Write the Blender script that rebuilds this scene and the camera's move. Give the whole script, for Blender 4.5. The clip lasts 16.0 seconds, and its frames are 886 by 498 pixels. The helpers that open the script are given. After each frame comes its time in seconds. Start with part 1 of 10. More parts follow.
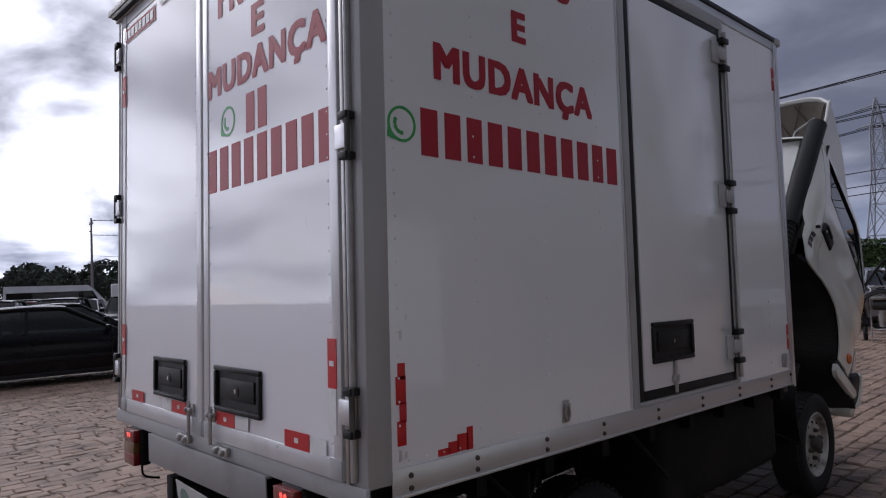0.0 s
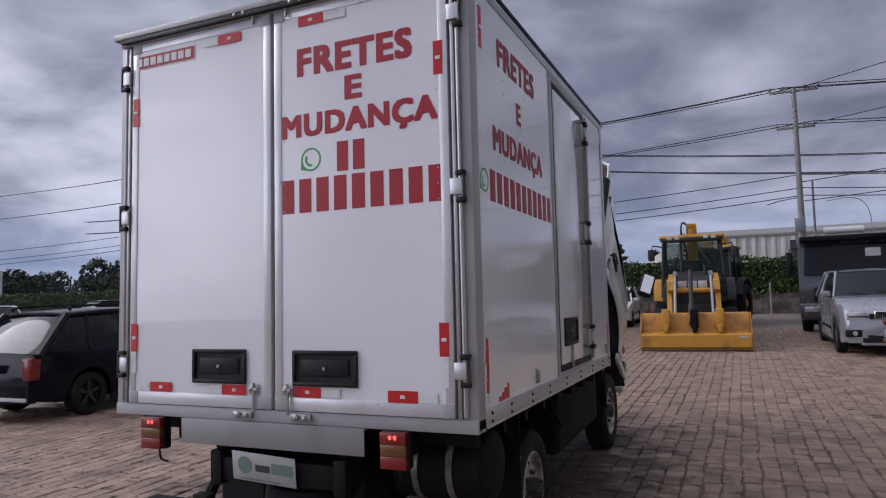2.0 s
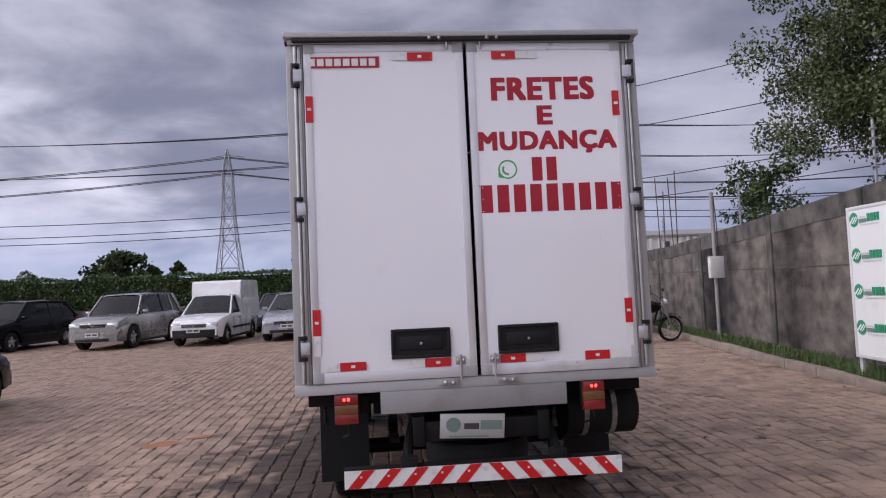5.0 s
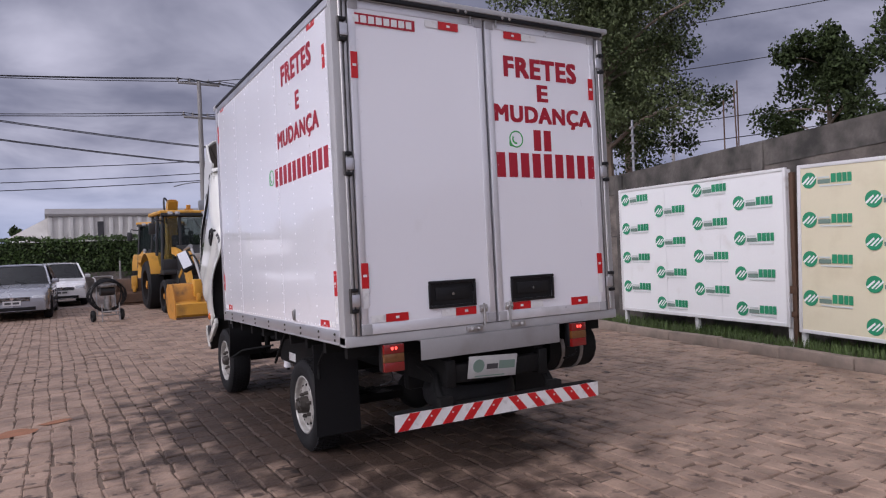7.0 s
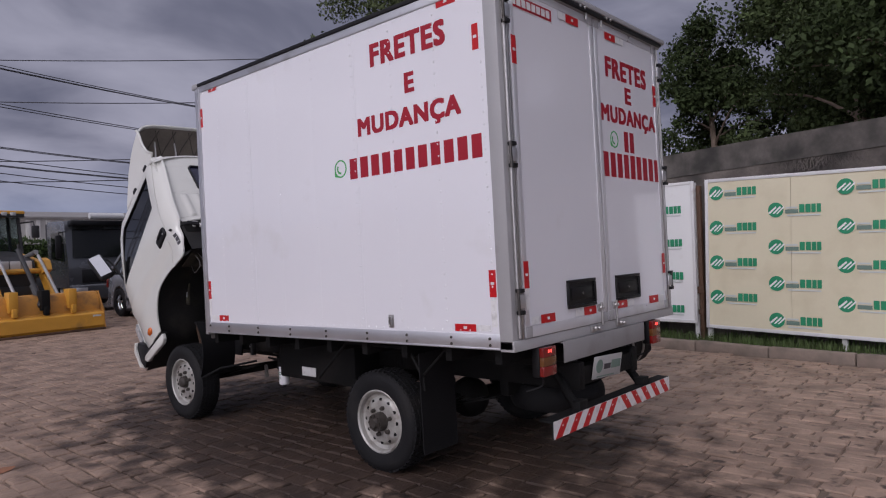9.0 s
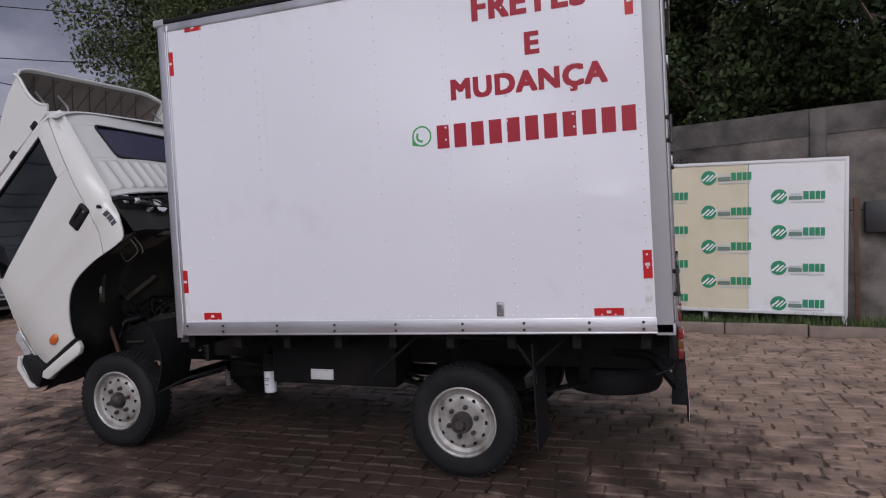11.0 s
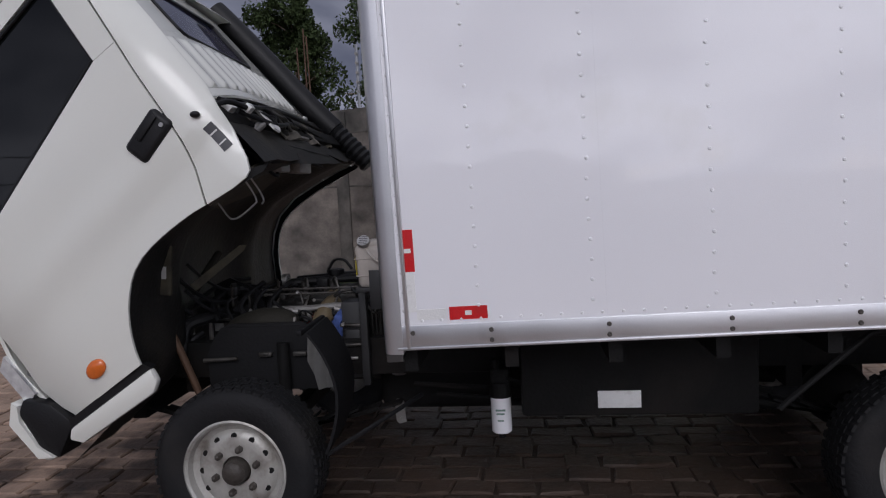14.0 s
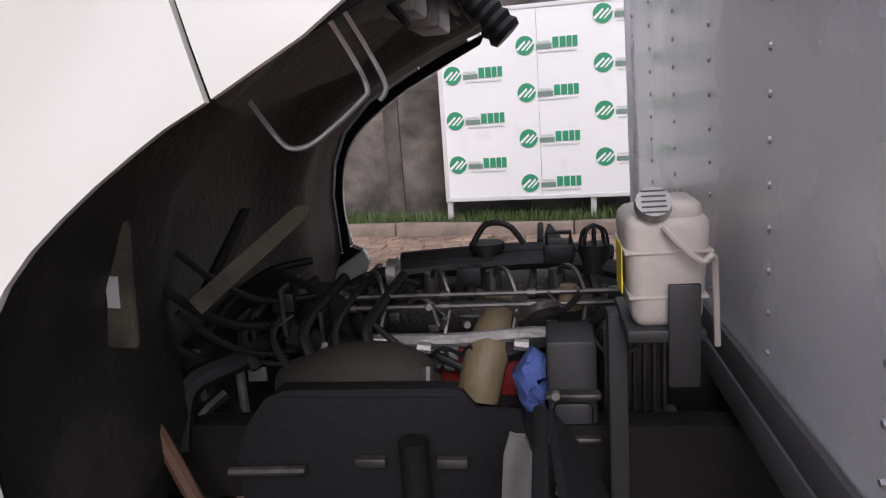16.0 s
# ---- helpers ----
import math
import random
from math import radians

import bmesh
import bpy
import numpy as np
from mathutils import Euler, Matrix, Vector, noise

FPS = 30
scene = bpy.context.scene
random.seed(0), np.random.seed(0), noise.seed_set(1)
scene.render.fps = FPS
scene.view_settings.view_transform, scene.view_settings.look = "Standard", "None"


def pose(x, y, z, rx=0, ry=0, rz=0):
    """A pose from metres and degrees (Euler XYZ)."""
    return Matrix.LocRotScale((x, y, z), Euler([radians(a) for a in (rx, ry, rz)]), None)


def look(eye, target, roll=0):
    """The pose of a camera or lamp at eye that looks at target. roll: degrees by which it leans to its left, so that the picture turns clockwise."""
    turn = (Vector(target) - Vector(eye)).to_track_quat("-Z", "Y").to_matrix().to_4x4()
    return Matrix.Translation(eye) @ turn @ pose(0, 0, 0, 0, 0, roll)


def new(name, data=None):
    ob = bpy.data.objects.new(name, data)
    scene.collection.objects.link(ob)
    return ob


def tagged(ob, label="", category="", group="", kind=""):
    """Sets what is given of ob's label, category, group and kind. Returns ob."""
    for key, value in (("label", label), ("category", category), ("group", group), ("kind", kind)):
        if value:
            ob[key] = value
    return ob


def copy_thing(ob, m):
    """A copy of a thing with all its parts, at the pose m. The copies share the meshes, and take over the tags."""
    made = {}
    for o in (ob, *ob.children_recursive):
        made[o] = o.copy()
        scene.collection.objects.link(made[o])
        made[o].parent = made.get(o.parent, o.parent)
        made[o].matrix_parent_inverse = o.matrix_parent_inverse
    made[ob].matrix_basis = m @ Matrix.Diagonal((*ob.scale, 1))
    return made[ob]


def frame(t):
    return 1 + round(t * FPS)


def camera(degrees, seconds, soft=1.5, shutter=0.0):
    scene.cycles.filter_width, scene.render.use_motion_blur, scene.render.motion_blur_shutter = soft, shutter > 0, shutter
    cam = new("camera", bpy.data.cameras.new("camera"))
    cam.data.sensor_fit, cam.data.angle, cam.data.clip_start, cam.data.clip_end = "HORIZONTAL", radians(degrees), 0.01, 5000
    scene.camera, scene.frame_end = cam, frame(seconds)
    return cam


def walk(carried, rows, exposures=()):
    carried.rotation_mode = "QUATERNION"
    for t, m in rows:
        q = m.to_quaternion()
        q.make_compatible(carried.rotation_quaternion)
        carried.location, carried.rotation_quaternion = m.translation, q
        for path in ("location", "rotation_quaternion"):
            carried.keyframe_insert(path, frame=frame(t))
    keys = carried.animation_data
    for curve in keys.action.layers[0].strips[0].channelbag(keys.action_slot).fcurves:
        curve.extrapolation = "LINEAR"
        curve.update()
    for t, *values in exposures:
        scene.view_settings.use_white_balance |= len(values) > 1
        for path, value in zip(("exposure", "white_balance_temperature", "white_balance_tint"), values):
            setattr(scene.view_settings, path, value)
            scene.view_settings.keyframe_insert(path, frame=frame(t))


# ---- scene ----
# A yard with a parked box truck, seen from a hand-held camera that walks round it.
cam = camera(66.3, 16.0, soft=1.15)
PATH = [
    (0, (2.732, -1.169, 1.591), (1.27, 0.192, 1.687), -2.4),
    (0.5, (2.707, -1.684, 1.616), (1.374, -0.195, 1.689), -1.8),
    (1, (2.669, -2.102, 1.603), (1.496, -0.483, 1.682), -2.1),
    (1.5, (2.547, -2.453, 1.609), (1.561, -0.715, 1.7), -2.1),
    (2, (2.191, -2.819, 1.58), (1.392, -0.99, 1.699), -1.8),
    (2.5, (1.709, -3.015, 1.547), (1.033, -1.136, 1.663), -1.9),
    (3, (1.246, -3.316, 1.544), (0.728, -1.392, 1.715), -1.9),
    (5.5, (-1.107, -4.13, 1.57), (-0.694, -2.174, 1.647), -2.4),
    (6, (-1.683, -4.049, 1.528), (-1.021, -2.162, 1.573), -2.3),
    (6.5, (-2.19, -3.905, 1.529), (-1.329, -2.1, 1.536), -2.2),
    (7, (-2.625, -3.809, 1.523), (-1.619, -2.081, 1.516), -2.2),
    (7.5, (-3.118, -3.485, 1.522), (-1.971, -1.847, 1.48), -2.2),
    (8, (-3.538, -3.15, 1.516), (-2.297, -1.583, 1.482), -2.2),
    (8.5, (-3.918, -2.592, 1.51), (-2.518, -1.163, 1.509), -2.1),
    (9, (-4.194, -2.178, 1.529), (-2.683, -0.867, 1.528), -2.1),
    (9.2, (-4.308, -1.995, 1.474), (-2.768, -0.719, 1.484), -2.1),
    (11.3, (-4.936, 0.354, 1.566), (-3.022, 0.93, 1.499), -2.0),
    (11.5, (-4.929, 0.59, 1.516), (-3.005, 1.134, 1.453), -2.0),
    (12, (-4.857, 1.13, 1.489), (-2.907, 1.566, 1.399), -2.1),
    (12.5, (-4.743, 1.568, 1.503), (-2.781, 1.938, 1.388), -2.1),
    (13, (-4.415, 1.988, 1.479), (-2.444, 2.301, 1.349), -2.5),
    (13.5, (-4.014, 2.445, 1.468), (-2.035, 2.686, 1.308), -2.8),
    (14, (-3.537, 2.76, 1.462), (-1.558, 2.998, 1.288), -3.0),
    (14.5, (-3.042, 3.043, 1.438), (-1.07, 3.304, 1.225), -3.6),
    (15, (-2.654, 3.269, 1.46), (-0.687, 3.523, 1.198), -3.4),
    (15.5, (-2.142, 3.481, 1.418), (-0.184, 3.757, 1.118), -3.6),
    (16, (-1.7, 3.637, 1.433), (0.232, 3.938, 1.011), -4.1),
]
EXPOSURES = [(0, -0.26, 5950, 17), (0.5, -0.33, 5950, 17), (1.5, 0.0, 5950, 17), (3, 0.28, 6000, 20), (5.5, 0.5, 6200, 21), (7, 0.35, 6150, 22), (8, 0.04, 6150, 22), (9, -0.13, 6150, 22), (12.5, -0.24, 6050, 17), (14.5, -0.28, 6050, 16), (15.5, 0.05, 6200, 19), (16, 0.72, 6350, 20)]
walk(cam, [(t, look(eye, target, roll)) for t, eye, target, roll in PATH], EXPOSURES)

# ---------------------------------------------------------------- sky and sun
SUN_AZ, SUN_EL = radians(101), radians(36)        # azimuth counted from +y towards -x
sun_dir = Vector((-math.sin(SUN_AZ) * math.cos(SUN_EL), math.cos(SUN_AZ) * math.cos(SUN_EL), math.sin(SUN_EL)))
sun_data = bpy.data.lights.new("sun", "SUN")
sun_data.energy, sun_data.angle, sun_data.color = 0.75, radians(30), (1.0, 0.95, 0.88)
sun_ob = new("sun", sun_data)
sun_ob.matrix_basis = look(sun_dir * 40, (0, 0, 0))


def build_sky():
    world = bpy.data.worlds.new("sky")
    scene.world = world
    world.use_nodes = True
    nt = world.node_tree
    nt.nodes.clear()
    N = nt.nodes.new
    L = nt.links.new

    def math_node(op, a, b=None, clamp=False):
        n = N("ShaderNodeMath")
        n.operation, n.use_clamp = op, clamp
        for i, v in enumerate((a, b)):
            if v is None:
                continue
            if isinstance(v, (int, float)):
                n.inputs[i].default_value = v
            else:
                L(v, n.inputs[i])
        return n.outputs[0]

    def mix(fac, a, b):
        n = N("ShaderNodeMix")
        n.data_type = "RGBA"
        for sock, v in ((n.inputs[0], fac), (n.inputs[6], a), (n.inputs[7], b)):
            if isinstance(v, (tuple, float, int)):
                sock.default_value = v
            else:
                L(v, sock)
        return n.outputs[2]

    def ramp(fac, lo, hi):
        n = N("ShaderNodeMapRange")
        n.interpolation_type = "SMOOTHSTEP"
        L(fac, n.inputs[0])
        n.inputs[1].default_value, n.inputs[2].default_value = lo, hi
        return n.outputs[0]

    tc = N("ShaderNodeTexCoord")
    sep = N("ShaderNodeSeparateXYZ")
    L(tc.outputs["Generated"], sep.inputs[0])
    z = math_node("MAXIMUM", sep.outputs[2], 0.0)
    den = math_node("ADD", z, 0.30)
    comb = N("ShaderNodeCombineXYZ")
    L(math_node("DIVIDE", sep.outputs[0], den), comb.inputs[0])
    L(math_node("DIVIDE", sep.outputs[1], den), comb.inputs[1])

    def cloud_noise(scale, detail, shift, dist=0.0):
        m = N("ShaderNodeMapping")
        m.inputs["Location"].default_value = shift
        m.inputs["Scale"].default_value = (1.0, 1.15, 1.0)
        L(comb.outputs[0], m.inputs[0])
        n = N("ShaderNodeTexNoise")
        n.inputs["Scale"].default_value, n.inputs["Detail"].default_value = scale, detail
        n.inputs["Roughness"].default_value, n.inputs["Distortion"].default_value = 0.52, dist
        L(m.outputs[0], n.inputs["Vector"])
        return n.outputs[0]

    big = cloud_noise(0.9, 3, (3.1, 1.7, 0))
    mid = cloud_noise(2.4, 5, (7.3, 2.2, 0), 0.35)
    body = math_node("ADD", math_node("MULTIPLY", big, 0.55), math_node("MULTIPLY", mid, 0.45))
    light = ramp(body, 0.36, 0.64)
    clouds = mix(light, (0.175, 0.19, 0.245, 1), (0.67, 0.68, 0.74, 1))
    # the deck of cloud is thicker and darker overhead than low down
    clouds = mix(ramp(z, 0.20, 0.62), clouds, mix(light, (0.11, 0.12, 0.16, 1), (0.34, 0.35, 0.40, 1)))
    # thinner, paler cloud straight overhead
    clouds = mix(ramp(z, 0.52, 0.85), clouds, (0.66, 0.67, 0.71, 1))
    # heavier cloud over the far side of the yard
    side = N("ShaderNodeVectorMath")
    side.operation = "DOT_PRODUCT"
    L(tc.outputs["Generated"], side.inputs[0])
    side.inputs[1].default_value = Vector((0.66, 0.64, 0.42)).normalized()
    clouds = mix(math_node("MULTIPLY", ramp(side.outputs["Value"], 0.50, 0.90), 0.75), clouds, mix(light, (0.10, 0.11, 0.15, 1), (0.27, 0.28, 0.33, 1)))
    # low rain haze on the horizon
    haze = ramp(z, 0.16, 0.01)
    clouds = mix(math_node("MULTIPLY", haze, 0.75), clouds, (0.24, 0.30, 0.42, 1))
    # thin cloud round the hidden sun
    dot = N("ShaderNodeVectorMath")
    dot.operation = "DOT_PRODUCT"
    L(tc.outputs["Generated"], dot.inputs[0])
    dot.inputs[1].default_value = Vector((-0.95, -0.26, 0.26)).normalized()
    glow = ramp(dot.outputs["Value"], 0.70, 0.90)
    thin = math_node("MULTIPLY", glow, ramp(body, 0.36, 0.60))
    clouds = mix(thin, clouds, (2.6, 2.6, 2.65, 1))
    # gaps that show the blue
    sky = N("ShaderNodeTexSky")
    sky.sky_type, sky.sun_disc = "NISHITA", False
    sky.sun_elevation, sky.sun_rotation = SUN_EL, -SUN_AZ
    blue = N("ShaderNodeVectorMath")
    blue.operation = "SCALE"
    blue.inputs["Scale"].default_value = 0.10
    L(sky.outputs[0], blue.inputs[0])
    gap = math_node("MULTIPLY", ramp(mid, 0.56, 0.64), ramp(dot.outputs["Value"], 0.70, 0.80))
    clouds = mix(math_node("MULTIPLY", gap, 0.6), clouds, blue.outputs[0])
    bg = N("ShaderNodeBackground")
    L(clouds, bg.inputs[0])
    bg.inputs[1].default_value = 1.0
    out = N("ShaderNodeOutputWorld")
    L(bg.outputs[0], out.inputs[0])


build_sky()

# ---------------------------------------------------------------- materials
def mat(name, col, rough=0.5, metal=0.0, var=0.10, scale=3.0, fine=60.0, bump=0.0, dirt=None, dirt_at=(0.55, 0.75), dirt_scale=2.5,
        coat=0.0, rough_var=0.08, piece=0.0, island=0.0, stretch=(1, 1, 1), spec=0.5, emit=None, spots=None):
    """A painted, cast or woven surface: base colour with broad and fine variation, stains of a second colour, grain in the relief."""
    m = bpy.data.materials.new(name)
    m.use_nodes = True
    nt = m.node_tree
    N, L = nt.nodes.new, nt.links.new
    b = nt.nodes["Principled BSDF"]
    b.inputs["Metallic"].default_value = metal
    b.inputs["Specular IOR Level"].default_value = spec
    b.inputs["Coat Weight"].default_value = coat
    b.inputs["Coat Roughness"].default_value = 0.08
    tc = N("ShaderNodeTexCoord")
    mp = N("ShaderNodeMapping")
    mp.inputs["Scale"].default_value = stretch
    L(tc.outputs["Object"], mp.inputs[0])

    def noise_tex(s, detail=4):
        n = N("ShaderNodeTexNoise")
        n.inputs["Scale"].default_value, n.inputs["Detail"].default_value = s, detail
        L(mp.outputs[0], n.inputs["Vector"])
        return n.outputs[0]

    def calc(op, a, c):
        n = N("ShaderNodeMath")
        n.operation = op
        for i, v in enumerate((a, c)):
            if isinstance(v, (int, float)):
                n.inputs[i].default_value = v
            else:
                L(v, n.inputs[i])
        return n.outputs[0]

    broad, grain = noise_tex(scale), noise_tex(fine, 3)
    k = calc("ADD", calc("MULTIPLY", calc("SUBTRACT", broad, 0.5), 2.4 * var), 1.0)
    k = calc("ADD", k, calc("MULTIPLY", calc("SUBTRACT", grain, 0.5), 1.2 * var))
    if piece:
        info = N("ShaderNodeObjectInfo")
        k = calc("ADD", k, calc("MULTIPLY", calc("SUBTRACT", info.outputs["Random"], 0.5), 2 * piece))
    if island:
        geo = N("ShaderNodeNewGeometry")
        k = calc("ADD", k, calc("MULTIPLY", calc("SUBTRACT", geo.outputs["Random Per Island"], 0.5), 2 * island))
    sc = N("ShaderNodeVectorMath")
    sc.operation = "SCALE"
    sc.inputs[0].default_value = col
    L(k, sc.inputs["Scale"])
    colour = sc.outputs[0]
    if dirt:
        mr = N("ShaderNodeMapRange")
        L(noise_tex(dirt_scale, 6), mr.inputs[0])
        mr.inputs[1].default_value, mr.inputs[2].default_value = dirt_at
        mx = N("ShaderNodeMix")
        mx.data_type = "RGBA"
        L(mr.outputs[0], mx.inputs[0])
        L(colour, mx.inputs[6])
        mx.inputs[7].default_value = (*dirt, 1)
        colour = mx.outputs[2]
    if spots:
        mr = N("ShaderNodeMapRange")
        L(noise_tex(7.0, 3), mr.inputs[0])
        mr.inputs[1].default_value, mr.inputs[2].default_value = 0.60, 0.68
        mr2 = N("ShaderNodeMapRange")
        L(noise_tex(0.35, 2), mr2.inputs[0])
        mr2.inputs[1].default_value, mr2.inputs[2].default_value = 0.42, 0.58
        mx = N("ShaderNodeMix")
        mx.data_type = "RGBA"
        L(calc("MULTIPLY", mr.outputs[0], mr2.outputs[0]), mx.inputs[0])
        L(colour, mx.inputs[6])
        mx.inputs[7].default_value = (*spots, 1)
        colour = mx.outputs[2]
    L(colour, b.inputs["Base Color"])
    L(calc("ADD", calc("MULTIPLY", calc("SUBTRACT", broad, 0.5), 2 * rough_var), rough), b.inputs["Roughness"])
    if bump:
        bp = N("ShaderNodeBump")
        bp.inputs["Strength"].default_value, bp.inputs["Distance"].default_value = min(1.0, bump), 0.01
        L(grain, bp.inputs["Height"])
        L(bp.outputs[0], b.inputs["Normal"])
    if emit:
        b.inputs["Emission Color"].default_value = (*emit[:3], 1)
        b.inputs["Emission Strength"].default_value = emit[3]
    return m


def glass(name, tint, rough=0.03, see=0.35):
    """Tinted pane: glossy face, partly clear."""
    m = bpy.data.materials.new(name)
    m.use_nodes = True
    nt = m.node_tree
    N, L = nt.nodes.new, nt.links.new
    b = nt.nodes["Principled BSDF"]
    b.inputs["Base Color"].default_value = (*[c * 0.05 for c in tint], 1)
    b.inputs["Roughness"].default_value = rough
    tr = N("ShaderNodeBsdfTransparent")
    tr.inputs[0].default_value = (*tint, 1)
    mx = N("ShaderNodeMixShader")
    mx.inputs[0].default_value = see
    L(b.outputs[0], mx.inputs[1])
    L(tr.outputs[0], mx.inputs[2])
    L(mx.outputs[0], nt.nodes["Material Output"].inputs[0])
    return m


M_BOX = mat("white_painted_panel", (0.80, 0.80, 0.83), 0.22, var=0.02, scale=1.3, fine=220, bump=0.05, dirt=(0.68, 0.67, 0.65), dirt_at=(0.64, 0.95), coat=1.0)
M_BOX.node_tree.nodes["Principled BSDF"].inputs["Coat Roughness"].default_value = 0.035
M_ALU = mat("brushed_aluminium", (0.62, 0.62, 0.64), 0.38, metal=0.85, var=0.08, scale=4, fine=160, bump=0.02, dirt=(0.30, 0.28, 0.26), dirt_at=(0.6, 0.85))
M_POST = mat("grey_painted_frame", (0.37, 0.368, 0.37), 0.42, var=0.08, scale=3, fine=120, bump=0.02, dirt=(0.20, 0.18, 0.16), dirt_at=(0.6, 0.85))
M_FRONT = mat("dull_aluminium_sheet", (0.80, 0.80, 0.81), 0.28, metal=0.05, coat=0.3, var=0.10, scale=2.0, fine=90, bump=0.03, dirt=(0.33, 0.32, 0.31), dirt_at=(0.58, 0.9))
M_RIVET = mat("bright_rivets", (0.84, 0.84, 0.86), 0.25, metal=0.1, var=0.05)
M_BLACK = mat("black_plastic", (0.008, 0.008, 0.009), 0.5, spec=0.3, var=0.25, scale=8, fine=90, bump=0.15)
M_RUBBER = mat("tyre_rubber", (0.009, 0.009, 0.010), 0.75, var=0.3, scale=5, fine=70, bump=0.3, dirt=(0.035, 0.031, 0.027), dirt_at=(0.58, 0.88), spec=0.3)
M_CHASSIS = mat("black_chassis_paint", (0.006, 0.006, 0.006), 0.75, var=0.35, scale=5, fine=60, bump=0.3, dirt=(0.022, 0.018, 0.016), dirt_at=(0.52, 0.85), spec=0.22)
M_FLAP = mat("black_rubber_sheet", (0.007, 0.007, 0.008), 0.7, var=0.3, scale=6, fine=60, bump=0.2, spec=0.25)
M_RIM = mat("silver_painted_rim", (0.44, 0.43, 0.40), 0.45, metal=0.35, var=0.16, scale=9, fine=90, bump=0.06, dirt=(0.13, 0.105, 0.085), dirt_at=(0.47, 0.74), dirt_scale=9)
M_HUB = mat("greasy_hub", (0.045, 0.038, 0.032), 0.55, var=0.4, scale=18, fine=90, bump=0.4)
M_RED = mat("red_vinyl_lettering", (0.36, 0.006, 0.020), 0.45, var=0.10, scale=4, fine=60)
M_TAPE = mat("red_reflective_tape", (0.52, 0.008, 0.010), 0.35, var=0.10, scale=14, fine=140, bump=0.1, dirt=(0.30, 0.02, 0.02), dirt_at=(0.6, 0.8))
M_TAPEW = mat("white_reflective_tape", (0.72, 0.72, 0.71), 0.3, var=0.10, scale=14, fine=140, bump=0.1, dirt=(0.45, 0.44, 0.42), dirt_at=(0.55, 0.75), dirt_scale=14)
M_GREEN = mat("green_vinyl", (0.05, 0.36, 0.09), 0.4, var=0.08)
M_CAB = mat("white_cab_paint", (0.68, 0.68, 0.63), 0.20, var=0.03, scale=1.5, fine=200, coat=0.5, dirt=(0.58, 0.56, 0.52), dirt_at=(0.66, 0.95))
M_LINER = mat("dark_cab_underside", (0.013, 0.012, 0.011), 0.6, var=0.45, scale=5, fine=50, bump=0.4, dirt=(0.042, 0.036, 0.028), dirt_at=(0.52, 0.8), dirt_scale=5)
M_GLASSD = glass("dark_tinted_glass", (0.10, 0.11, 0.12), see=0.18)
M_CARGLASS = glass("car_glass", (0.32, 0.36, 0.37), see=0.35)
M_AMBER = mat("amber_lens", (0.62, 0.13, 0.015), 0.15, var=0.15, scale=40, fine=120, bump=0.2, coat=0.5)
M_LENS = mat("red_lamp_lens", (0.20, 0.012, 0.010), 0.2, var=0.2, scale=30, fine=140, bump=0.2, coat=0.4)
M_LENSO = mat("orange_lamp_lens", (0.15, 0.060, 0.018), 0.2, var=0.2, scale=30, fine=140, bump=0.2, coat=0.4)
M_LIT = mat("lit_tail_bulb", (0.8, 0.05, 0.04), 0.3, emit=(1.0, 0.06, 0.04, 2.2))
M_TANK = mat("milky_plastic", (0.44, 0.40, 0.36), 0.45, var=0.15, scale=6, fine=50, bump=0.15, dirt=(0.25, 0.20, 0.15), dirt_at=(0.5, 0.8))
M_YELLOWL = mat("yellow_label", (0.72, 0.62, 0.03), 0.5, var=0.1)
M_DUSTP = mat("dusty_grey_pressing", (0.17, 0.155, 0.13), 0.8, var=0.45, scale=7, fine=50, bump=0.4, dirt=(0.05, 0.044, 0.035), dirt_at=(0.48, 0.7), dirt_scale=8)
M_DUSTO = mat("dusty_olive_steel", (0.085, 0.075, 0.050), 0.8, var=0.35, scale=9, fine=60, bump=0.3, dirt=(0.03, 0.026, 0.02), dirt_at=(0.5, 0.75), dirt_scale=7)
M_IRON = mat("oily_cast_iron", (0.014, 0.013, 0.012), 0.45, metal=0.2, var=0.5, scale=14, fine=90, bump=0.4, dirt=(0.045, 0.038, 0.030), dirt_at=(0.5, 0.8), dirt_scale=9)
M_ALUC = mat("cast_aluminium", (0.30, 0.29, 0.28), 0.5, metal=0.7, var=0.25, scale=14, fine=90, bump=0.3, dirt=(0.08, 0.07, 0.06), dirt_at=(0.5, 0.75), dirt_scale=9)
M_STEEL = mat("steel_tube", (0.42, 0.41, 0.40), 0.38, metal=0.8, var=0.2, scale=14)
M_DULL = mat("grimy_steel", (0.085, 0.080, 0.074), 0.42, metal=0.6, var=0.35, scale=18, dirt=(0.03, 0.026, 0.022), dirt_at=(0.5, 0.7), dirt_scale=12)
M_TAN = mat("tan_duct", (0.15, 0.115, 0.065), 0.6, var=0.3, scale=12, fine=60, bump=0.2)
M_OLIVE = mat("dusty_olive_cover", (0.018, 0.016, 0.011), 0.8, var=0.3, scale=8, fine=60, bump=0.3)
M_BLUE = mat("blue_cloth", (0.06, 0.10, 0.30), 0.85, var=0.3, scale=20, fine=120, bump=0.4)
M_REDENG = mat("red_engine_paint", (0.22, 0.02, 0.015), 0.5, var=0.3, scale=14)
M_YEL = mat("machine_yellow", (0.58, 0.29, 0.035), 0.42, var=0.12, scale=3, fine=60, bump=0.1, dirt=(0.22, 0.12, 0.04), dirt_at=(0.55, 0.8))
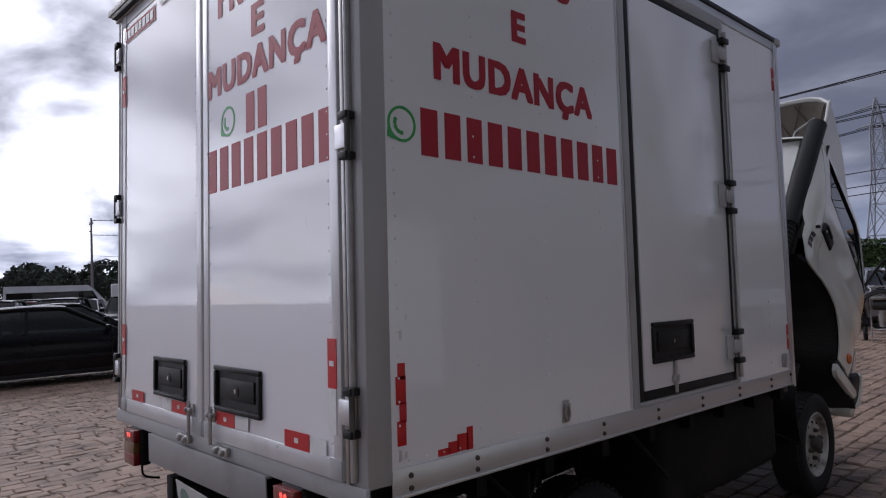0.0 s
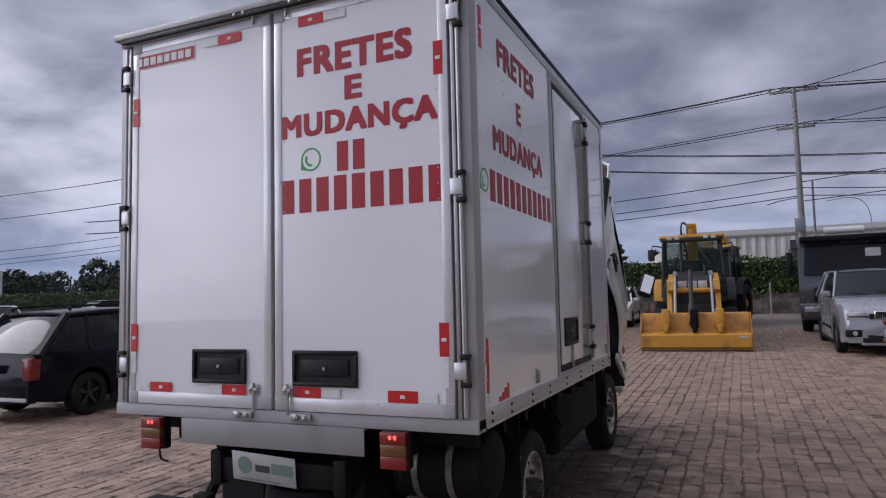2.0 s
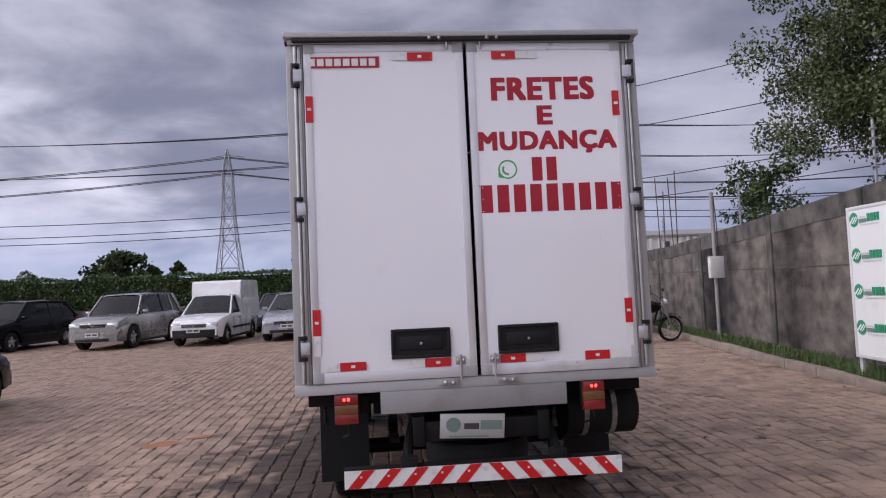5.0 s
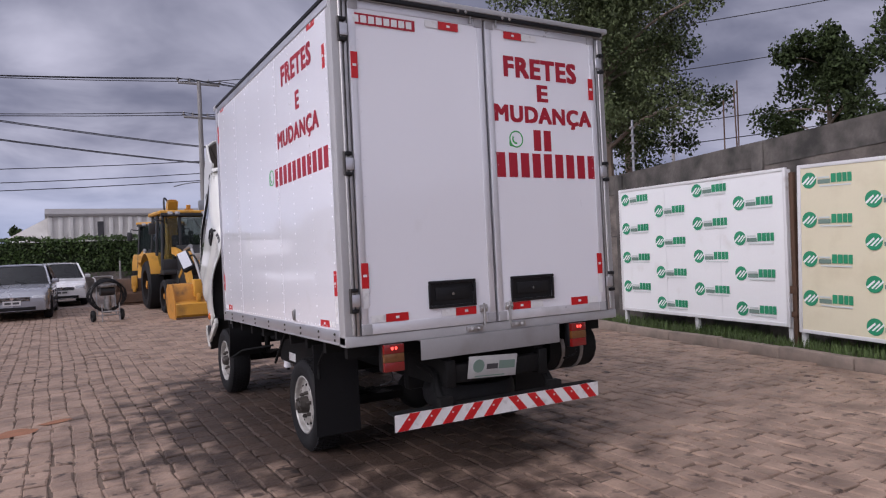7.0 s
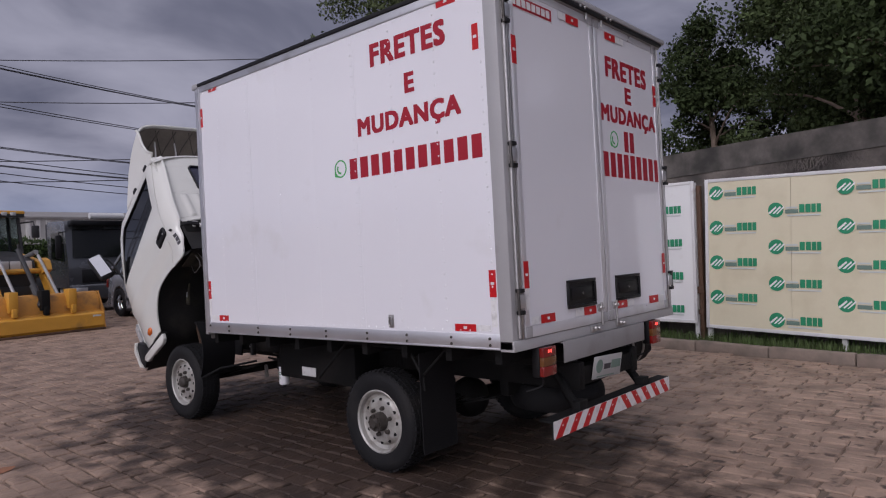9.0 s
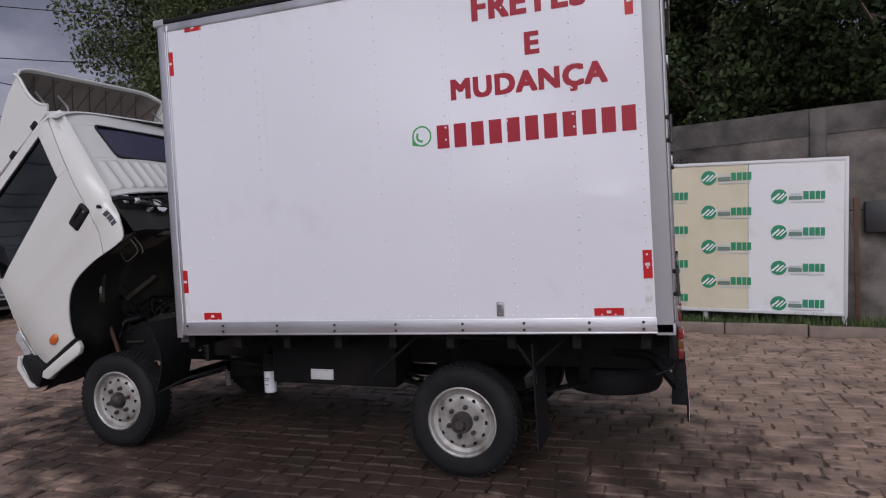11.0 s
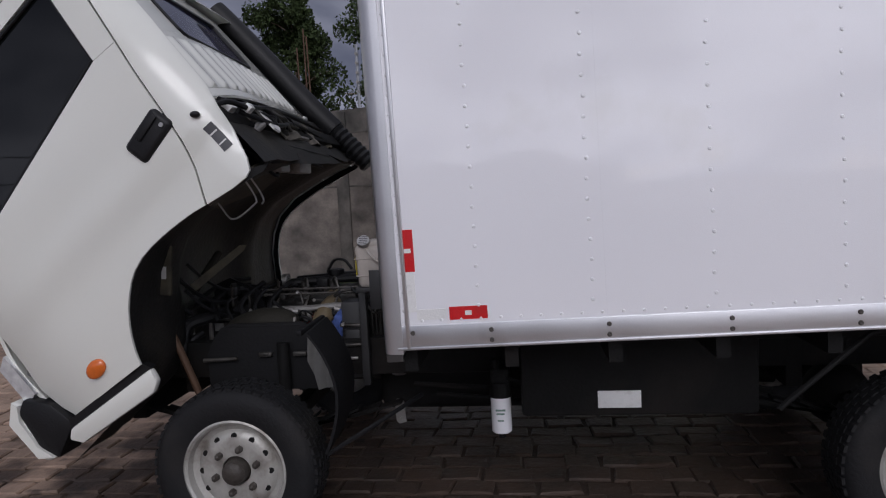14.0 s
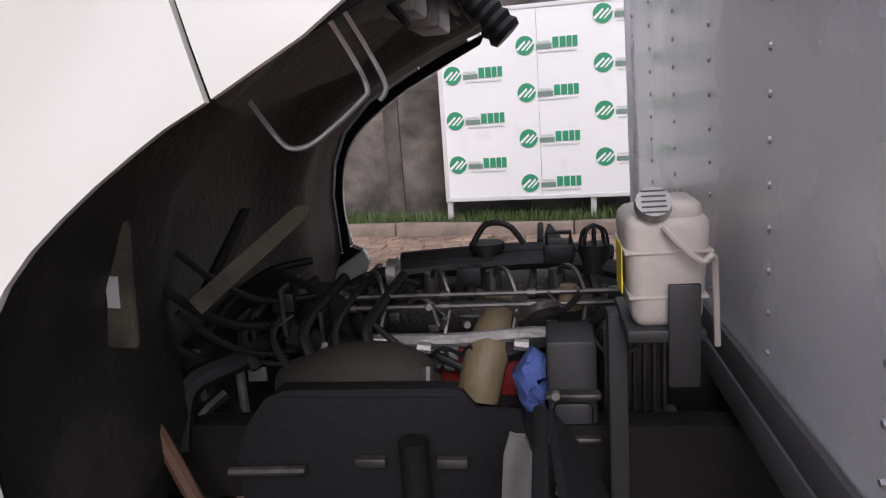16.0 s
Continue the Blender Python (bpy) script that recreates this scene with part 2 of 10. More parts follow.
M_YELW = mat("worn_bucket_yellow", (0.50, 0.225, 0.032), 0.5, var=0.18, scale=4, fine=60, bump=0.15, dirt=(0.16, 0.08, 0.03), dirt_at=(0.5, 0.75), dirt_scale=4)
M_RUST = mat("rusty_steel", (0.085, 0.045, 0.025), 0.7, var=0.35, scale=8, fine=60, bump=0.3)
M_MACHB = mat("machine_black", (0.022, 0.022, 0.023), 0.5, var=0.25, scale=6)
M_WALL = mat("weathered_render_wall", (0.185, 0.160, 0.140), 0.92, var=0.38, scale=2.6, fine=26, bump=0.45, dirt=(0.055, 0.049, 0.044), dirt_at=(0.38, 0.66), dirt_scale=2.0, stretch=(1, 1, 1.25))
M_WALLCAP = mat("stained_wall_cap", (0.118, 0.106, 0.094), 0.9, var=0.38, scale=3.0, fine=26, bump=0.45, dirt=(0.038, 0.036, 0.032), dirt_at=(0.40, 0.66), dirt_scale=2.4, stretch=(1, 1, 0.9))
M_BOARD = mat("white_printed_board", (0.80, 0.81, 0.80), 0.35, var=0.035, scale=0.9, fine=30, dirt=(0.66, 0.65, 0.60), dirt_at=(0.6, 0.85), coat=0.1)
M_BOARDB = mat("yellowed_printed_board", (0.70, 0.65, 0.47), 0.4, var=0.04, scale=0.9, fine=30, dirt=(0.60, 0.54, 0.37), dirt_at=(0.5, 0.85))
M_BOARDF = mat("white_steel_frame", (0.66, 0.66, 0.65), 0.4, var=0.08, scale=4, dirt=(0.24, 0.14, 0.08), dirt_at=(0.66, 0.8))
M_LOGO = mat("green_print", (0.02, 0.27, 0.13), 0.45, var=0.08, scale=5)
M_LOGOG = mat("grey_green_print", (0.16, 0.24, 0.20), 0.5, var=0.08)
M_LOGOP = mat("pale_grey_print", (0.58, 0.62, 0.60), 0.5, var=0.05)
M_KERB = mat("concrete_kerb", (0.26, 0.205, 0.165), 0.9, var=0.22, scale=3, fine=40, bump=0.4, dirt=(0.12, 0.10, 0.08), dirt_at=(0.5, 0.75), piece=0.10)
M_PAVE = mat("worn_paving_stone", (0.325, 0.226, 0.165), 0.66, var=0.30, scale=6.0, fine=30, bump=0.8, dirt=(0.165, 0.112, 0.082), dirt_at=(0.44, 0.70), dirt_scale=2.6, island=0.11, piece=0.11, rough_var=0.15, spots=(0.060, 0.038, 0.028))


def damp_shade_patch(m, colour, centre, reach):
    """Lay a ragged dark patch over a ground material: damp and oil, plus painted shade."""
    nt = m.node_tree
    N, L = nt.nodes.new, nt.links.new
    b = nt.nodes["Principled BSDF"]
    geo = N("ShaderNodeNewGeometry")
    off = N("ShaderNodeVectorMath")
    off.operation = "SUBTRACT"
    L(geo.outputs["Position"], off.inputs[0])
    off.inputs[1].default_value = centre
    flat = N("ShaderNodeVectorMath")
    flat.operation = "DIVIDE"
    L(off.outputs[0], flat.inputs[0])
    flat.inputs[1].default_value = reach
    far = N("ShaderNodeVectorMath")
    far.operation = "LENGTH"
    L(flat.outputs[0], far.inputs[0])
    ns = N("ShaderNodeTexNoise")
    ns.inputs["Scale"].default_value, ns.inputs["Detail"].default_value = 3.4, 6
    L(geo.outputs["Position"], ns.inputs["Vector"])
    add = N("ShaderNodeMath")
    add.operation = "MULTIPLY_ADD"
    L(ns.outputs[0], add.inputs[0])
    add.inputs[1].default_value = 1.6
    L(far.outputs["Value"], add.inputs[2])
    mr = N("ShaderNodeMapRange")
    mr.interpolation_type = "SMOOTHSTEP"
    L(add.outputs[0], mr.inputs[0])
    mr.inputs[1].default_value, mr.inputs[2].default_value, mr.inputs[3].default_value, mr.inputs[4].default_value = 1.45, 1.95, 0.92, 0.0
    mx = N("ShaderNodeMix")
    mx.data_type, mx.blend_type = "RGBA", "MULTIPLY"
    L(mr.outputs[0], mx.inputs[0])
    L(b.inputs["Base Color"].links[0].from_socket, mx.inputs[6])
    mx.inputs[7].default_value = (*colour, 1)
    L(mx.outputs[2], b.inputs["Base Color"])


# oily damp under the truck, with the truck's shade painted into the colour
damp_shade_patch(M_PAVE, (0.10, 0.078, 0.07), (-0.25, 2.5, 0), (2.0, 3.3, 1))
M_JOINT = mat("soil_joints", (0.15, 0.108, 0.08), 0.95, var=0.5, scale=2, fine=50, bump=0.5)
damp_shade_patch(M_JOINT, (0.15, 0.12, 0.11), (-0.25, 2.5, 0), (2.0, 3.3, 1))
M_CLAY = mat("red_clay_stain", (0.29, 0.13, 0.070), 0.9, var=0.3, scale=8, fine=50, bump=0.3)
M_GRASS = mat("grass_blades", (0.075, 0.115, 0.032), 0.8, var=0.3, scale=2, island=0.35)
M_SOIL = mat("verge_soil", (0.060, 0.060, 0.030), 0.95, var=0.35, scale=3, fine=40, bump=0.5)
M_LEAF = mat("tree_leaves", (0.038, 0.056, 0.020), 0.75, spec=0.2, var=0.35, scale=0.5, fine=12, island=0.45)
M_LEAFL = mat("lighter_tree_leaves", (0.050, 0.070, 0.026), 0.75, spec=0.2, var=0.35, scale=0.6, fine=12, island=0.45)
M_LEAFB = mat("sunlit_eucalyptus_leaves", (0.085, 0.108, 0.045), 0.7, spec=0.25, var=0.4, scale=0.45, fine=10, island=0.5)
M_HEDGE = mat("hedge_leaves", (0.055, 0.095, 0.022), 0.6, var=0.35, scale=0.6, fine=10, island=0.5)
M_HEDGEI = mat("hedge_shaded_inside", (0.018, 0.028, 0.010), 0.9, var=0.3, scale=1)
M_BARK = mat("pale_bark", (0.22, 0.17, 0.13), 0.9, var=0.35, scale=3, fine=30, bump=0.5, stretch=(1, 1, 0.3))
M_CONC = mat("grey_concrete", (0.26, 0.25, 0.24), 0.85, var=0.2, scale=1.5, fine=30, bump=0.3)
M_SHED = mat("pale_precast_panels", (0.60, 0.59, 0.56), 0.85, var=0.18, scale=0.4, fine=9, dirt=(0.28, 0.26, 0.24), dirt_at=(0.5, 0.8), dirt_scale=0.3)
M_DARKW = mat("dark_opening", (0.05, 0.05, 0.055), 0.5, var=0.3)
M_WIRE = mat("black_cable", (0.03, 0.03, 0.035), 0.6)
M_GALV = mat("galvanised_steel", (0.30, 0.31, 0.33), 0.5, metal=0.4, var=0.1)
M_WOODS = mat("far_woods", (0.030, 0.042, 0.028), 0.9, var=0.3, scale=0.05, fine=0.8, island=0.4)
# distance haze is painted into the hills' blue-grey base colour
M_WOODB = mat("far_hills_haze_tint", (0.075, 0.10, 0.13), 0.95, var=0.25, scale=0.02, fine=0.3)
M_BRICKT = mat("brick_tower", (0.30, 0.11, 0.07), 0.8, var=0.12, scale=0.5)
M_FARW = mat("far_white_paint", (0.62, 0.62, 0.62), 0.5, var=0.08, scale=0.6)
M_PLATE = mat("number_plate_grey", (0.55, 0.55, 0.54), 0.4, var=0.06, scale=12)
M_INK = mat("dark_plate_print", (0.05, 0.05, 0.055), 0.5)
M_LAMPC = mat("clear_headlamp", (0.62, 0.63, 0.64), 0.10, metal=0.4, var=0.3, scale=25, coat=0.8)
M_CHROME = mat("chrome", (0.70, 0.70, 0.71), 0.12, metal=1.0, var=0.05)
M_SEAT = mat("dark_interior", (0.03, 0.03, 0.032), 0.8, var=0.2)


def paint(name, col, metal=0.0):
    return mat(name, col, 0.26, metal=metal, var=0.05, scale=2.0, fine=120, coat=0.7 if max(col) > 0.03 else 0.12, spec=0.5 if max(col) > 0.03 else 0.15, dirt=tuple(c * 0.7 + 0.02 for c in col), dirt_at=(0.6, 0.9))


P_BLACK = paint("black_car_paint", (0.004, 0.004, 0.005))
P_NAVY = paint("dark_blue_car_paint", (0.003, 0.004, 0.009))
P_SILVER = paint("silver_car_paint", (0.56, 0.56, 0.58), 0.35)
P_SILVERB = paint("beige_silver_car_paint", (0.30, 0.295, 0.285), 0.6)
P_BLUESILVER = paint("blue_grey_silver_paint", (0.34, 0.35, 0.38), 0.45)
P_WHITE = paint("white_car_paint", (0.74, 0.74, 0.74))
P_GREY = paint("graphite_car_paint", (0.10, 0.105, 0.115), 0.4)
P_RED = paint("dark_red_car_paint", (0.18, 0.015, 0.015))

# ---------------------------------------------------------------- mesh helpers
def bx(bm, x0, x1, y0, y1, z0, z1, b=0.0, seg=2, m=None):
    mm = Matrix.LocRotScale(((x0 + x1) / 2, (y0 + y1) / 2, (z0 + z1) / 2), None, (abs(x1 - x0), abs(y1 - y0), abs(z1 - z0)))
    vs = bmesh.ops.create_cube(bm, size=1, matrix=(m @ mm) if m else mm)["verts"]
    if b:
        bmesh.ops.bevel(bm, geom=list({e for v in vs for e in v.link_edges}), offset=b, segments=seg, profile=0.5, affect="EDGES")
    return bm


def cy(bm, p0, p1, r0, r1=None, n=14):
    p0, p1 = Vector(p0), Vector(p1)
    d = p1 - p0
    m = Matrix.Translation((p0 + p1) / 2) @ d.to_track_quat("Z", "Y").to_matrix().to_4x4()
    bmesh.ops.create_cone(bm, cap_ends=True, segments=n, radius1=r0, radius2=r0 if r1 is None else r1, depth=d.length, matrix=m)
    return bm


def ball(bm, c, r, n=10, sc=(1, 1, 1), m=None):
    mm = Matrix.LocRotScale(c, None, sc)
    bmesh.ops.create_uvsphere(bm, u_segments=n, v_segments=max(5, n // 2 + 1), radius=r, matrix=(m @ mm) if m else mm)
    return bm


def tube(bm, pts, r, n=8, closed=False):
    """A round bar along a line of points; r may be a list."""
    P = [Vector(p) for p in pts]
    rs = r if isinstance(r, (list, tuple)) else [r] * len(P)
    rings, up = [], None
    for i, p in enumerate(P):
        a = P[i - 1] if i or closed else p
        c = P[(i + 1) % len(P)] if i < len(P) - 1 or closed else p
        t = (c - a).normalized()
        if up is None:
            up = t.orthogonal().normalized()
        up = (up - t * up.dot(t)).normalized()
        side = t.cross(up)
        rings.append([bm.verts.new(p + (up * math.cos(k * math.tau / n) + side * math.sin(k * math.tau / n)) * rs[i]) for k in range(n)])
    pairs = list(zip(rings, rings[1:])) + ([(rings[-1], rings[0])] if closed else [])
    for a, c in pairs:
        for k in range(n):
            bm.faces.new((a[k], a[(k + 1) % n], c[(k + 1) % n], c[k]))
    if not closed:
        bm.faces.new(rings[0][::-1])
        bm.faces.new(rings[-1])
    return bm


def lin(a, b, t):
    return a + (b - a) * t


def smooth_line(pts, k=5):
    """Catmull-Rom points through pts."""
    P = [Vector(p) for p in pts]
    out = []
    for i in range(len(P) - 1):
        a, b, c, d = P[max(i - 1, 0)], P[i], P[i + 1], P[min(i + 2, len(P) - 1)]
        for j in range(k):
            t = j / k
            out.append(0.5 * ((2 * b) + (c - a) * t + (2 * a - 5 * b + 4 * c - d) * t * t + (3 * b - a - 3 * c + d) * t ** 3))
    return out + [P[-1]]


def prism(bm, pts, vec):
    """A flat outline of 3D points pushed along vec."""
    a = [bm.verts.new(p) for p in pts]
    b = [bm.verts.new(Vector(p) + Vector(vec)) for p in pts]
    bm.faces.new(a)
    bm.faces.new(b[::-1])
    for i in range(len(a)):
        j = (i + 1) % len(a)
        bm.faces.new((a[i], b[i], b[j], a[j]))
    return bm


def lathe(bm, prof, n=32, m=Matrix()):
    """Spin (radius, height) pairs round the x axis; the profile is closed."""
    rings = [[bm.verts.new(m @ Vector((h, r * math.cos(k * math.tau / n), r * math.sin(k * math.tau / n)))) for k in range(n)] for r, h in prof]
    for a, b in zip(rings, rings[1:] + rings[:1]):
        for k in range(n):
            bm.faces.new((a[k], a[(k + 1) % n], b[(k + 1) % n], b[k]))
    return bm


def sheet(bm, poly, f, step=0.08, thick=0.0, push=None):
    """A panel cut from a flat outline (u, v), bent by f(u, v) -> (x, y, z) and given a thickness along push."""
    t = bmesh.new()
    t.faces.new([t.verts.new((u, v, 0)) for u, v in poly])
    us, vs = [p[0] for p in poly], [p[1] for p in poly]
    for axis, lo, hi in ((0, min(us), max(us)), (1, min(vs), max(vs))):
        n = max(1, int((hi - lo) / step))
        for i in range(1, n):
            co, no = [0, 0, 0], [0, 0, 0]
            co[axis], no[axis] = lo + (hi - lo) * i / n, 1
            bmesh.ops.bisect_plane(t, geom=t.verts[:] + t.edges[:] + t.faces[:], plane_co=co, plane_no=no, dist=1e-5)
    push = Vector(push) if push is not None else Vector((0, 0, 0))
    t.verts.index_update()
    top = [bm.verts.new(f(v.co.x, v.co.y)) for v in t.verts]
    low = [bm.verts.new(v.co + push) for v in top] if thick else None
    for fc in t.faces:
        ids = [v.index for v in fc.verts]
        bm.faces.new([top[i] for i in ids])
        if low:
            bm.faces.new([low[i] for i in reversed(ids)])
    if low:
        for e in t.edges:
            if len(e.link_faces) == 1:
                a, b = e.verts[0].index, e.verts[1].index
                bm.faces.new((top[a], top[b], low[b], low[a]))
    t.free()
    return bm


def mesh_of(name, bm, material, sharp=35):
    bmesh.ops.recalc_face_normals(bm, faces=bm.faces[:])
    # a narrow bevel next to a broad flat face keeps that face flat
    for e in bm.edges:
        if len(e.link_faces) == 2:
            a0, a1 = sorted(f.calc_area() for f in e.link_faces)
            if a1 > 5 * a0 and e.calc_face_angle(0) > 0.2:
                e.smooth = False
    me = bpy.data.meshes.new(name)
    bm.to_mesh(me)
    bm.free()
    me.materials.append(material)
    me.shade_smooth()
    me.set_sharp_from_angle(angle=radians(sharp))
    return me


def part(name, bm, material, parent=None, label="", m=None, sharp=35):
    ob = new(name, mesh_of(name, bm, material, sharp))
    ob.parent = parent
    if m is not None:
        ob.matrix_basis = m
    return tagged(ob, label)


def thing(name, label, category, group="", m=None):
    ob = new(name)
    if m is not None:
        ob.matrix_basis = m
    return tagged(ob, label, category, group)


def raw(name, verts, faces, material, parent=None, smooth=False):
    me = bpy.data.meshes.new(name)
    me.from_pydata(verts, [], faces)
    me.materials.append(material)
    if smooth:
        me.shade_smooth()
    ob = new(name, me)
    ob.parent = parent
    return ob


def text_mesh(name, words, material, parent, place, width, height, depth=0.0012, bold=0.050):
    """Heavy lettering in the built-in font, fitted to a width and height from its lower left corner at place."""
    cu = bpy.data.curves.new(name, "FONT")
    cu.body, cu.size, cu.space_character = words, 1.0, 1.12
    cu.resolution_u = 3
    tmp = bpy.data.objects.new(name, cu)
    scene.collection.objects.link(tmp)
    dg = bpy.context.evaluated_depsgraph_get()
    me = bpy.data.meshes.new_from_object(tmp.evaluated_get(dg))
    bpy.data.objects.remove(tmp)
    bpy.data.curves.remove(cu)
    src = bmesh.new()
    src.from_mesh(me)
    bpy.data.meshes.remove(me)
    src.verts.index_update()
    bm = bmesh.new()
    # strokes are thickened by laying shifted copies over one another, each a hair higher
    shifts = [(0, 0)] + [(bold * a, bold * 0.72 * b) for a, b in ((-1, -1), (0, -1), (1, -1), (-1, 0), (1, 0), (-1, 1), (0, 1), (1, 1))]
    for i, (dx, dy) in enumerate(shifts):
        vs = [bm.verts.new((v.co.x + dx, v.co.y + dy, 1.0 + 0.12 * i)) for v in src.verts]
        for f in src.faces:
            bm.faces.new([vs[v.index] for v in f.verts])
    src.free()
    xs = [v.co.x for v in bm.verts]
    x0, x1, top = min(xs), max(xs), max(v.co.y for v in bm.verts)
    low = -bold * 0.72
    for v in bm.verts:
        v.co = Vector(((v.co.x - x0) / (x1 - x0) * width, (v.co.y - low) / (top - low) * height, v.co.z * depth))
    me2 = bpy.data.meshes.new(name)
    bm.to_mesh(me2)
    bm.free()
    me2.materials.append(material)
    ob = new(name, me2)
    ob.parent, ob.matrix_basis = parent, place
    return ob

# ---------------------------------------------------------------- ground and yard boundary
def kerb_x(y):
    return 4.94 + 0.135 * y


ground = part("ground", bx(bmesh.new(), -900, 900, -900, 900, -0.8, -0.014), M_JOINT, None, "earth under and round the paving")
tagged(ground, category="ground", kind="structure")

# far paving, a plain sheet round the field of laid stones
def far_paving_material():
    m = mat("distant_paving", (0.230, 0.184, 0.160), 0.72, var=0.20, scale=0.6, fine=14, bump=0.4, dirt=(0.14, 0.118, 0.105), dirt_at=(0.48, 0.75), dirt_scale=0.5)
    nt = m.node_tree
    b = nt.nodes["Principled BSDF"]
    src = b.inputs["Base Color"].links[0].from_socket
    tc = nt.nodes.new("ShaderNodeTexCoord")
    mp = nt.nodes.new("ShaderNodeMapping")
    mp.inputs["Rotation"].default_value = (0, 0, math.pi / 2)
    nt.links.new(tc.outputs["Object"], mp.inputs[0])
    br = nt.nodes.new("ShaderNodeTexBrick")
    br.inputs["Color1"].default_value, br.inputs["Color2"].default_value, br.inputs["Mortar"].default_value = (1, 1, 1, 1), (0.84, 0.83, 0.82, 1), (0.5, 0.47, 0.45, 1)
    br.inputs["Scale"].default_value = 1.0
    br.inputs["Brick Width"].default_value, br.inputs["Row Height"].default_value, br.inputs["Mortar Size"].default_value = 0.21, 0.150, 0.008
    nt.links.new(mp.outputs[0], br.inputs["Vector"])
    mx = nt.nodes.new("ShaderNodeMix")
    mx.data_type, mx.blend_type = "RGBA", "MULTIPLY"
    mx.inputs[0].default_value = 1.0
    nt.links.new(src, mx.inputs[6])
    nt.links.new(br.outputs[0], mx.inputs[7])
    nt.links.new(mx.outputs[2], b.inputs["Base Color"])
    return m


PX0, PX1, PY0, PY1 = -14.0, 9.2, -7.5, 21.0      # field of separate stones
M_FARP = far_paving_material()
bm = bmesh.new()
for x0, x1, y0, y1 in ((-75, PX0, -40, 33), (PX0, 60, -40, PY0), (PX0, 11.5, PY1, 33)):
    bx(bm, x0, x1, y0, y1, -0.10, -0.003)
far_paving = tagged(part("far_paving", bm, M_FARP, None, "worn reddish grey stone paving"), category="paving", kind="structure")

# kerb stones, verge, grass
kerb = tagged(new("kerb"), "row of rough concrete kerb stones", "kerb", kind="structure")
bm0 = bmesh.new()
bx(bm0, 0, 0.13, -0.49, 0.49, -0.05, 0.125, 0.018)
for v in bm0.verts:
    v.co += Vector((noise.noise(v.co * 9), 0, noise.noise(v.co * 7 + Vector((3, 1, 2))))) * 0.008
kerb_me = mesh_of("kerb_stone", bm0, M_KERB)
ang = math.degrees(math.atan(0.135))
for k in range(36):
    y = -7.0 + k * 0.985
    o = new("kerb_stone", kerb_me)
    o.parent = kerb
    o.matrix_basis = pose(kerb_x(y) + random.uniform(-.01, .01), y, random.uniform(-.012, .012), random.uniform(-1, 1), random.uniform(-2, 2), -ang + random.uniform(-.6, .6))

bm = bmesh.new()
v4 = [bm.verts.new(p) for p in ((kerb_x(-9) + 0.10, -9, 0.07), (kerb_x(-9) + 3, -9, 0.09), (kerb_x(31) + 3, 31, 0.09), (kerb_x(31) + 0.10, 31, 0.07))]
bm.faces.new(v4)
bmesh.ops.subdivide_edges(bm, edges=bm.edges[:], cuts=24, use_grid_fill=True)
for v in bm.verts:
    v.co.z += 0.05 * noise.noise(v.co * 1.7)
tagged(part("verge", bm, M_SOIL, None, "dark soil verge along the wall"), category="verge", kind="structure")


def grass_strip():
    verts, faces = [], []
    rng = random.Random(7)
    for _ in range(15000):
        y = rng.uniform(-4, 20) if rng.random() < 0.75 else rng.uniform(-1, 9)
        d = rng.uniform(0.13, 0.80)
        dens = noise.noise(Vector((d * 3, y * 0.9, 0)))
        if dens < -0.15 and rng.random() < 0.7:
            continue
        x = kerb_x(y) + d
        h = rng.uniform(0.05, 0.15) * (1.0 + 0.7 * max(0, dens))
        a, l = rng.uniform(0, math.tau), rng.uniform(0.0, 0.09)
        w = rng.uniform(0.004, 0.009)
        dx, dy = math.cos(a), math.sin(a)
        z = 0.07
        i = len(verts)
        verts += [(x - dy * w, y + dx * w, z), (x + dy * w, y - dx * w, z), (x + dx * l * 0.4 + dy * w * 0.7, y + dy * l * 0.4 - dx * w * 0.7, z + h * 0.6),
                  (x + dx * l * 0.4 - dy * w * 0.7, y + dy * l * 0.4 + dx * w * 0.7, z + h * 0.6), (x + dx * l, y + dy * l, z + h)]
        faces += [(i, i + 1, i + 2, i + 3), (i + 3, i + 2, i + 4)]
    ob = raw("grass", verts, faces, M_GRASS)
    tagged(ob, "short weedy grass along the foot of the wall", "grass", kind="stuff")


grass_strip()

# boundary wall, slightly skew to the truck
def wall_x(y):
    return 5.86 + 0.145 * y


def wall_rise(y):
    """The wall's top runs down towards the far end."""
    return 0.07 - 0.034 * max(-6.0, min(16.0, y))


WALL_M = pose(5.86, 0, 0, 0, 0, -math.degrees(math.atan(0.145)))
wall_parts = bmesh.new()
for k in range(23):
    bx(wall_parts, 0, 0.18, -14 + 2 * k, -12 + 2 * k, -0.1, 2.50)
bmesh.ops.remove_doubles(wall_parts, verts=wall_parts.verts[:], dist=0.001)
for v in wall_parts.verts:
    if v.co.z > 2:
        v.co.z += wall_rise(v.co.y)
wall_side = tagged(part("wall_east", wall_parts, M_WALL, None, "stained grey rendered boundary wall", WALL_M), category="wall", kind="structure")
bm = bmesh.new()
for k in range(46):
    y0 = -14 + k
    bx(bm, -0.012, 0.192, y0, y0 + 1, 2.50, 2.86)
bmesh.ops.remove_doubles(bm, verts=bm.verts[:], dist=0.001)
for v in bm.verts:
    v.co.z += wall_rise(v.co.y) + (0.006 * math.sin(v.co.y * 2.3) if v.co.z > 2.8 else 0)
part("wall_cap", bm, M_WALLCAP, wall_side, "dark stained top course")
part("wall_joint", bx(bmesh.new(), -0.006, 0.0, -14, 32, 1.575, 1.60), M_WALLCAP, wall_side)
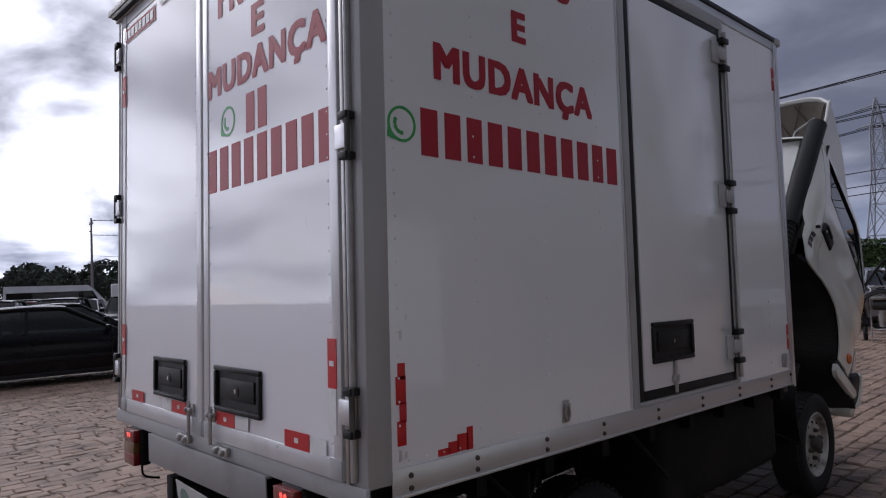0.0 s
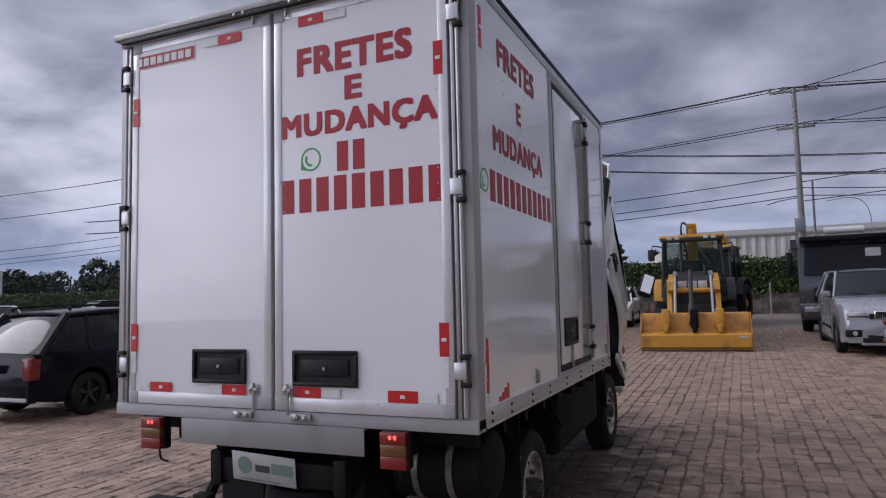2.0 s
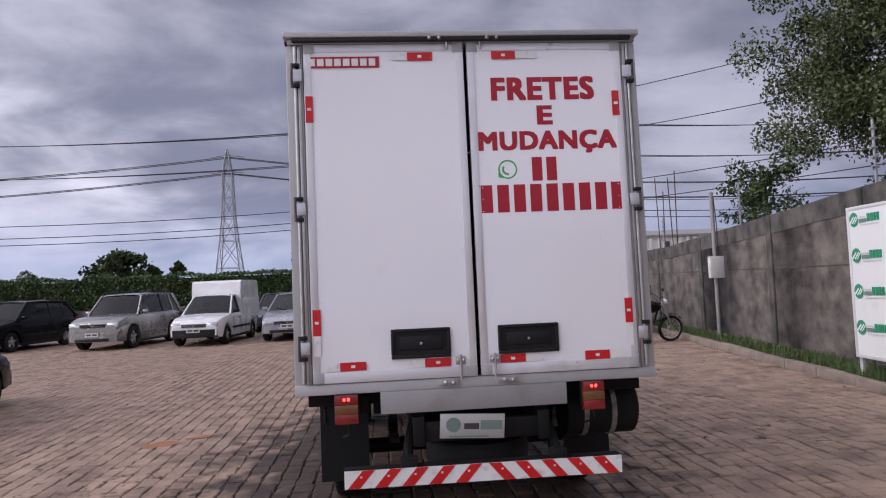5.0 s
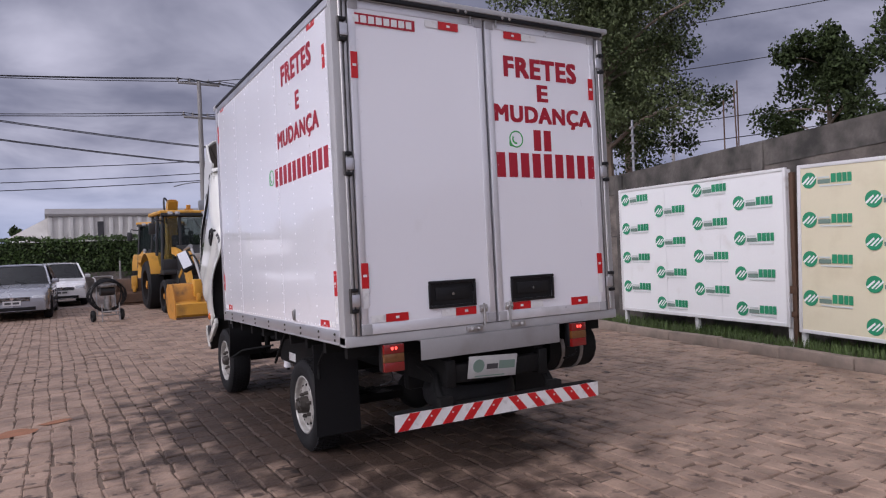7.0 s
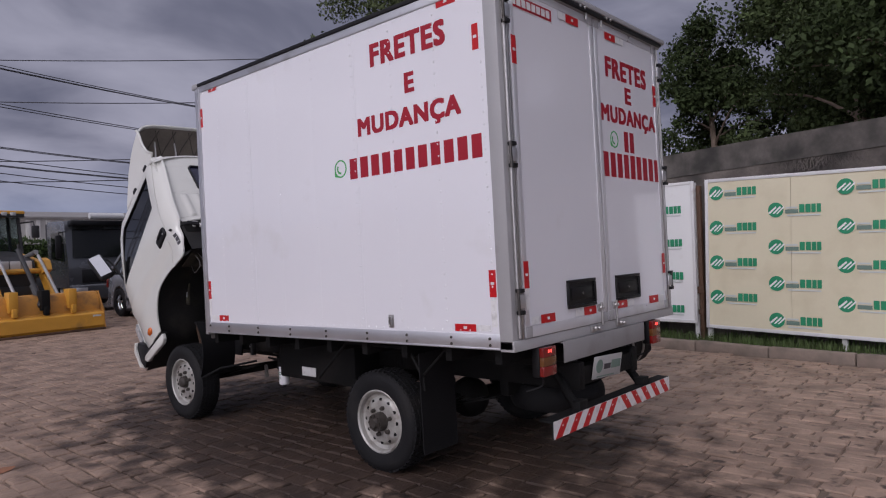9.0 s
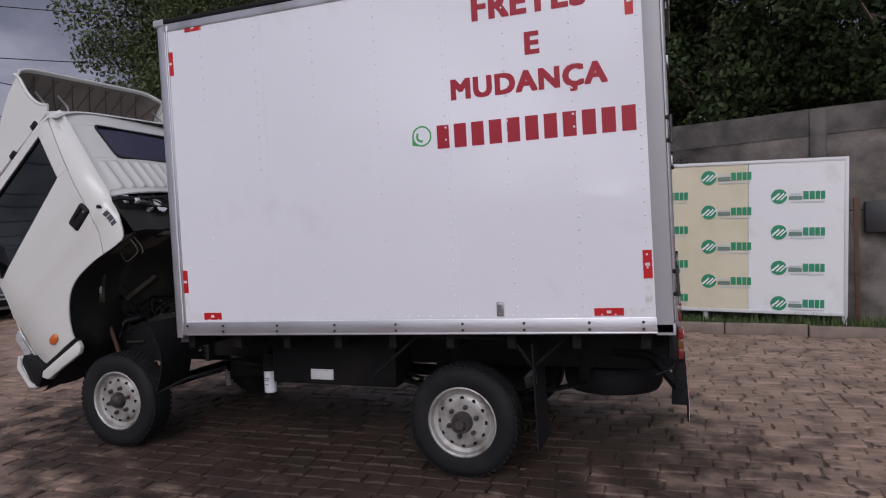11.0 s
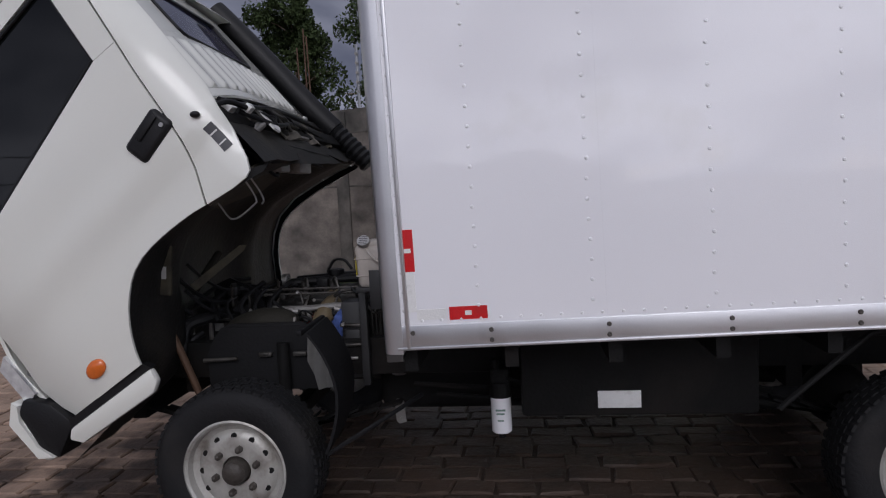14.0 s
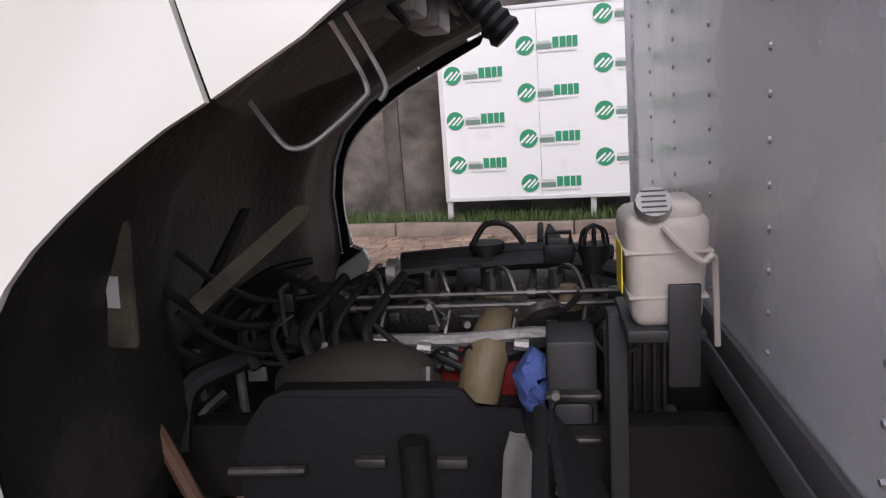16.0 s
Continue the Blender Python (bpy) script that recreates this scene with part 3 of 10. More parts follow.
for y in (-10.3, -6.1, -1.9, 2.3, 5.52, 8.75, 13.0, 17.2, 21.4, 25.6):
    bm = bmesh.new()
    bx(bm, -0.045, 0, y - 0.10, y + 0.10, -0.1, 2.84 + wall_rise(y), 0.012)
    part("pilaster", bm, M_WALLCAP, wall_side, "dark concrete pilaster")

# stone paving: each stone with its own worn edges
def stone(x0, x1, y0, y1, z, tx, ty, c, e=0.012):
    cx, cyy = (x0 + x1) / 2, (y0 + y1) / 2
    zt = lambda x, y: z + tx * (x - cx) + ty * (y - cyy)
    rim = [(x0 + c[0], y0 + c[1]), (x1 + c[2], y0 + c[3]), (x1 + c[4], y1 + c[5]), (x0 + c[6], y1 + c[7])]
    v = [(x, y, -0.03) for x, y in rim]
    v += [(x, y, zt(x, y) - 0.008) for x, y in rim]
    v += [(x + (e if i in (0, 3) else -e), y + (e if i < 2 else -e), zt(x, y) + 0.3 * c[i]) for i, (x, y) in enumerate(rim)]
    f = [(8, 9, 10, 11)]
    for i in range(4):
        j = (i + 1) % 4
        f += [(i, j, 4 + j, 4 + i), (4 + i, 4 + j, 8 + j, 8 + i)]
    return v, f


paving = tagged(new("paving"), "worn reddish grey stone setts laid in rows", "paving", kind="structure")


def lay_paving():
    rng = random.Random(11)
    V, F, singles = [], [], []
    x = PX0
    row = 0
    while x < PX1:
        w = 0.150 + rng.uniform(-0.012, 0.012)
        y = PY0 - rng.uniform(0, 0.2)
        while y < PY1:
            l = rng.uniform(0.165, 0.245)
            cx, cyy = x + w / 2, y + l / 2
            if cx + 0.05 < kerb_x(cyy):
                wob = 0.034 * noise.noise(Vector((x * 0.5, y * 0.45, 5))) + 0.012 * noise.noise(Vector((x * 2.1, y * 1.7, 9)))
                z = 0.004 * noise.noise(Vector((cx * 0.7, cyy * 0.7, 0))) + rng.uniform(-0.003, 0.003) - (0.006 if rng.random() < 0.05 else 0)
                g = rng.uniform(0.003, 0.0075)
                j = [rng.uniform(-0.010, 0.010) for _ in range(4)]
                v, f = stone(x + wob + g + j[0] * .5, x + w + wob - g + j[1] * .5, y + g + j[2], y + l - g + j[3], z, rng.uniform(-.018, .018), rng.uniform(-.018, .018), [rng.uniform(-0.012, 0.012) for _ in range(8)], rng.uniform(0.006, 0.013))
                v = [(a + 0.03 * (b - cyy) * j[0] * 12, b + 0.03 * (a - cx) * j[1] * 20, c) for a, b, c in v]
                if -4.35 < cx < -2.55 and -0.6 < cyy < 4.4 and len(singles) < 290:
                    singles.append((v, f, cx, cyy))
                else:
                    n = len(V)
                    V += v
                    F += [tuple(i + n for i in q) for q in f]
            y += l
        x += w
        row += 1
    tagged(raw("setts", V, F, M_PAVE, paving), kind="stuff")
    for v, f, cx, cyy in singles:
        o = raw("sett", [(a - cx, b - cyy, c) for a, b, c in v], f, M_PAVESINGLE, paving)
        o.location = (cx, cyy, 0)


def paving_single():
    """The same stone for the setts that are objects of their own, with the stains laid out in the yard's measure."""
    m = M_PAVE.copy()
    m.name = "worn_paving_stone_single"
    nt = m.node_tree
    geo = nt.nodes.new("ShaderNodeNewGeometry")
    for n in nt.nodes:
        if n.bl_idname == "ShaderNodeMapping":
            for l in list(n.inputs[0].links):
                nt.links.remove(l)
            nt.links.new(geo.outputs["Position"], n.inputs[0])
    return m


M_PAVESINGLE = paving_single()
lay_paving()

# a smear of red clay on the stones
def clay(cx, cyy, rx, ry, turn):
    bm = bmesh.new()
    rim = []
    for k in range(22):
        t = k * math.tau / 22
        r = 1 + 0.35 * noise.noise(Vector((math.cos(t) * 1.7, math.sin(t) * 1.7, cx)))
        rim.append(bm.verts.new((rx * r * math.cos(t), ry * r * math.sin(t), 0.0)))
    top = bm.verts.new((0, 0, 0.008))
    for a, b in zip(rim, rim[1:] + rim[:1]):
        bm.faces.new((a, b, top))
    return part("clay_smear", bm, M_CLAY, None, m=pose(cx, cyy, 0.004, 0, 0, turn))


for i, a in enumerate(((-2.95, 3.36, 0.20, 0.13, 20), (-2.62, 3.62, 0.15, 0.06, 25))):
    tagged(clay(*a), "thin smear of red clay on the paving", "dirt")

# ---------------------------------------------------------------- the box truck
truck = thing("box_truck", "white box truck, cab tilted forward, red lettering on its body", "truck")
TILT_BOX = Matrix.Translation((0, 0, 0.945)) @ pose(0, 0, 0, -1.2) @ Matrix.Translation((0, 0, -0.945))
SIDE = {
    "left": Matrix(((0, 0, -1, 0), (-1, 0, 0, 0), (0, 1, 0, 0), (0, 0, 0, 1))),
    "right": Matrix(((0, 0, 1, 0), (1, 0, 0, 0), (0, 1, 0, 0), (0, 0, 0, 1))),
    "rear": Matrix(((1, 0, 0, 0), (0, 0, -1, 0), (0, 1, 0, 0), (0, 0, 0, 1))),
}


def on_side(which, along, z, out=0.0):
    """Pose of a decal on a face of the box: along is y on the sides and x at the rear, out is how proud it lies."""
    base = {"left": (-1.10 - out, along, z), "right": (1.10 + out, along, z), "rear": (along, -out, z)}[which]
    return Matrix.Translation(base) @ SIDE[which]


def decal(name, which, a0, a1, z0, z1, material, parent, out=0.0, thick=0.0016, b=0.0, label=""):
    lo, hi = min(a0, a1), max(a0, a1)
    bm = bmesh.new()
    if which == "rear":
        bx(bm, lo, hi, -out - thick, -out, z0, z1, b)
    elif which == "left":
        bx(bm, -1.10 - out - thick, -1.10 - out, lo, hi, z0, z1, b)
    else:
        bx(bm, 1.10 + out, 1.10 + out + thick, lo, hi, z0, z1, b)
    return part(name, bm, material, parent, label)


def reflective(which, a0, a1, z0, z1, parent, white=0.0):
    lift = 0.0046 if which == "rear" else 0.0
    decal("reflective_tape", which, a0, a1, z0, z1, M_TAPE, parent, out=lift)
    am, zm = (a0 + a1) / 2, (z0 + z1) / 2
    decal("tape_mark", which, am - 0.012, am + 0.012, zm - 0.008, zm + 0.008, M_TAPEW, parent, out=lift + 0.0022)
    if white:
        if abs(a1 - a0) > (z1 - z0):
            e = max(a0, a1) if white > 0 else min(a0, a1)
            decal("worn_white_tape", which, e + 0.004 * (1 if white > 0 else -1), e + white, z0 + 0.004, z1 - 0.004, M_TAPEW, parent, out=lift)
        else:
            e = z1 if white > 0 else z0
            decal("worn_white_tape", which, a0 + 0.004, a1 - 0.004, min(e, e + white), max(e, e + white), M_TAPEW, parent, out=lift)


def digit_bars(which, a0, a1, z0, z1, count, parent):
    pitch = (a1 - a0) / count
    for i in range(count):
        s = a0 + pitch * (i + 0.14)
        bm = bmesh.new()
        bx(bm, 0, abs(pitch) * 0.70, 0, z1 - z0, 0, 0.0015)
        part("lettering_bar", bm, M_RED, parent, m=on_side(which, s, z0))


def chat_mark(which, a, z, r, parent):
    """Plain green ring with a curved bar inside."""
    bm = bmesh.new()
    n = 28
    tail = {17: 1.28, 16: 1.12, 18: 1.12}
    rings = []
    for k in range(n):
        t = k * math.tau / n
        o = r * tail.get(k, 1.0)
        rings.append([bm.verts.new((rr * math.cos(t), rr * math.sin(t), h)) for rr, h in ((r * 0.84, 0), (r * 0.84, 0.0015), (o, 0.0015), (o, 0))])
    for k in range(n):
        p, q = rings[k], rings[(k + 1) % n]
        for j in range(4):
            bm.faces.new((p[j], q[j], q[(j + 1) % 4], p[(j + 1) % 4]))
    pts = [(r * 0.5 * math.cos(t), r * 0.5 * math.sin(t)) for t in (2.5, 2.9, 3.4, 3.9, 4.4, 4.9)]
    for (xa, ya), (xb, yb) in zip(pts, pts[1:]):
        d = Vector((xb - xa, yb - ya, 0)).normalized() * r * 0.11
        s = Vector((-d.y, d.x, 0))
        prism(bm, [Vector((xa, ya, 0)) + s, Vector((xa, ya, 0)) - s, Vector((xb, yb, 0)) - s, Vector((xb, yb, 0)) + s], (0, 0, 0.0014))
    part("round_mark", bm, M_GREEN, parent, "thin green ring mark", m=on_side(which, a, z))


def dome(bm, c, n, r=0.006):
    """A low rivet head at c facing n."""
    n = Vector(n)
    a = n.orthogonal().normalized()
    b = n.cross(a)
    low = [bm.verts.new(Vector(c) + (a * math.cos(t) + b * math.sin(t)) * r) for t in [k * math.tau / 6 for k in range(6)]]
    up = [bm.verts.new(Vector(c) + n * r * 0.5 + (a * math.cos(t) + b * math.sin(t)) * r * 0.6) for t in [k * math.tau / 6 for k in range(6)]]
    for k in range(6):
        bm.faces.new((low[k], low[(k + 1) % 6], up[(k + 1) % 6], up[k]))
    bm.faces.new(up)


def cargo_side(s):
    """One long side of the box; s is -1 for the driver's side and 1 for the kerb side."""
    which = "left" if s < 0 else "right"
    bm = bmesh.new()
    xi, xo = s * 1.06, s * 1.10
    if s < 0:
        bx(bm, xi, xo, 0.10, 3.23, 1.035, 3.05)
    else:
        bx(bm, xi, xo, 0.10, 1.465, 1.035, 3.05)
        bx(bm, xi, xo, 2.465, 3.23, 1.035, 3.05)
        bx(bm, xi, xo, 1.465, 2.465, 1.035, 1.045)
        bx(bm, xi, xo, 1.465, 2.465, 2.97, 3.05)
    panel = part("side_panel", bm, M_BOX, truck, "white riveted panel with red lettering", TILT_BOX)
    bm = bmesh.new()
    bx(bm, s * 1.06, s * 1.106, 0.10, 3.24, 0.945, 1.035, 0.004)
    bx(bm, s * 1.1, s * 1.112, 0.10, 3.24, 0.945, 0.955, 0.002)
    rail = part("sill_rail", bm, M_ALU, truck, "bolted aluminium sill rail", TILT_BOX)
    bolts = [2.89, 2.47, 2.05, 1.63, 1.20, 0.83, 0.46, 0.17, 3.18]
    bm0 = bmesh.new()
    cy(bm0, (0, 0, 0), (s * 0.007, 0, 0), 0.0095, 0.007, 8)
    me = mesh_of("bolt", bm0, M_HUB)
    for y in bolts:
        for z in (0.970, 1.008):
            if y == 3.18 and z < 1:
                continue
            o = new("bolt", me)
            o.parent, o.location = rail, (s * 1.106, y, z)
    # top rail with its dark rubber lip
    bm = bmesh.new()
    bx(bm, s * 1.05, s * 1.107, 0.06, 3.26, 3.02, 3.075, 0.006)
    part("roof_rail", bm, M_ALU, truck, "", TILT_BOX)
    bm = bmesh.new()
    bx(bm, s * 1.05, s * 1.112, 0.03, 3.28, 3.076, 3.105, 0.006)
    part("roof_lip", bm, M_BLACK, truck, "dark rubber roof lip", TILT_BOX)
    # rivets in columns and along the edges
    bm = bmesh.new()
    r = 0.0078 if s < 0 else 0.0055
    cols = [2.93, 2.52, 2.10, 1.67, 1.24, 0.87, 0.49] if s < 0 else [0.49, 0.87, 1.24, 2.93]
    for y in cols:
        for k in range(27):
            dome(bm, (xo, y + random.uniform(-.003, .003), 1.10 + k * 0.0715), (s, 0, 0), r)
    for y in (0.135, 3.205):
        for k in range(27):
            dome(bm, (xo, y, 1.09 + k * 0.0715), (s, 0, 0), r)
    for k in range(42):
        y = 0.17 + k * 0.0725
        if s > 0 and 1.47 < y < 2.53:
            continue
        dome(bm, (xo, y, 1.052), (s, 0, 0), r * 0.85)
        dome(bm, (xo, y, 3.005), (s, 0, 0), r * 0.85)
    tagged(part("rivets", bm, M_RIVET, panel), kind="stuff")
    # joints between the sheets
    for y in ((1.215, 2.47) if s < 0 else (1.42,)):
        decal("sheet_joint", which, y - 0.004, y + 0.004, 1.04, 3.02, M_BOX if s < 0 else M_ALU, panel, thick=0.002)
    # lashing ring
    ring = bmesh.new()
    y0 = 0.965 if s < 0 else 0.955
    bx(ring, xo, xo + s * 0.006, y0 - 0.022, y0 + 0.022, 1.05, 1.135, 0.003)
    tube(ring, [(xo + s * 0.014, y0 + 0.014 * math.cos(t), 1.085 + 0.026 * math.sin(t)) for t in [k * math.tau / 12 for k in range(12)]], 0.004, 6, True)
    bx(ring, xo, xo + s * 0.02, y0 - 0.012, y0 + 0.012, 1.108, 1.124, 0.002)
    part("lashing_ring", ring, M_STEEL, panel, "small steel lashing ring")
    return panel


left_panel = cargo_side(-1)
right_panel = cargo_side(1)


def words(which, text, a, w, z, h, parent):
    text_mesh("lettering", text, M_RED, parent, on_side(which, a, z), w, h)


# the front wall, roof and floor of the box
bm = bmesh.new()
bx(bm, -1.04, 1.04, 3.25, 3.28, 0.95, 3.06)
front_panel = part("front_panel", bm, M_FRONT, truck, "dull aluminium front wall of the box", TILT_BOX)
bm = bmesh.new()
for i in range(6):
    for k in range(28):
        dome(bm, (-0.97 + i * 0.388, 3.28, 1.06 + k * 0.07), (0, 1, 0), 0.0075)
tagged(part("rivets", bm, M_ALU, front_panel), kind="stuff")
bm = bmesh.new()
bx(bm, -1.04, 1.04, 3.235, 3.30, 0.885, 0.955, 0.004)
bx(bm, -1.04, 1.04, 3.283, 3.295, 0.955, 1.02, 0.003)
part("front_sill", bm, mat("dark_grey_steel", (0.085, 0.082, 0.080), 0.5, var=0.2, scale=4, dirt=(0.03, 0.028, 0.026)), truck, "dark steel sill", TILT_BOX)
for s in (-1, 1):
    bm = bmesh.new()
    pts = [(s * 1.108, 3.22), (s * 1.108, 3.245)] + [(s * (1.108 - 0.052 * (1 - math.cos(t))), 3.245 + 0.052 * math.sin(t)) for t in (0.3, 0.6, 0.9, 1.2, 1.57)] + [(s * 1.02, 3.297), (s * 1.02, 3.22)]
    prism(bm, [(x, y, 0.93) for x, y in pts], (0, 0, 2.15))
    bx(bm, s * 1.10, s * 1.112, 3.19, 3.205, 0.945, 3.06, 0.003)
    part("front_corner_post", bm, M_ALU, truck, "rounded aluminium corner post", TILT_BOX)
    bm = bmesh.new()
    bx(bm, s * 1.03, s * 1.116, 3.21, 3.302, 3.06, 3.11, 0.012)
    part("corner_cap", bm, M_POST, truck, "", TILT_BOX)
bm = bmesh.new()
bx(bm, -1.05, 1.05, 0.05, 3.27, 3.07, 3.10)
part("box_roof", bm, M_ALU, truck, "", TILT_BOX)
bm = bmesh.new()
bx(bm, -1.05, 1.05, 0.05, 3.25, 0.93, 0.97)
box_floor = part("box_floor", bm, M_CHASSIS, truck, "", TILT_BOX)
for k in range(9):
    part("floor_bearer", bx(bmesh.new(), -1.04, 1.04, 0.14 + k * 0.38, 0.19 + k * 0.38, 0.85, 0.929), M_CHASSIS, box_floor)

# lettering and tapes of the two sides
words("left", "FRETES", 1.045, 0.655, 2.762, 0.152, left_panel)
words("left", "E", 0.745, 0.085, 2.530, 0.128, left_panel)
words("left", "MUDANÇA", 1.195, 0.900, 2.325, 0.122, left_panel)
digit_bars("left", 1.31, 0.14, 2.050, 2.188, 11, left_panel)
chat_mark("left", 1.392, 2.135, 0.062, left_panel)
words("right", "FRETES", 0.405, 0.680, 2.728, 0.150, right_panel)
words("right", "E", 0.712, 0.082, 2.495, 0.120, right_panel)
words("right", "MUDANÇA", 0.312, 0.900, 2.272, 0.128, right_panel)
digit_bars("right", 0.235, 1.40, 2.008, 2.165, 11, right_panel)
chat_mark("right", 0.170, 2.098, 0.058, right_panel)
reflective("left", 0.11, 0.158, 1.245, 1.40, left_panel, -0.17)
reflective("left", 0.27, 0.43, 1.045, 1.088, left_panel, -0.11)
reflective("left", 3.155, 3.20, 1.235, 1.39, left_panel, -0.15)
reflective("left", 2.90, 3.04, 1.050, 1.098, left_panel, 0.12)
reflective("left", 2.92, 3.05, 2.995, 3.045, left_panel)
reflective("left", 3.16, 3.205, 2.72, 2.88, left_panel)
reflective("left", 0.145, 0.19, 2.67, 2.82, left_panel)
reflective("left", 0.30, 0.45, 2.985, 3.035, left_panel)
reflective("right", 2.86, 2.99, 3.02, 3.062, right_panel)
reflective("right", 3.16, 3.205, 2.76, 2.90, right_panel)
reflective("right", 3.17, 3.21, 1.16, 1.31, right_panel)
reflective("right", 0.14, 0.18, 2.74, 2.95, right_panel)
# torn remains of two tapes on the kerb side
for k, (y, z, w, h) in enumerate(((0.125, 1.10, 0.035, 0.075), (0.135, 1.17, 0.028, 0.06), (0.122, 1.225, 0.04, 0.085), (0.13, 1.30, 0.03, 0.05))):
    decal("torn_tape", "right", y, y + w, z, z + h, M_TAPE, right_panel, b=0.0004)
for y, z, w, h in ((0.29, 1.040, 0.05, 0.022), (0.335, 1.040, 0.045, 0.038), (0.375, 1.042, 0.05, 0.055), (0.42, 1.040, 0.028, 0.075)):
    decal("torn_tape", "right", y, y + w, z, z + h, M_TAPE, right_panel)
for y, z, w, h in ((0.13, 1.055, 0.012, 0.035), (0.155, 1.06, 0.008, 0.02), (0.14, 1.42, 0.01, 0.03), (0.165, 1.48, 0.006, 0.02)):
    decal("scratch", "right", y, y + w, z, z + h, M_ALU, right_panel, thick=0.0008)

# side door on the kerb side
bm = bmesh.new()
for a in ((1.470, 1.515, 1.035, 3.03), (2.485, 2.525, 1.035, 3.03), (1.515, 2.485, 2.965, 3.03), (1.515, 2.485, 1.035, 1.055)):
    bx(bm, 1.085, 1.109, a[0], a[1], a[2], a[3], 0.003)
SIDE_DOOR_M = TILT_BOX @ Matrix.Translation((0, -0.035, 0))
side_frame = part("door_frame", bm, M_POST, truck, "grey side door frame", SIDE_DOOR_M)
bm = bmesh.new()
for a in ((1.516, 1.556, 1.056, 2.963), (2.446, 2.484, 1.056, 2.963), (1.556, 2.446, 2.925, 2.963), (1.556, 2.446, 1.056, 1.098)):
    bx(bm, 1.08, 1.106, a[0], a[1], a[2], a[3], 0.006)
part("gasket", bm, M_BLACK, side_frame, "black rubber door seal")
bm = bmesh.new()
bx(bm, 1.06, 1.112, 1.558, 2.444, 1.10, 2.923, 0.006)
side_door = part("side_door", bm, M_BOX, truck, "white closed side door", SIDE_DOOR_M)
for z in (2.82, 2.035, 1.235):
    bm = bmesh.new()
    bx(bm, 1.112, 1.122, 2.36, 2.44, z - 0.06, z + 0.06, 0.004)
    bx(bm, 1.112, 1.135, 2.42, 2.50, z - 0.035, z + 0.035, 0.006)
    h = part("hinge", bm, M_POST, side_door, "grey strap hinge")
    for d in (-0.075, 0.075):
        part("hinge_knuckle", bx(bmesh.new(), 1.10, 1.142, 2.45, 2.525, z + d - 0.016, z + d + 0.016, 0.006), M_BLACK, h)
bm = bmesh.new()
cy(bm, (1.122, 2.505, 1.07), (1.122, 2.505, 2.95), 0.011, n=10)
part("hinge_rod", bm, M_STEEL, side_door)


def vent_box(which, a0, a1, z0, z1, parent):
    """A recessed black lock box with a raised rim."""
    lo, hi = a0, a1
    bm = bmesh.new()
    t = 0.020
    strips = ((lo, hi, z0, z0 + t), (lo, hi, z1 - t, z1), (lo, lo + t, z0 + t, z1 - t), (hi - t, hi, z0 + t, z1 - t))
    for p0, p1, q0, q1 in strips:
        if which == "rear":
            bx(bm, p0, p1, -0.016, -0.001, q0, q1, 0.005)
        else:
            bx(bm, 1.112, 1.126, p0, p1, q0, q1, 0.005)
    frame_part = part("lock_box", bm, M_BLACK, parent, "black plastic lock box")
    bm = bmesh.new()
    mid = (lo + hi) / 2
    if which == "rear":
        bx(bm, lo + t, hi - t, -0.003, -0.001, z0 + t, z1 - t)
        bx(bm, lo + 0.05, hi - 0.05, -0.010, -0.003, z0 + 0.05, z1 - 0.045, 0.004)
        cy(bm, (mid, -0.012, (z0 + z1) / 2), (mid, -0.003, (z0 + z1) / 2), 0.022)
    else:
        bx(bm, 1.112, 1.115, lo + t, hi - t, z0 + t, z1 - t)
        bx(bm, 1.115, 1.120, lo + 0.05, hi - 0.05, z0 + 0.05, z1 - 0.045, 0.003)
    part("recess", bm, M_BLACK, frame_part)
    bm = bmesh.new()
    if which == "rear":
        cy(bm, (mid, -0.016, (z0 + z1) / 2), (mid, -0.010, (z0 + z1) / 2), 0.009, n=10)
    else:
        cy(bm, (1.119, mid, (z0 + z1) / 2), (1.124, mid, (z0 + z1) / 2), 0.009, n=10)
    part("lock_barrel", bm, M_CHROME, frame_part, "small chrome lock")


vent_box("right", 1.62, 2.00, 1.215, 1.40, side_door)
bm = bmesh.new()
cy(bm, (1.122, 1.81, 1.07), (1.122, 1.81, 1.215), 0.009, n=8)
rod = part("lock_rod", bm, M_STEEL, side_door, "steel lock rod")
part("clamp_plate", bx(bmesh.new(), 1.112, 1.130, 1.790, 1.830, 1.115, 1.150, 0.003), M_STEEL, rod)
bm = bmesh.new()
bx(bm, 1.10, 1.120, 3.075, 3.115, 1.06, 1.14, 0.004)
part("latch", bm, M_STEEL, right_panel)

# rear frame
for s in (-1, 1):
    bm = bmesh.new()
    bx(bm, s * 1.00, s * 1.102, 0.012, 0.105, 0.945, 3.06, 0.006)
    part("rear_corner_post", bm, M_POST, truck, "grey rear corner post", TILT_BOX)
    bm = bmesh.new()
    bx(bm, s * 1.012, s * 1.030, -0.004, 0.014, 1.0, 3.05, 0.003)
    cy(bm, (s * 1.046, 0.004, 1.01), (s * 1.046, 0.004, 3.05), 0.012, n=10)
    part("hinge_channel", bm, M_STEEL, truck, "", TILT_BOX)
bm = bmesh.new()
bx(bm, -1.102, 1.102, 0.004, 0.105, 0.935, 0.998, 0.005)
rear_sill = part("rear_sill", bm, M_POST, truck, "grey rear sill", TILT_BOX)
bm = bmesh.new()
bx(bm, -1.112, 1.112, -0.045, 0.11, 3.092, 3.128, 0.006)
bx(bm, -1.09, 1.09, -0.012, 0.10, 3.062, 3.092, 0.004)
rear_header = part("rear_header", bm, M_POST, truck, "grey rain header above the doors", TILT_BOX)
bm = bmesh.new()
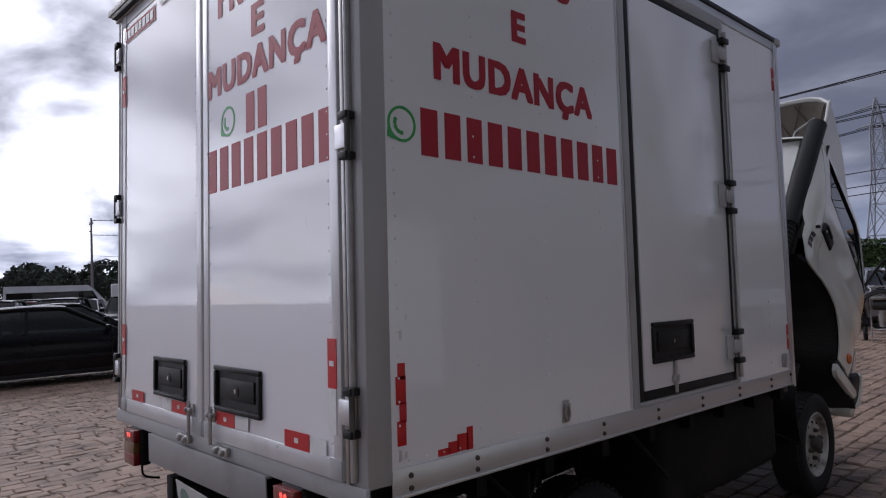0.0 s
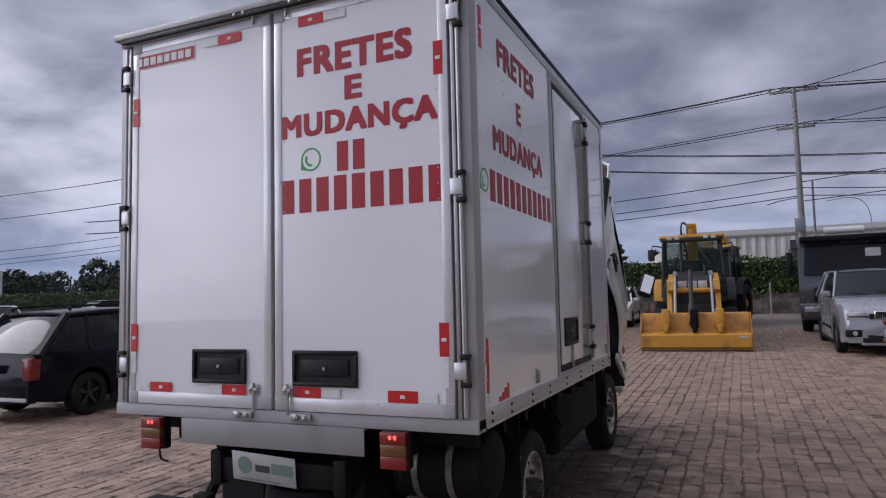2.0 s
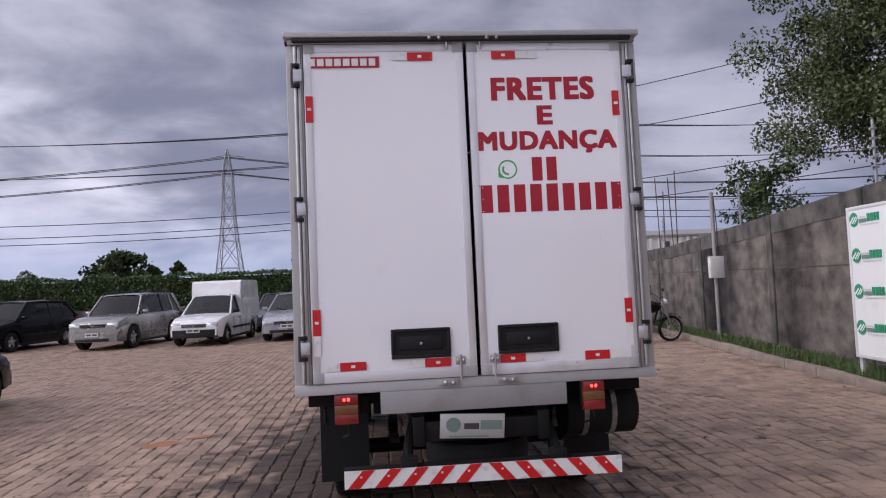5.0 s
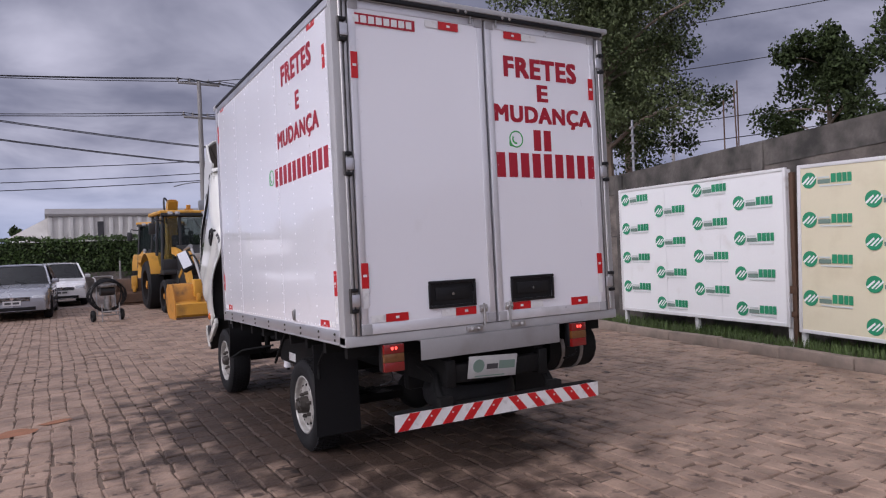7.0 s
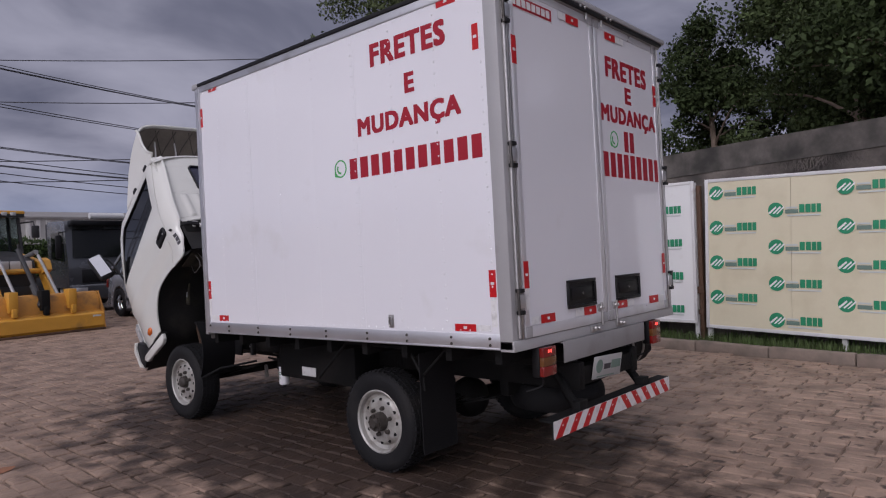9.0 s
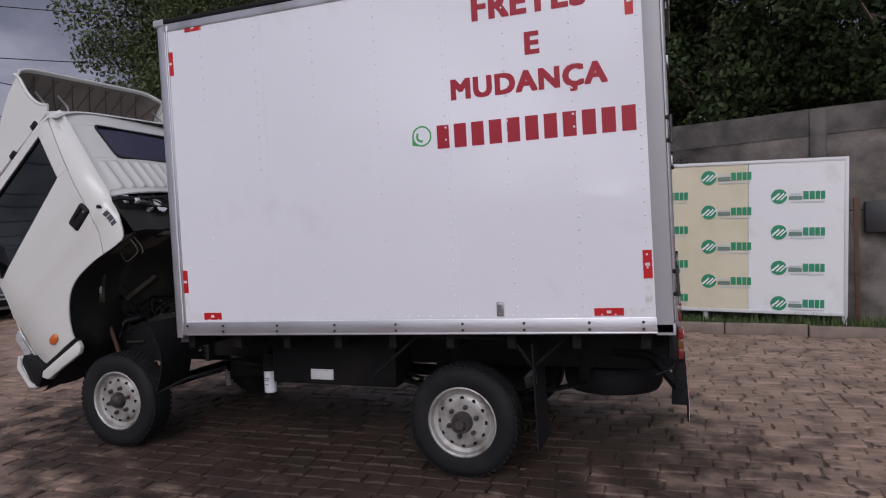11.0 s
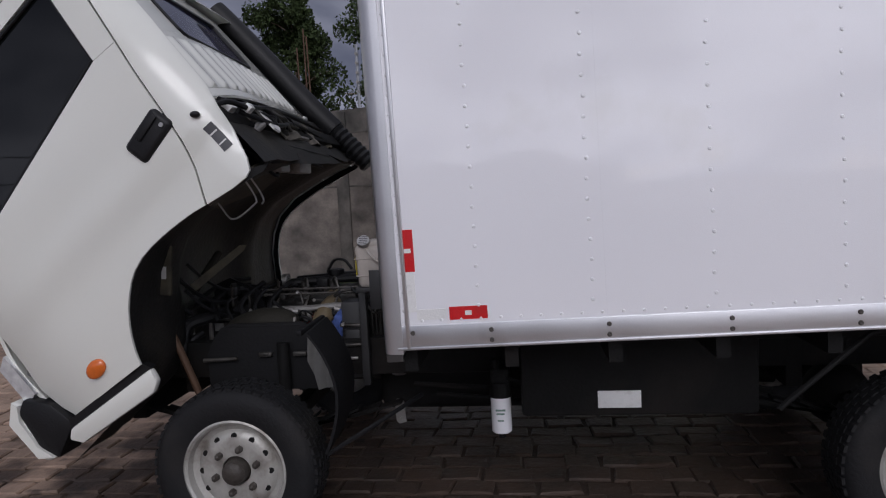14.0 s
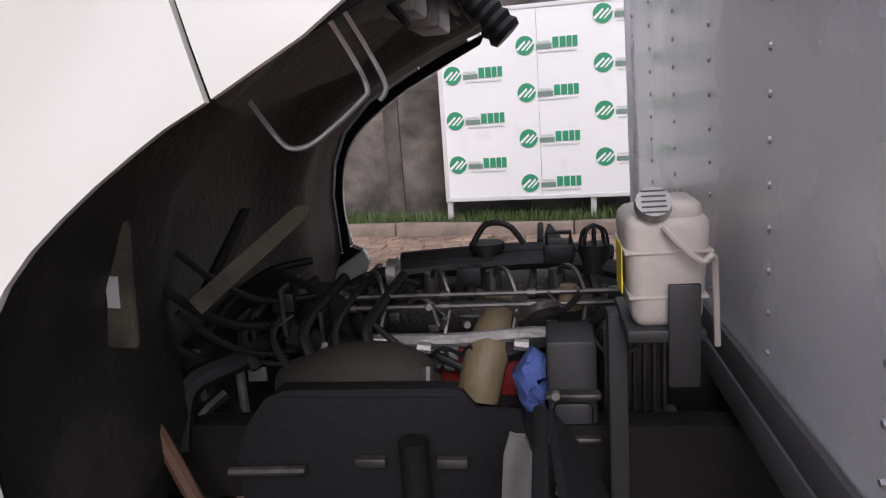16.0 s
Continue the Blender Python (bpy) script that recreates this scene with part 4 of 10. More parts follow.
bx(bm, -1.06, 1.06, -0.040, -0.014, 3.066, 3.091, 0.004)
part("header_seal", bm, M_BLACK, rear_header)
for x in (-0.19, 0.17):
    bm = bmesh.new()
    bx(bm, x - 0.055, x + 0.055, -0.030, -0.013, 3.070, 3.088, 0.003)
    ball(bm, (x - 0.03, -0.034, 3.085), 0.014, 8)
    ball(bm, (x + 0.03, -0.034, 3.085), 0.014, 8)
    part("lock_keeper", bm, M_STEEL, rear_header)
    bm = bmesh.new()
    bx(bm, x - 0.06, x + 0.06, -0.014, 0.006, 0.955, 0.988, 0.003)
    ball(bm, (x - 0.02, -0.018, 0.972), 0.016, 8)
    ball(bm, (x + 0.028, -0.018, 0.968), 0.014, 8)
    part("lock_keeper", bm, M_STEEL, rear_sill, "steel lock keeper")


def rear_door(s):
    a0, a1 = (-0.995, -0.012) if s < 0 else (0.012, 0.995)
    bm = bmesh.new()
    bx(bm, a0 + 0.002, a1 - 0.002, 0.0, 0.045, 1.004, 3.056)
    door = part("rear_door", bm, M_BOX, truck, "white closed rear door", TILT_BOX)
    bm = bmesh.new()
    for p0, p1, q0, q1 in ((a0, a0 + 0.045, 1.066, 3.012), (a1 - 0.045, a1, 1.066, 3.012), (a0, a1, 1.002, 1.066), (a0, a1, 3.012, 3.058)):
        bx(bm, p0, p1, -0.004, 0.04, q0, q1, 0.0015)
    part("door_edging", bm, mat("white_aluminium_edging", (0.66, 0.66, 0.68), 0.3, metal=0.3, var=0.06, dirt=(0.4, 0.39, 0.37), dirt_at=(0.6, 0.85)), door, "pale aluminium edging")
    for x in (a0 + 0.033, a1 - 0.033):
        for z in (1.034, 3.035):
            part("corner_plate", bx(bmesh.new(), x - 0.033, x + 0.033, -0.007, -0.003, z - 0.032, z + 0.032, 0.002), M_POST, door, "grey corner plate")
    bm = bmesh.new()
    for x in (a0 + 0.060, a1 - 0.060):
        for k in range(26):
            dome(bm, (x, 0, 1.11 + k * 0.074), (0, -1, 0), 0.0045)
    tagged(part("rivets", bm, M_BOX, door), kind="stuff")
    # hinges on the outer edge
    for z in (2.865, 2.045, 1.215):
        x = s * 1.035
        bm = bmesh.new()
        bx(bm, x - 0.034, x + 0.030, -0.020, -0.005, z - 0.038, z + 0.038, 0.004)
        h = part("hinge", bm, M_ALU, door, "grey metal hinge plate")
        part("hinge_pin", cy(bmesh.new(), (s * 1.066, -0.016, z - 0.074), (s * 1.066, -0.016, z + 0.074), 0.009, n=8), M_DULL, h)
        for d in (-0.062, 0.062):
            part("hinge_knuckle", bx(bmesh.new(), s * 1.046 - 0.014, s * 1.046 + 0.028, -0.028, 0.010, z + d - 0.012, z + d + 0.012, 0.004), M_BLACK, h)
    # vertical lock bar and clamp beside the middle
    x = s * 0.105 - 0.008
    bm = bmesh.new()
    cy(bm, (x, -0.018, 0.985), (x, -0.018, 1.135), 0.008, n=8)
    rod = part("lock_rod", bm, M_STEEL, door, "steel lock rod")
    part("clamp_plate", bx(bmesh.new(), x - 0.030, x + 0.030, -0.014, -0.004, 1.075, 1.125, 0.003), M_STEEL, rod)
    for d in (-0.016, 0.016):
        part("clamp_bolt", ball(bmesh.new(), (x + d, -0.020, 1.10), 0.012, 8), M_STEEL, rod)
    part("lock_rod", cy(bmesh.new(), (x, -0.018, 3.02), (x, -0.018, 3.075), 0.008, n=8), M_STEEL, door)
    return door


door_l = rear_door(-1)
door_r = rear_door(1)
vent_box("rear", -0.527, -0.168, 1.125, 1.303, door_l)
vent_box("rear", 0.122, 0.497, 1.125, 1.300, door_r)
words("rear", "FRETES", 0.155, 0.660, 2.692, 0.148, door_r)
words("rear", "E", 0.438, 0.100, 2.534, 0.122, door_r)
words("rear", "MUDANÇA", 0.060, 0.882, 2.376, 0.120, door_r)
digit_bars("rear", 0.377, 0.561, 2.180, 2.329, 2, door_r)
digit_bars("rear", 0.046, 0.976, 1.988, 2.160, 9, door_r)
chat_mark("rear", 0.236, 2.256, 0.060, door_r)
reflective("rear", -0.990, -0.945, 2.575, 2.738, door_l)
reflective("rear", -0.985, -0.938, 1.285, 1.440, door_l, -0.12)
reflective("rear", -0.833, -0.678, 1.070, 1.121, door_l, -0.10)
reflective("rear", -0.326, -0.170, 1.068, 1.120, door_l, -0.11)
reflective("rear", -0.360, -0.206, 2.952, 3.005, door_l, -0.10)
reflective("rear", 0.131, 0.286, 1.070, 1.122, door_r, 0.11)
reflective("rear", 0.657, 0.812, 1.062, 1.118, door_r, 0.10)
reflective("rear", 0.167, 0.318, 2.956, 3.007, door_r, 0.13)
reflective("rear", 0.926, 0.972, 2.583, 2.743, door_r)
reflective("rear", 0.926, 0.974, 1.277, 1.430, door_r, -0.14)
# the body maker's plate: a red field with a white border and a white plain band
decal("maker_plate", "rear", -0.985, -0.527, 2.905, 2.990, M_TAPEW, door_l)
decal("maker_plate_field", "rear", -0.978, -0.534, 2.912, 2.983, M_RED, door_l, out=0.0018)
for i in range(8):
    decal("maker_plate_bar", "rear", -0.965 + i * 0.0525, -0.965 + i * 0.0525 + 0.040, 2.925, 2.970, M_TAPEW, door_l, out=0.0036)
decal("scratch", "rear", 0.80, 0.803, 1.78, 1.83, M_ALU, door_r, thick=0.0006)

# below the doors: valance, lamps, plate, bumper
bm = bmesh.new()
bx(bm, -0.602, 0.527, -0.010, -0.004, 0.806, 0.936, 0.001)
bx(bm, -0.602, 0.527, -0.004, 0.06, 0.925, 0.934, 0.001)
part("rear_valance", bm, mat("dull_grey_valance", (0.27, 0.265, 0.265), 0.45, var=0.10, scale=3, fine=90, bump=0.03, dirt=(0.16, 0.145, 0.13), dirt_at=(0.55, 0.85)), truck, "flat grey valance under the doors")
for x0, x1 in ((-0.875, -0.730), (0.620, 0.760)):
    bm = bmesh.new()
    bx(bm, x0, x1, -0.005, 0.05, 0.758, 0.938, 0.012)
    lamp = part("tail_lamp", bm, M_BLACK, truck, "lit red and amber tail lamp")
    for z0, z1, mm in ((0.876, 0.932, M_LENS), (0.822, 0.876, M_LENSO), (0.764, 0.822, M_LENS)):
        bm = bmesh.new()
        bx(bm, x0 + 0.004, x1 - 0.004, -0.034, -0.004, z0, z1 - 0.0006, 0.003)
        part("lens", bm, mm, lamp)
    for k in range(2):
        part("bulb", ball(bmesh.new(), ((x0 + x1) / 2 - 0.013 + k * 0.026, -0.033, 0.908), 0.0095, 10, (1, 0.4, 1.2)), M_LIT, lamp, "lit red bulb")
    bm = bmesh.new()
    tube(bm, smooth_line([((x0 + x1) / 2, 0.03, 0.77), ((x0 + x1) / 2 + 0.01, 0.03, 0.70), ((x0 + x1) / 2 - 0.03, 0.12, 0.66)]), 0.006, 6)
    part("lamp_cable", bm, M_BLACK, lamp)
plate_m = pose(-0.060, -0.010, 0.706, 8, 3.0, 0)
bm = bmesh.new()
bx(bm, -0.195, 0.195, -0.002, 0.002, -0.075, 0.075, 0.001)
dealer = part("dealer_plate", bm, mat("dull_plate_white", (0.42, 0.42, 0.41), 0.5, var=0.15, scale=9, dirt=(0.22, 0.20, 0.18), dirt_at=(0.5, 0.8)), truck, "dull white dealer plate with green print", plate_m)
for x0, x1, z0, z1, mm in ((-0.14, 0.10, -0.066, -0.058, M_LOGOG), (-0.05, 0.04, -0.018, 0.018, M_INK), (0.05, 0.18, -0.020, 0.036, M_LOGOG)):
    bm = bmesh.new()
    bx(bm, x0, x1, -0.0035, -0.002, z0, z1)
    part("plate_bar", bm, mm, dealer)
bm = bmesh.new()
cy(bm, (-0.115, -0.004, 0.008), (-0.115, -0.002, 0.008), 0.045, n=24)
part("plate_disc", bm, M_LOGOG, dealer)

bumper_m = pose(0, 0, 0, 0, 0.3, 0)
bm = bmesh.new()
bx(bm, -0.832, 0.832, -0.055, -0.045, 0.390, 0.496, 0.002)
bx(bm, -0.832, 0.832, -0.055, 0.04, 0.484, 0.496, 0.002)
bumper = part("underrun_bumper", bm, M_CHASSIS, truck, "red and white striped rear bumper", bumper_m)
part("white_tape", bx(bmesh.new(), -0.830, 0.830, -0.0565, -0.0552, 0.391, 0.495), M_TAPEW, bumper, "white reflective tape")
for s in (-1, 1):
    for k in range(5):
        x = s * (0.10 + k * 0.158)
        bm = bmesh.new()
        lean = 0.045 * s
        prism(bm, [(x - 0.036 + lean, -0.057, 0.392), (x + 0.036 + lean, -0.057, 0.392), (x + 0.036 - lean, -0.057, 0.494), (x - 0.036 - lean, -0.057, 0.494)], (0, -0.0015, 0))
        part("red_stripe", bm, M_TAPE, bumper, "slanted red stripe")
        bm = bmesh.new()
        bx(bm, x - 0.006, x + 0.006, -0.060, -0.0583, 0.452, 0.462)
        part("stripe_mark", bm, M_TAPEW, bumper)
for s in (-1, 1):
    bm = bmesh.new()
    tube(bm, smooth_line([(s * 0.40, 0.40, 0.70), (s * 0.42, 0.17, 0.68), (s * 0.45, 0.07, 0.58), (s * 0.45, -0.03, 0.45)], 4), 0.030, 8)
    bx(bm, s * 0.45 - 0.05, s * 0.45 + 0.05, -0.045, 0.02, 0.40, 0.55, 0.006)
    part("bumper_arm", bm, M_CHASSIS, bumper)

# chassis
for s in (-1, 1):
    bm = bmesh.new()
    x = s * 0.38
    bx(bm, x - 0.035, x + 0.035, 0.0, 4.75, 0.60, 0.775, 0.006)
    bx(bm, x - 0.04, x + 0.04, 0.05, 3.26, 0.775, 0.865, 0.006)
    part("chassis_rail", bm, M_CHASSIS, truck, "black chassis rail")
    bm = bmesh.new()
    bx(bm, s * 0.70 - 0.03, s * 0.70 + 0.03, 0.1, 3.2, 0.80, 0.905, 0.004)
    part("body_bearer", bm, M_CHASSIS, truck)
for y in (0.05, 0.9, 1.9, 2.9, 3.45, 4.55):
    bm = bmesh.new()
    bx(bm, -0.36, 0.36, y - 0.035, y + 0.035, 0.62, 0.74, 0.006)
    part("cross_member", bm, M_CHASSIS, truck)


def wheel(x, y, z, s, rear):
    """A steel wheel with its tyre; s is the side it faces."""
    root = new("wheel")
    root.parent, root.matrix_basis = truck, Matrix.Translation((x, y, z)) @ (Matrix() if s > 0 else pose(0, 0, 0, 0, 0, 180))
    R, w = 0.352, 0.10
    prof = [(0.205, -w * 0.85), (0.235, -w), (0.29, -w * 1.12), (0.325, -w * 1.02), (0.345, -w * 0.80), (R, -w * 0.45), (R + 0.001, 0), (R, w * 0.45),
            (0.345, w * 0.80), (0.325, w * 1.02), (0.29, w * 1.12), (0.235, w), (0.205, w * 0.85)]
    part("tyre", lathe(bmesh.new(), prof, 48), M_RUBBER, root, "worn black tyre")
    bm = bmesh.new()
    n = 52
    for k in range(n):
        for row, h in enumerate((-0.072, -0.036, 0.0, 0.036, 0.072)):
            t = (k + 0.5 * (row % 2)) * math.tau / n
            m = Matrix.Rotation(t, 4, "X") @ Matrix.Translation((h, 0, R - 0.002 - (0.004 if abs(h) > 0.05 else 0)))
            bx(bm, -0.0145, 0.0145, -0.0135, 0.0135, -0.006, 0.006, m=m)
    tagged(part("tread", bm, M_RUBBER, root), kind="stuff")
    bm = lathe(bmesh.new(), [(0.222, 0.078), (0.224, 0.092), (0.214, 0.098), (0.204, 0.090), (0.196, 0.060), (0.172, 0.050), (0.160, 0.064),
                             (0.140, 0.074), (0.110, 0.070), (0.062, 0.070), (0.060, 0.050), (0.130, 0.050), (0.160, 0.020), (0.200, -0.06), (0.222, -0.08), (0.205, -0.08), (0.19, 0.03)], 40)
    rim = part("rim", bm, M_RIM, root, "dirty silver steel rim")
    # dark discs on the rim stand in for the shade inside its vent holes
    for k in range(12):
        t = k * math.tau / 12
        part("vent_hole", cy(bmesh.new(), (0.060, 0.148 * math.cos(t), 0.148 * math.sin(t)), (0.0725, 0.148 * math.cos(t), 0.148 * math.sin(t)), 0.0125, n=10), M_CHASSIS, rim)
    bm = bmesh.new()
    if rear:
        cy(bm, (0.05, 0, 0), (0.135, 0, 0), 0.068, 0.060, 20)
        cy(bm, (0.135, 0, 0), (0.155, 0, 0), 0.040, 0.030, 16)
        for k in range(8):
            t = k * math.tau / 8
            cy(bm, (0.13, 0.048 * math.cos(t), 0.048 * math.sin(t)), (0.146, 0.048 * math.cos(t), 0.048 * math.sin(t)), 0.008, n=6)
    else:
        cy(bm, (0.05, 0, 0), (0.105, 0, 0), 0.056, 0.050, 20)
        ball(bm, (0.105, 0, 0), 0.048, 14, (0.5, 1, 1))
    part("hub", bm, M_HUB, root, "greasy wheel hub")
    bm0 = bmesh.new()
    cy(bm0, (0.06, 0, 0), (0.092, 0, 0), 0.0165, 0.0145, 6)
    ball(bm0, (0.092, 0, 0), 0.012, 8)
    me = mesh_of("wheel_nut", bm0, M_HUB)
    for k in range(6):
        o = new("wheel_nut", me)
        o.parent, o.location = root, (0, 0.094 * math.cos(k * math.tau / 6 + 0.3), 0.094 * math.sin(k * math.tau / 6 + 0.3))


for s in (-1, 1):
    wheel(s * 0.865, 1.275, 0.345, s, True)
    wheel(s * 0.860, 3.985, 0.345, s, False)
bm = bmesh.new()
cy(bm, (-0.80, 1.235, 0.345), (0.80, 1.235, 0.345), 0.055, n=14)
ball(bm, (0.0, 1.235, 0.345), 0.16, 14)
part("rear_axle", bm, M_CHASSIS, truck)
bm = bmesh.new()
bx(bm, -0.78, 0.78, 3.925, 4.005, 0.32, 0.40, 0.02)
part("front_axle", bm, M_CHASSIS, truck)
for s in (-1, 1):
    for y0, y1, zz in ((0.55, 1.95, 0.52), (3.35, 4.60, 0.50)):
        bm = bmesh.new()
        for k in range(5):
            half = (y1 - y0) / 2 * (1 - 0.16 * k)
            ym = (y0 + y1) / 2
            pts = [(s * 0.52, ym + half * t, zz - 0.10 + 0.10 * t * t - 0.013 * k) for t in (-1, -.66, -.33, 0, .33, .66, 1)]
            for a, b in zip(pts, pts[1:]):
                d = Vector(b) - Vector(a)
                bx(bm, -0.035, 0.035, -d.length / 2, d.length / 2, -0.005, 0.005,
                   m=Matrix.Translation((Vector(a) + Vector(b)) / 2) @ Matrix.Rotation(math.atan2(d.z, d.y), 4, "X"))
        part("leaf_spring", bm, M_CHASSIS, truck)

# mud flaps and guard frames round the rear wheels
for s in (-1, 1):
    bm = bmesh.new()
    sheet(bm, [(s * 0.70, 0.215), (s * 1.035, 0.215), (s * 1.035, 0.86), (s * 0.70, 0.86)], lambda u, v: (u, 0.80 - 0.03 * (0.86 - v), v), 0.1, 1, (0, 0.008, 0))
    part("mud_flap", bm, M_FLAP, truck, "black rubber mud flap")
    bm = bmesh.new()
    tube(bm, [(s * 1.0, 1.86, 0.60), (s * 1.0, 1.83, 0.63), (s * 1.0, 1.55, 0.872), (s * 1.0, 1.50, 0.885), (s * 1.0, 0.96, 0.885), (s * 1.0, 0.92, 0.875), (s * 1.0, 0.80, 0.70), (s * 1.0, 0.79, 0.62)], 0.011, 8)
    tube(bm, [(s * 1.0, 0.60, 0.90), (s * 1.0, 0.80, 0.72)], 0.009, 6)
    part("guard_frame", bm, M_CHASSIS, truck, "thin black guard frame")

# spare wheel slung flat under the tail
bm = lathe(bmesh.new(), [(0.20, -0.08), (0.26, -0.095), (0.315, -0.085), (0.335, -0.05), (0.34, 0), (0.335, 0.05), (0.315, 0.085), (0.26, 0.095), (0.20, 0.08)], 36,
           Matrix.Translation((0.02, 0.44, 0.475)) @ pose(0, 0, 0, 0, 90, 0))
part("spare_tyre", bm, M_RUBBER, truck, "spare tyre slung under the tail")
# strapped tank on the kerb side
bm = bmesh.new()
cy(bm, (0.58, 0.34, 0.715), (1.03, 0.34, 0.715), 0.175, n=28)
ball(bm, (1.03, 0.34, 0.715), 0.172, 20, (0.25, 1, 1))
tank = part("air_tank", bm, M_CHASSIS, truck, "black cylindrical tank with grey straps")
for x in (0.70, 0.88):
    bm = lathe(bmesh.new(), [(0.176, -0.016), (0.182, -0.016), (0.182, 0.016), (0.176, 0.016)], 28, Matrix.Translation((x, 0.34, 0.715)))
    part("strap", bm, M_ALUC, tank, "grey tank strap")
bm = bmesh.new()
bx(bm, 0.96, 1.0, 0.84, 0.93, 0.60, 0.63, 0.006)
cy(bm, (0.985, 0.88, 0.63), (0.985, 0.88, 0.655), 0.012, n=8)
part("shackle", bm, M_ALUC, truck)
# things hung on the driver's side rail
bm = bmesh.new()
bx(bm, -0.690, -0.683, 2.300, 2.478, 0.510, 0.583, 0.001)
part("white_plate", bm, M_TAPEW, truck, "small white plate on the chassis")
bm = bmesh.new()
cy(bm, (-0.575, 2.892, 0.378), (-0.575, 2.892, 0.535), 0.046, n=24)
cy(bm, (-0.575, 2.892, 0.372), (-0.575, 2.892, 0.380), 0.040, 0.046, 24)
flt = part("fuel_filter", bm, M_BOX, truck, "white canister filter")
bm = bmesh.new()
cy(bm, (-0.575, 2.892, 0.535), (-0.575, 2.892, 0.60), 0.050, 0.044, 18)
bx(bm, -0.60, -0.40, 2.85, 2.935, 0.585, 0.66, 0.010)
cy(bm, (-0.575, 2.91, 0.66), (-0.575, 2.91, 0.70), 0.018, n=12)
tube(bm, smooth_line([(-0.60, 2.86, 0.62), (-0.61, 2.80, 0.60), (-0.58, 2.76, 0.55), (-0.50, 2.74, 0.56)]), 0.009, 7)
part("filter_head", bm, M_CHASSIS, flt)
part("drain_screw", cy(bmesh.new(), (-0.575, 2.892, 0.345), (-0.575, 2.892, 0.374), 0.015, n=8), M_CHASSIS, flt)
for z0, z1, y0, y1 in ((0.478, 0.486, 2.872, 2.915), (0.462, 0.469, 2.876, 2.912), (0.432, 0.438, 2.880, 2.908)):
    part("filter_print", bx(bmesh.new(), -0.6225, -0.606, y0, y1, z0, z1), M_LOGOG, flt)
bm = bmesh.new()
sheet(bm, [(3.352, 0.37), (3.385, 0.362), (3.398, 0.375), (3.402, 0.46), (3.395, 0.48), (3.372, 0.482), (3.36, 0.47)], lambda y, z: (-0.435, y, z), 0.2, 1, (0.012, 0, 0))
cy(bm, (-0.445, 3.376, 0.385), (-0.42, 3.376, 0.385), 0.010, n=8)
part("hanger_plate", bm, M_ALUC, truck, "dull metal hanger plate")
bm = bmesh.new()
bx(bm, -0.682, -0.36, 1.82, 2.80, 0.47, 0.84, 0.02)
part("battery_tray", bm, M_CHASSIS, truck)
for pts in ([(-0.45, 3.3, 0.56), (-0.50, 2.7, 0.54), (-0.46, 2.0, 0.55), (-0.48, 1.7, 0.50)], [(-0.42, 3.2, 0.50), (-0.46, 2.5, 0.46), (-0.42, 1.9, 0.50)]):
    bm = bmesh.new()
    tube(bm, smooth_line(pts), 0.012, 6)
    part("brake_pipe", bm, M_CHASSIS, truck)
bm = bmesh.new()
tube(bm, [(0.10, 3.3, 0.48), (0.10, 1.5, 0.42)], 0.045, 12)
part("drive_shaft", bm, M_CHASSIS, truck)
bm = bmesh.new()
cy(bm, (0.45, 2.0, 0.52), (0.45, 2.7, 0.52), 0.11, n=18)
part("silencer", bm, M_CHASSIS, truck)
bm = bmesh.new()
bx(bm, -0.24, 0.24, 2.75, 3.52, 0.36, 0.84, 0.06, 3)
cy(bm, (0, 2.78, 0.56), (0, 2.35, 0.50), 0.17, 0.11, 16)
part("gearbox", bm, M_CHASSIS, truck, "black gearbox")
bm = bmesh.new()
bx(bm, 0.30, 0.64, 3.30, 3.62, 0.34, 0.86, 0.03)
part("air_box", bm, M_CHASSIS, truck)
bm = bmesh.new()
for y in (1.55, 0.55):
    part("frame_plate", bx(bmesh.new(), -0.42, 0.42, y, y + 0.08, 0.50, 0.86, 0.02), M_CHASSIS, truck)
bm = bmesh.new()
bx(bm, 0.46, 0.98, 1.85, 3.25, 0.40, 0.86, 0.05, 3)
part("fuel_tank", bm, M_CHASSIS, truck, "black fuel tank")
# guard behind the front wheel on the driver's side and its twin
for s in (-1, 1):
    bm = bmesh.new()
    sheet(bm, [(0, 0), (1, 0), (1, 1), (0, 1)], lambda u, v: (s * (0.66 + 0.34 * u), 3.60 - 0.10 * math.sin(v * 2.2) + 0.13 * v * v - 0.02 * u, 0.44 + 0.49 * v), 0.1, 1, (0, -0.012, 0))
    bx(bm, s * 0.66, s * 0.99, 3.645, 3.668, 0.915, 0.94, 0.006)
    tube(bm, [(s * 0.98, 3.58, 0.43), (s * 0.90, 3.40, 0.52), (s * 0.62, 3.24, 0.56)], 0.010, 6)
    part("front_mud_guard", bm, M_FLAP, truck, "black plastic mud guard")

# ---------------------------------------------------------------- the tilted cab; u runs forward and v up in the cab's own upright frame
CT, ST = math.cos(radians(42)), math.sin(radians(42))


def cab_at(x, u, v):
    # the raised cab leans a little: its kerb side stands higher and further forward
    return Vector((x, u * CT + v * ST + 0.050 * (x + 1.0), -u * ST + v * CT + 0.035 * (x + 1.0)))


CAB_UP = cab_at(0, 0, 1) - cab_at(0, 0, 0)
CAB_FWD = cab_at(0, 1, 0) - cab_at(0, 0, 0)


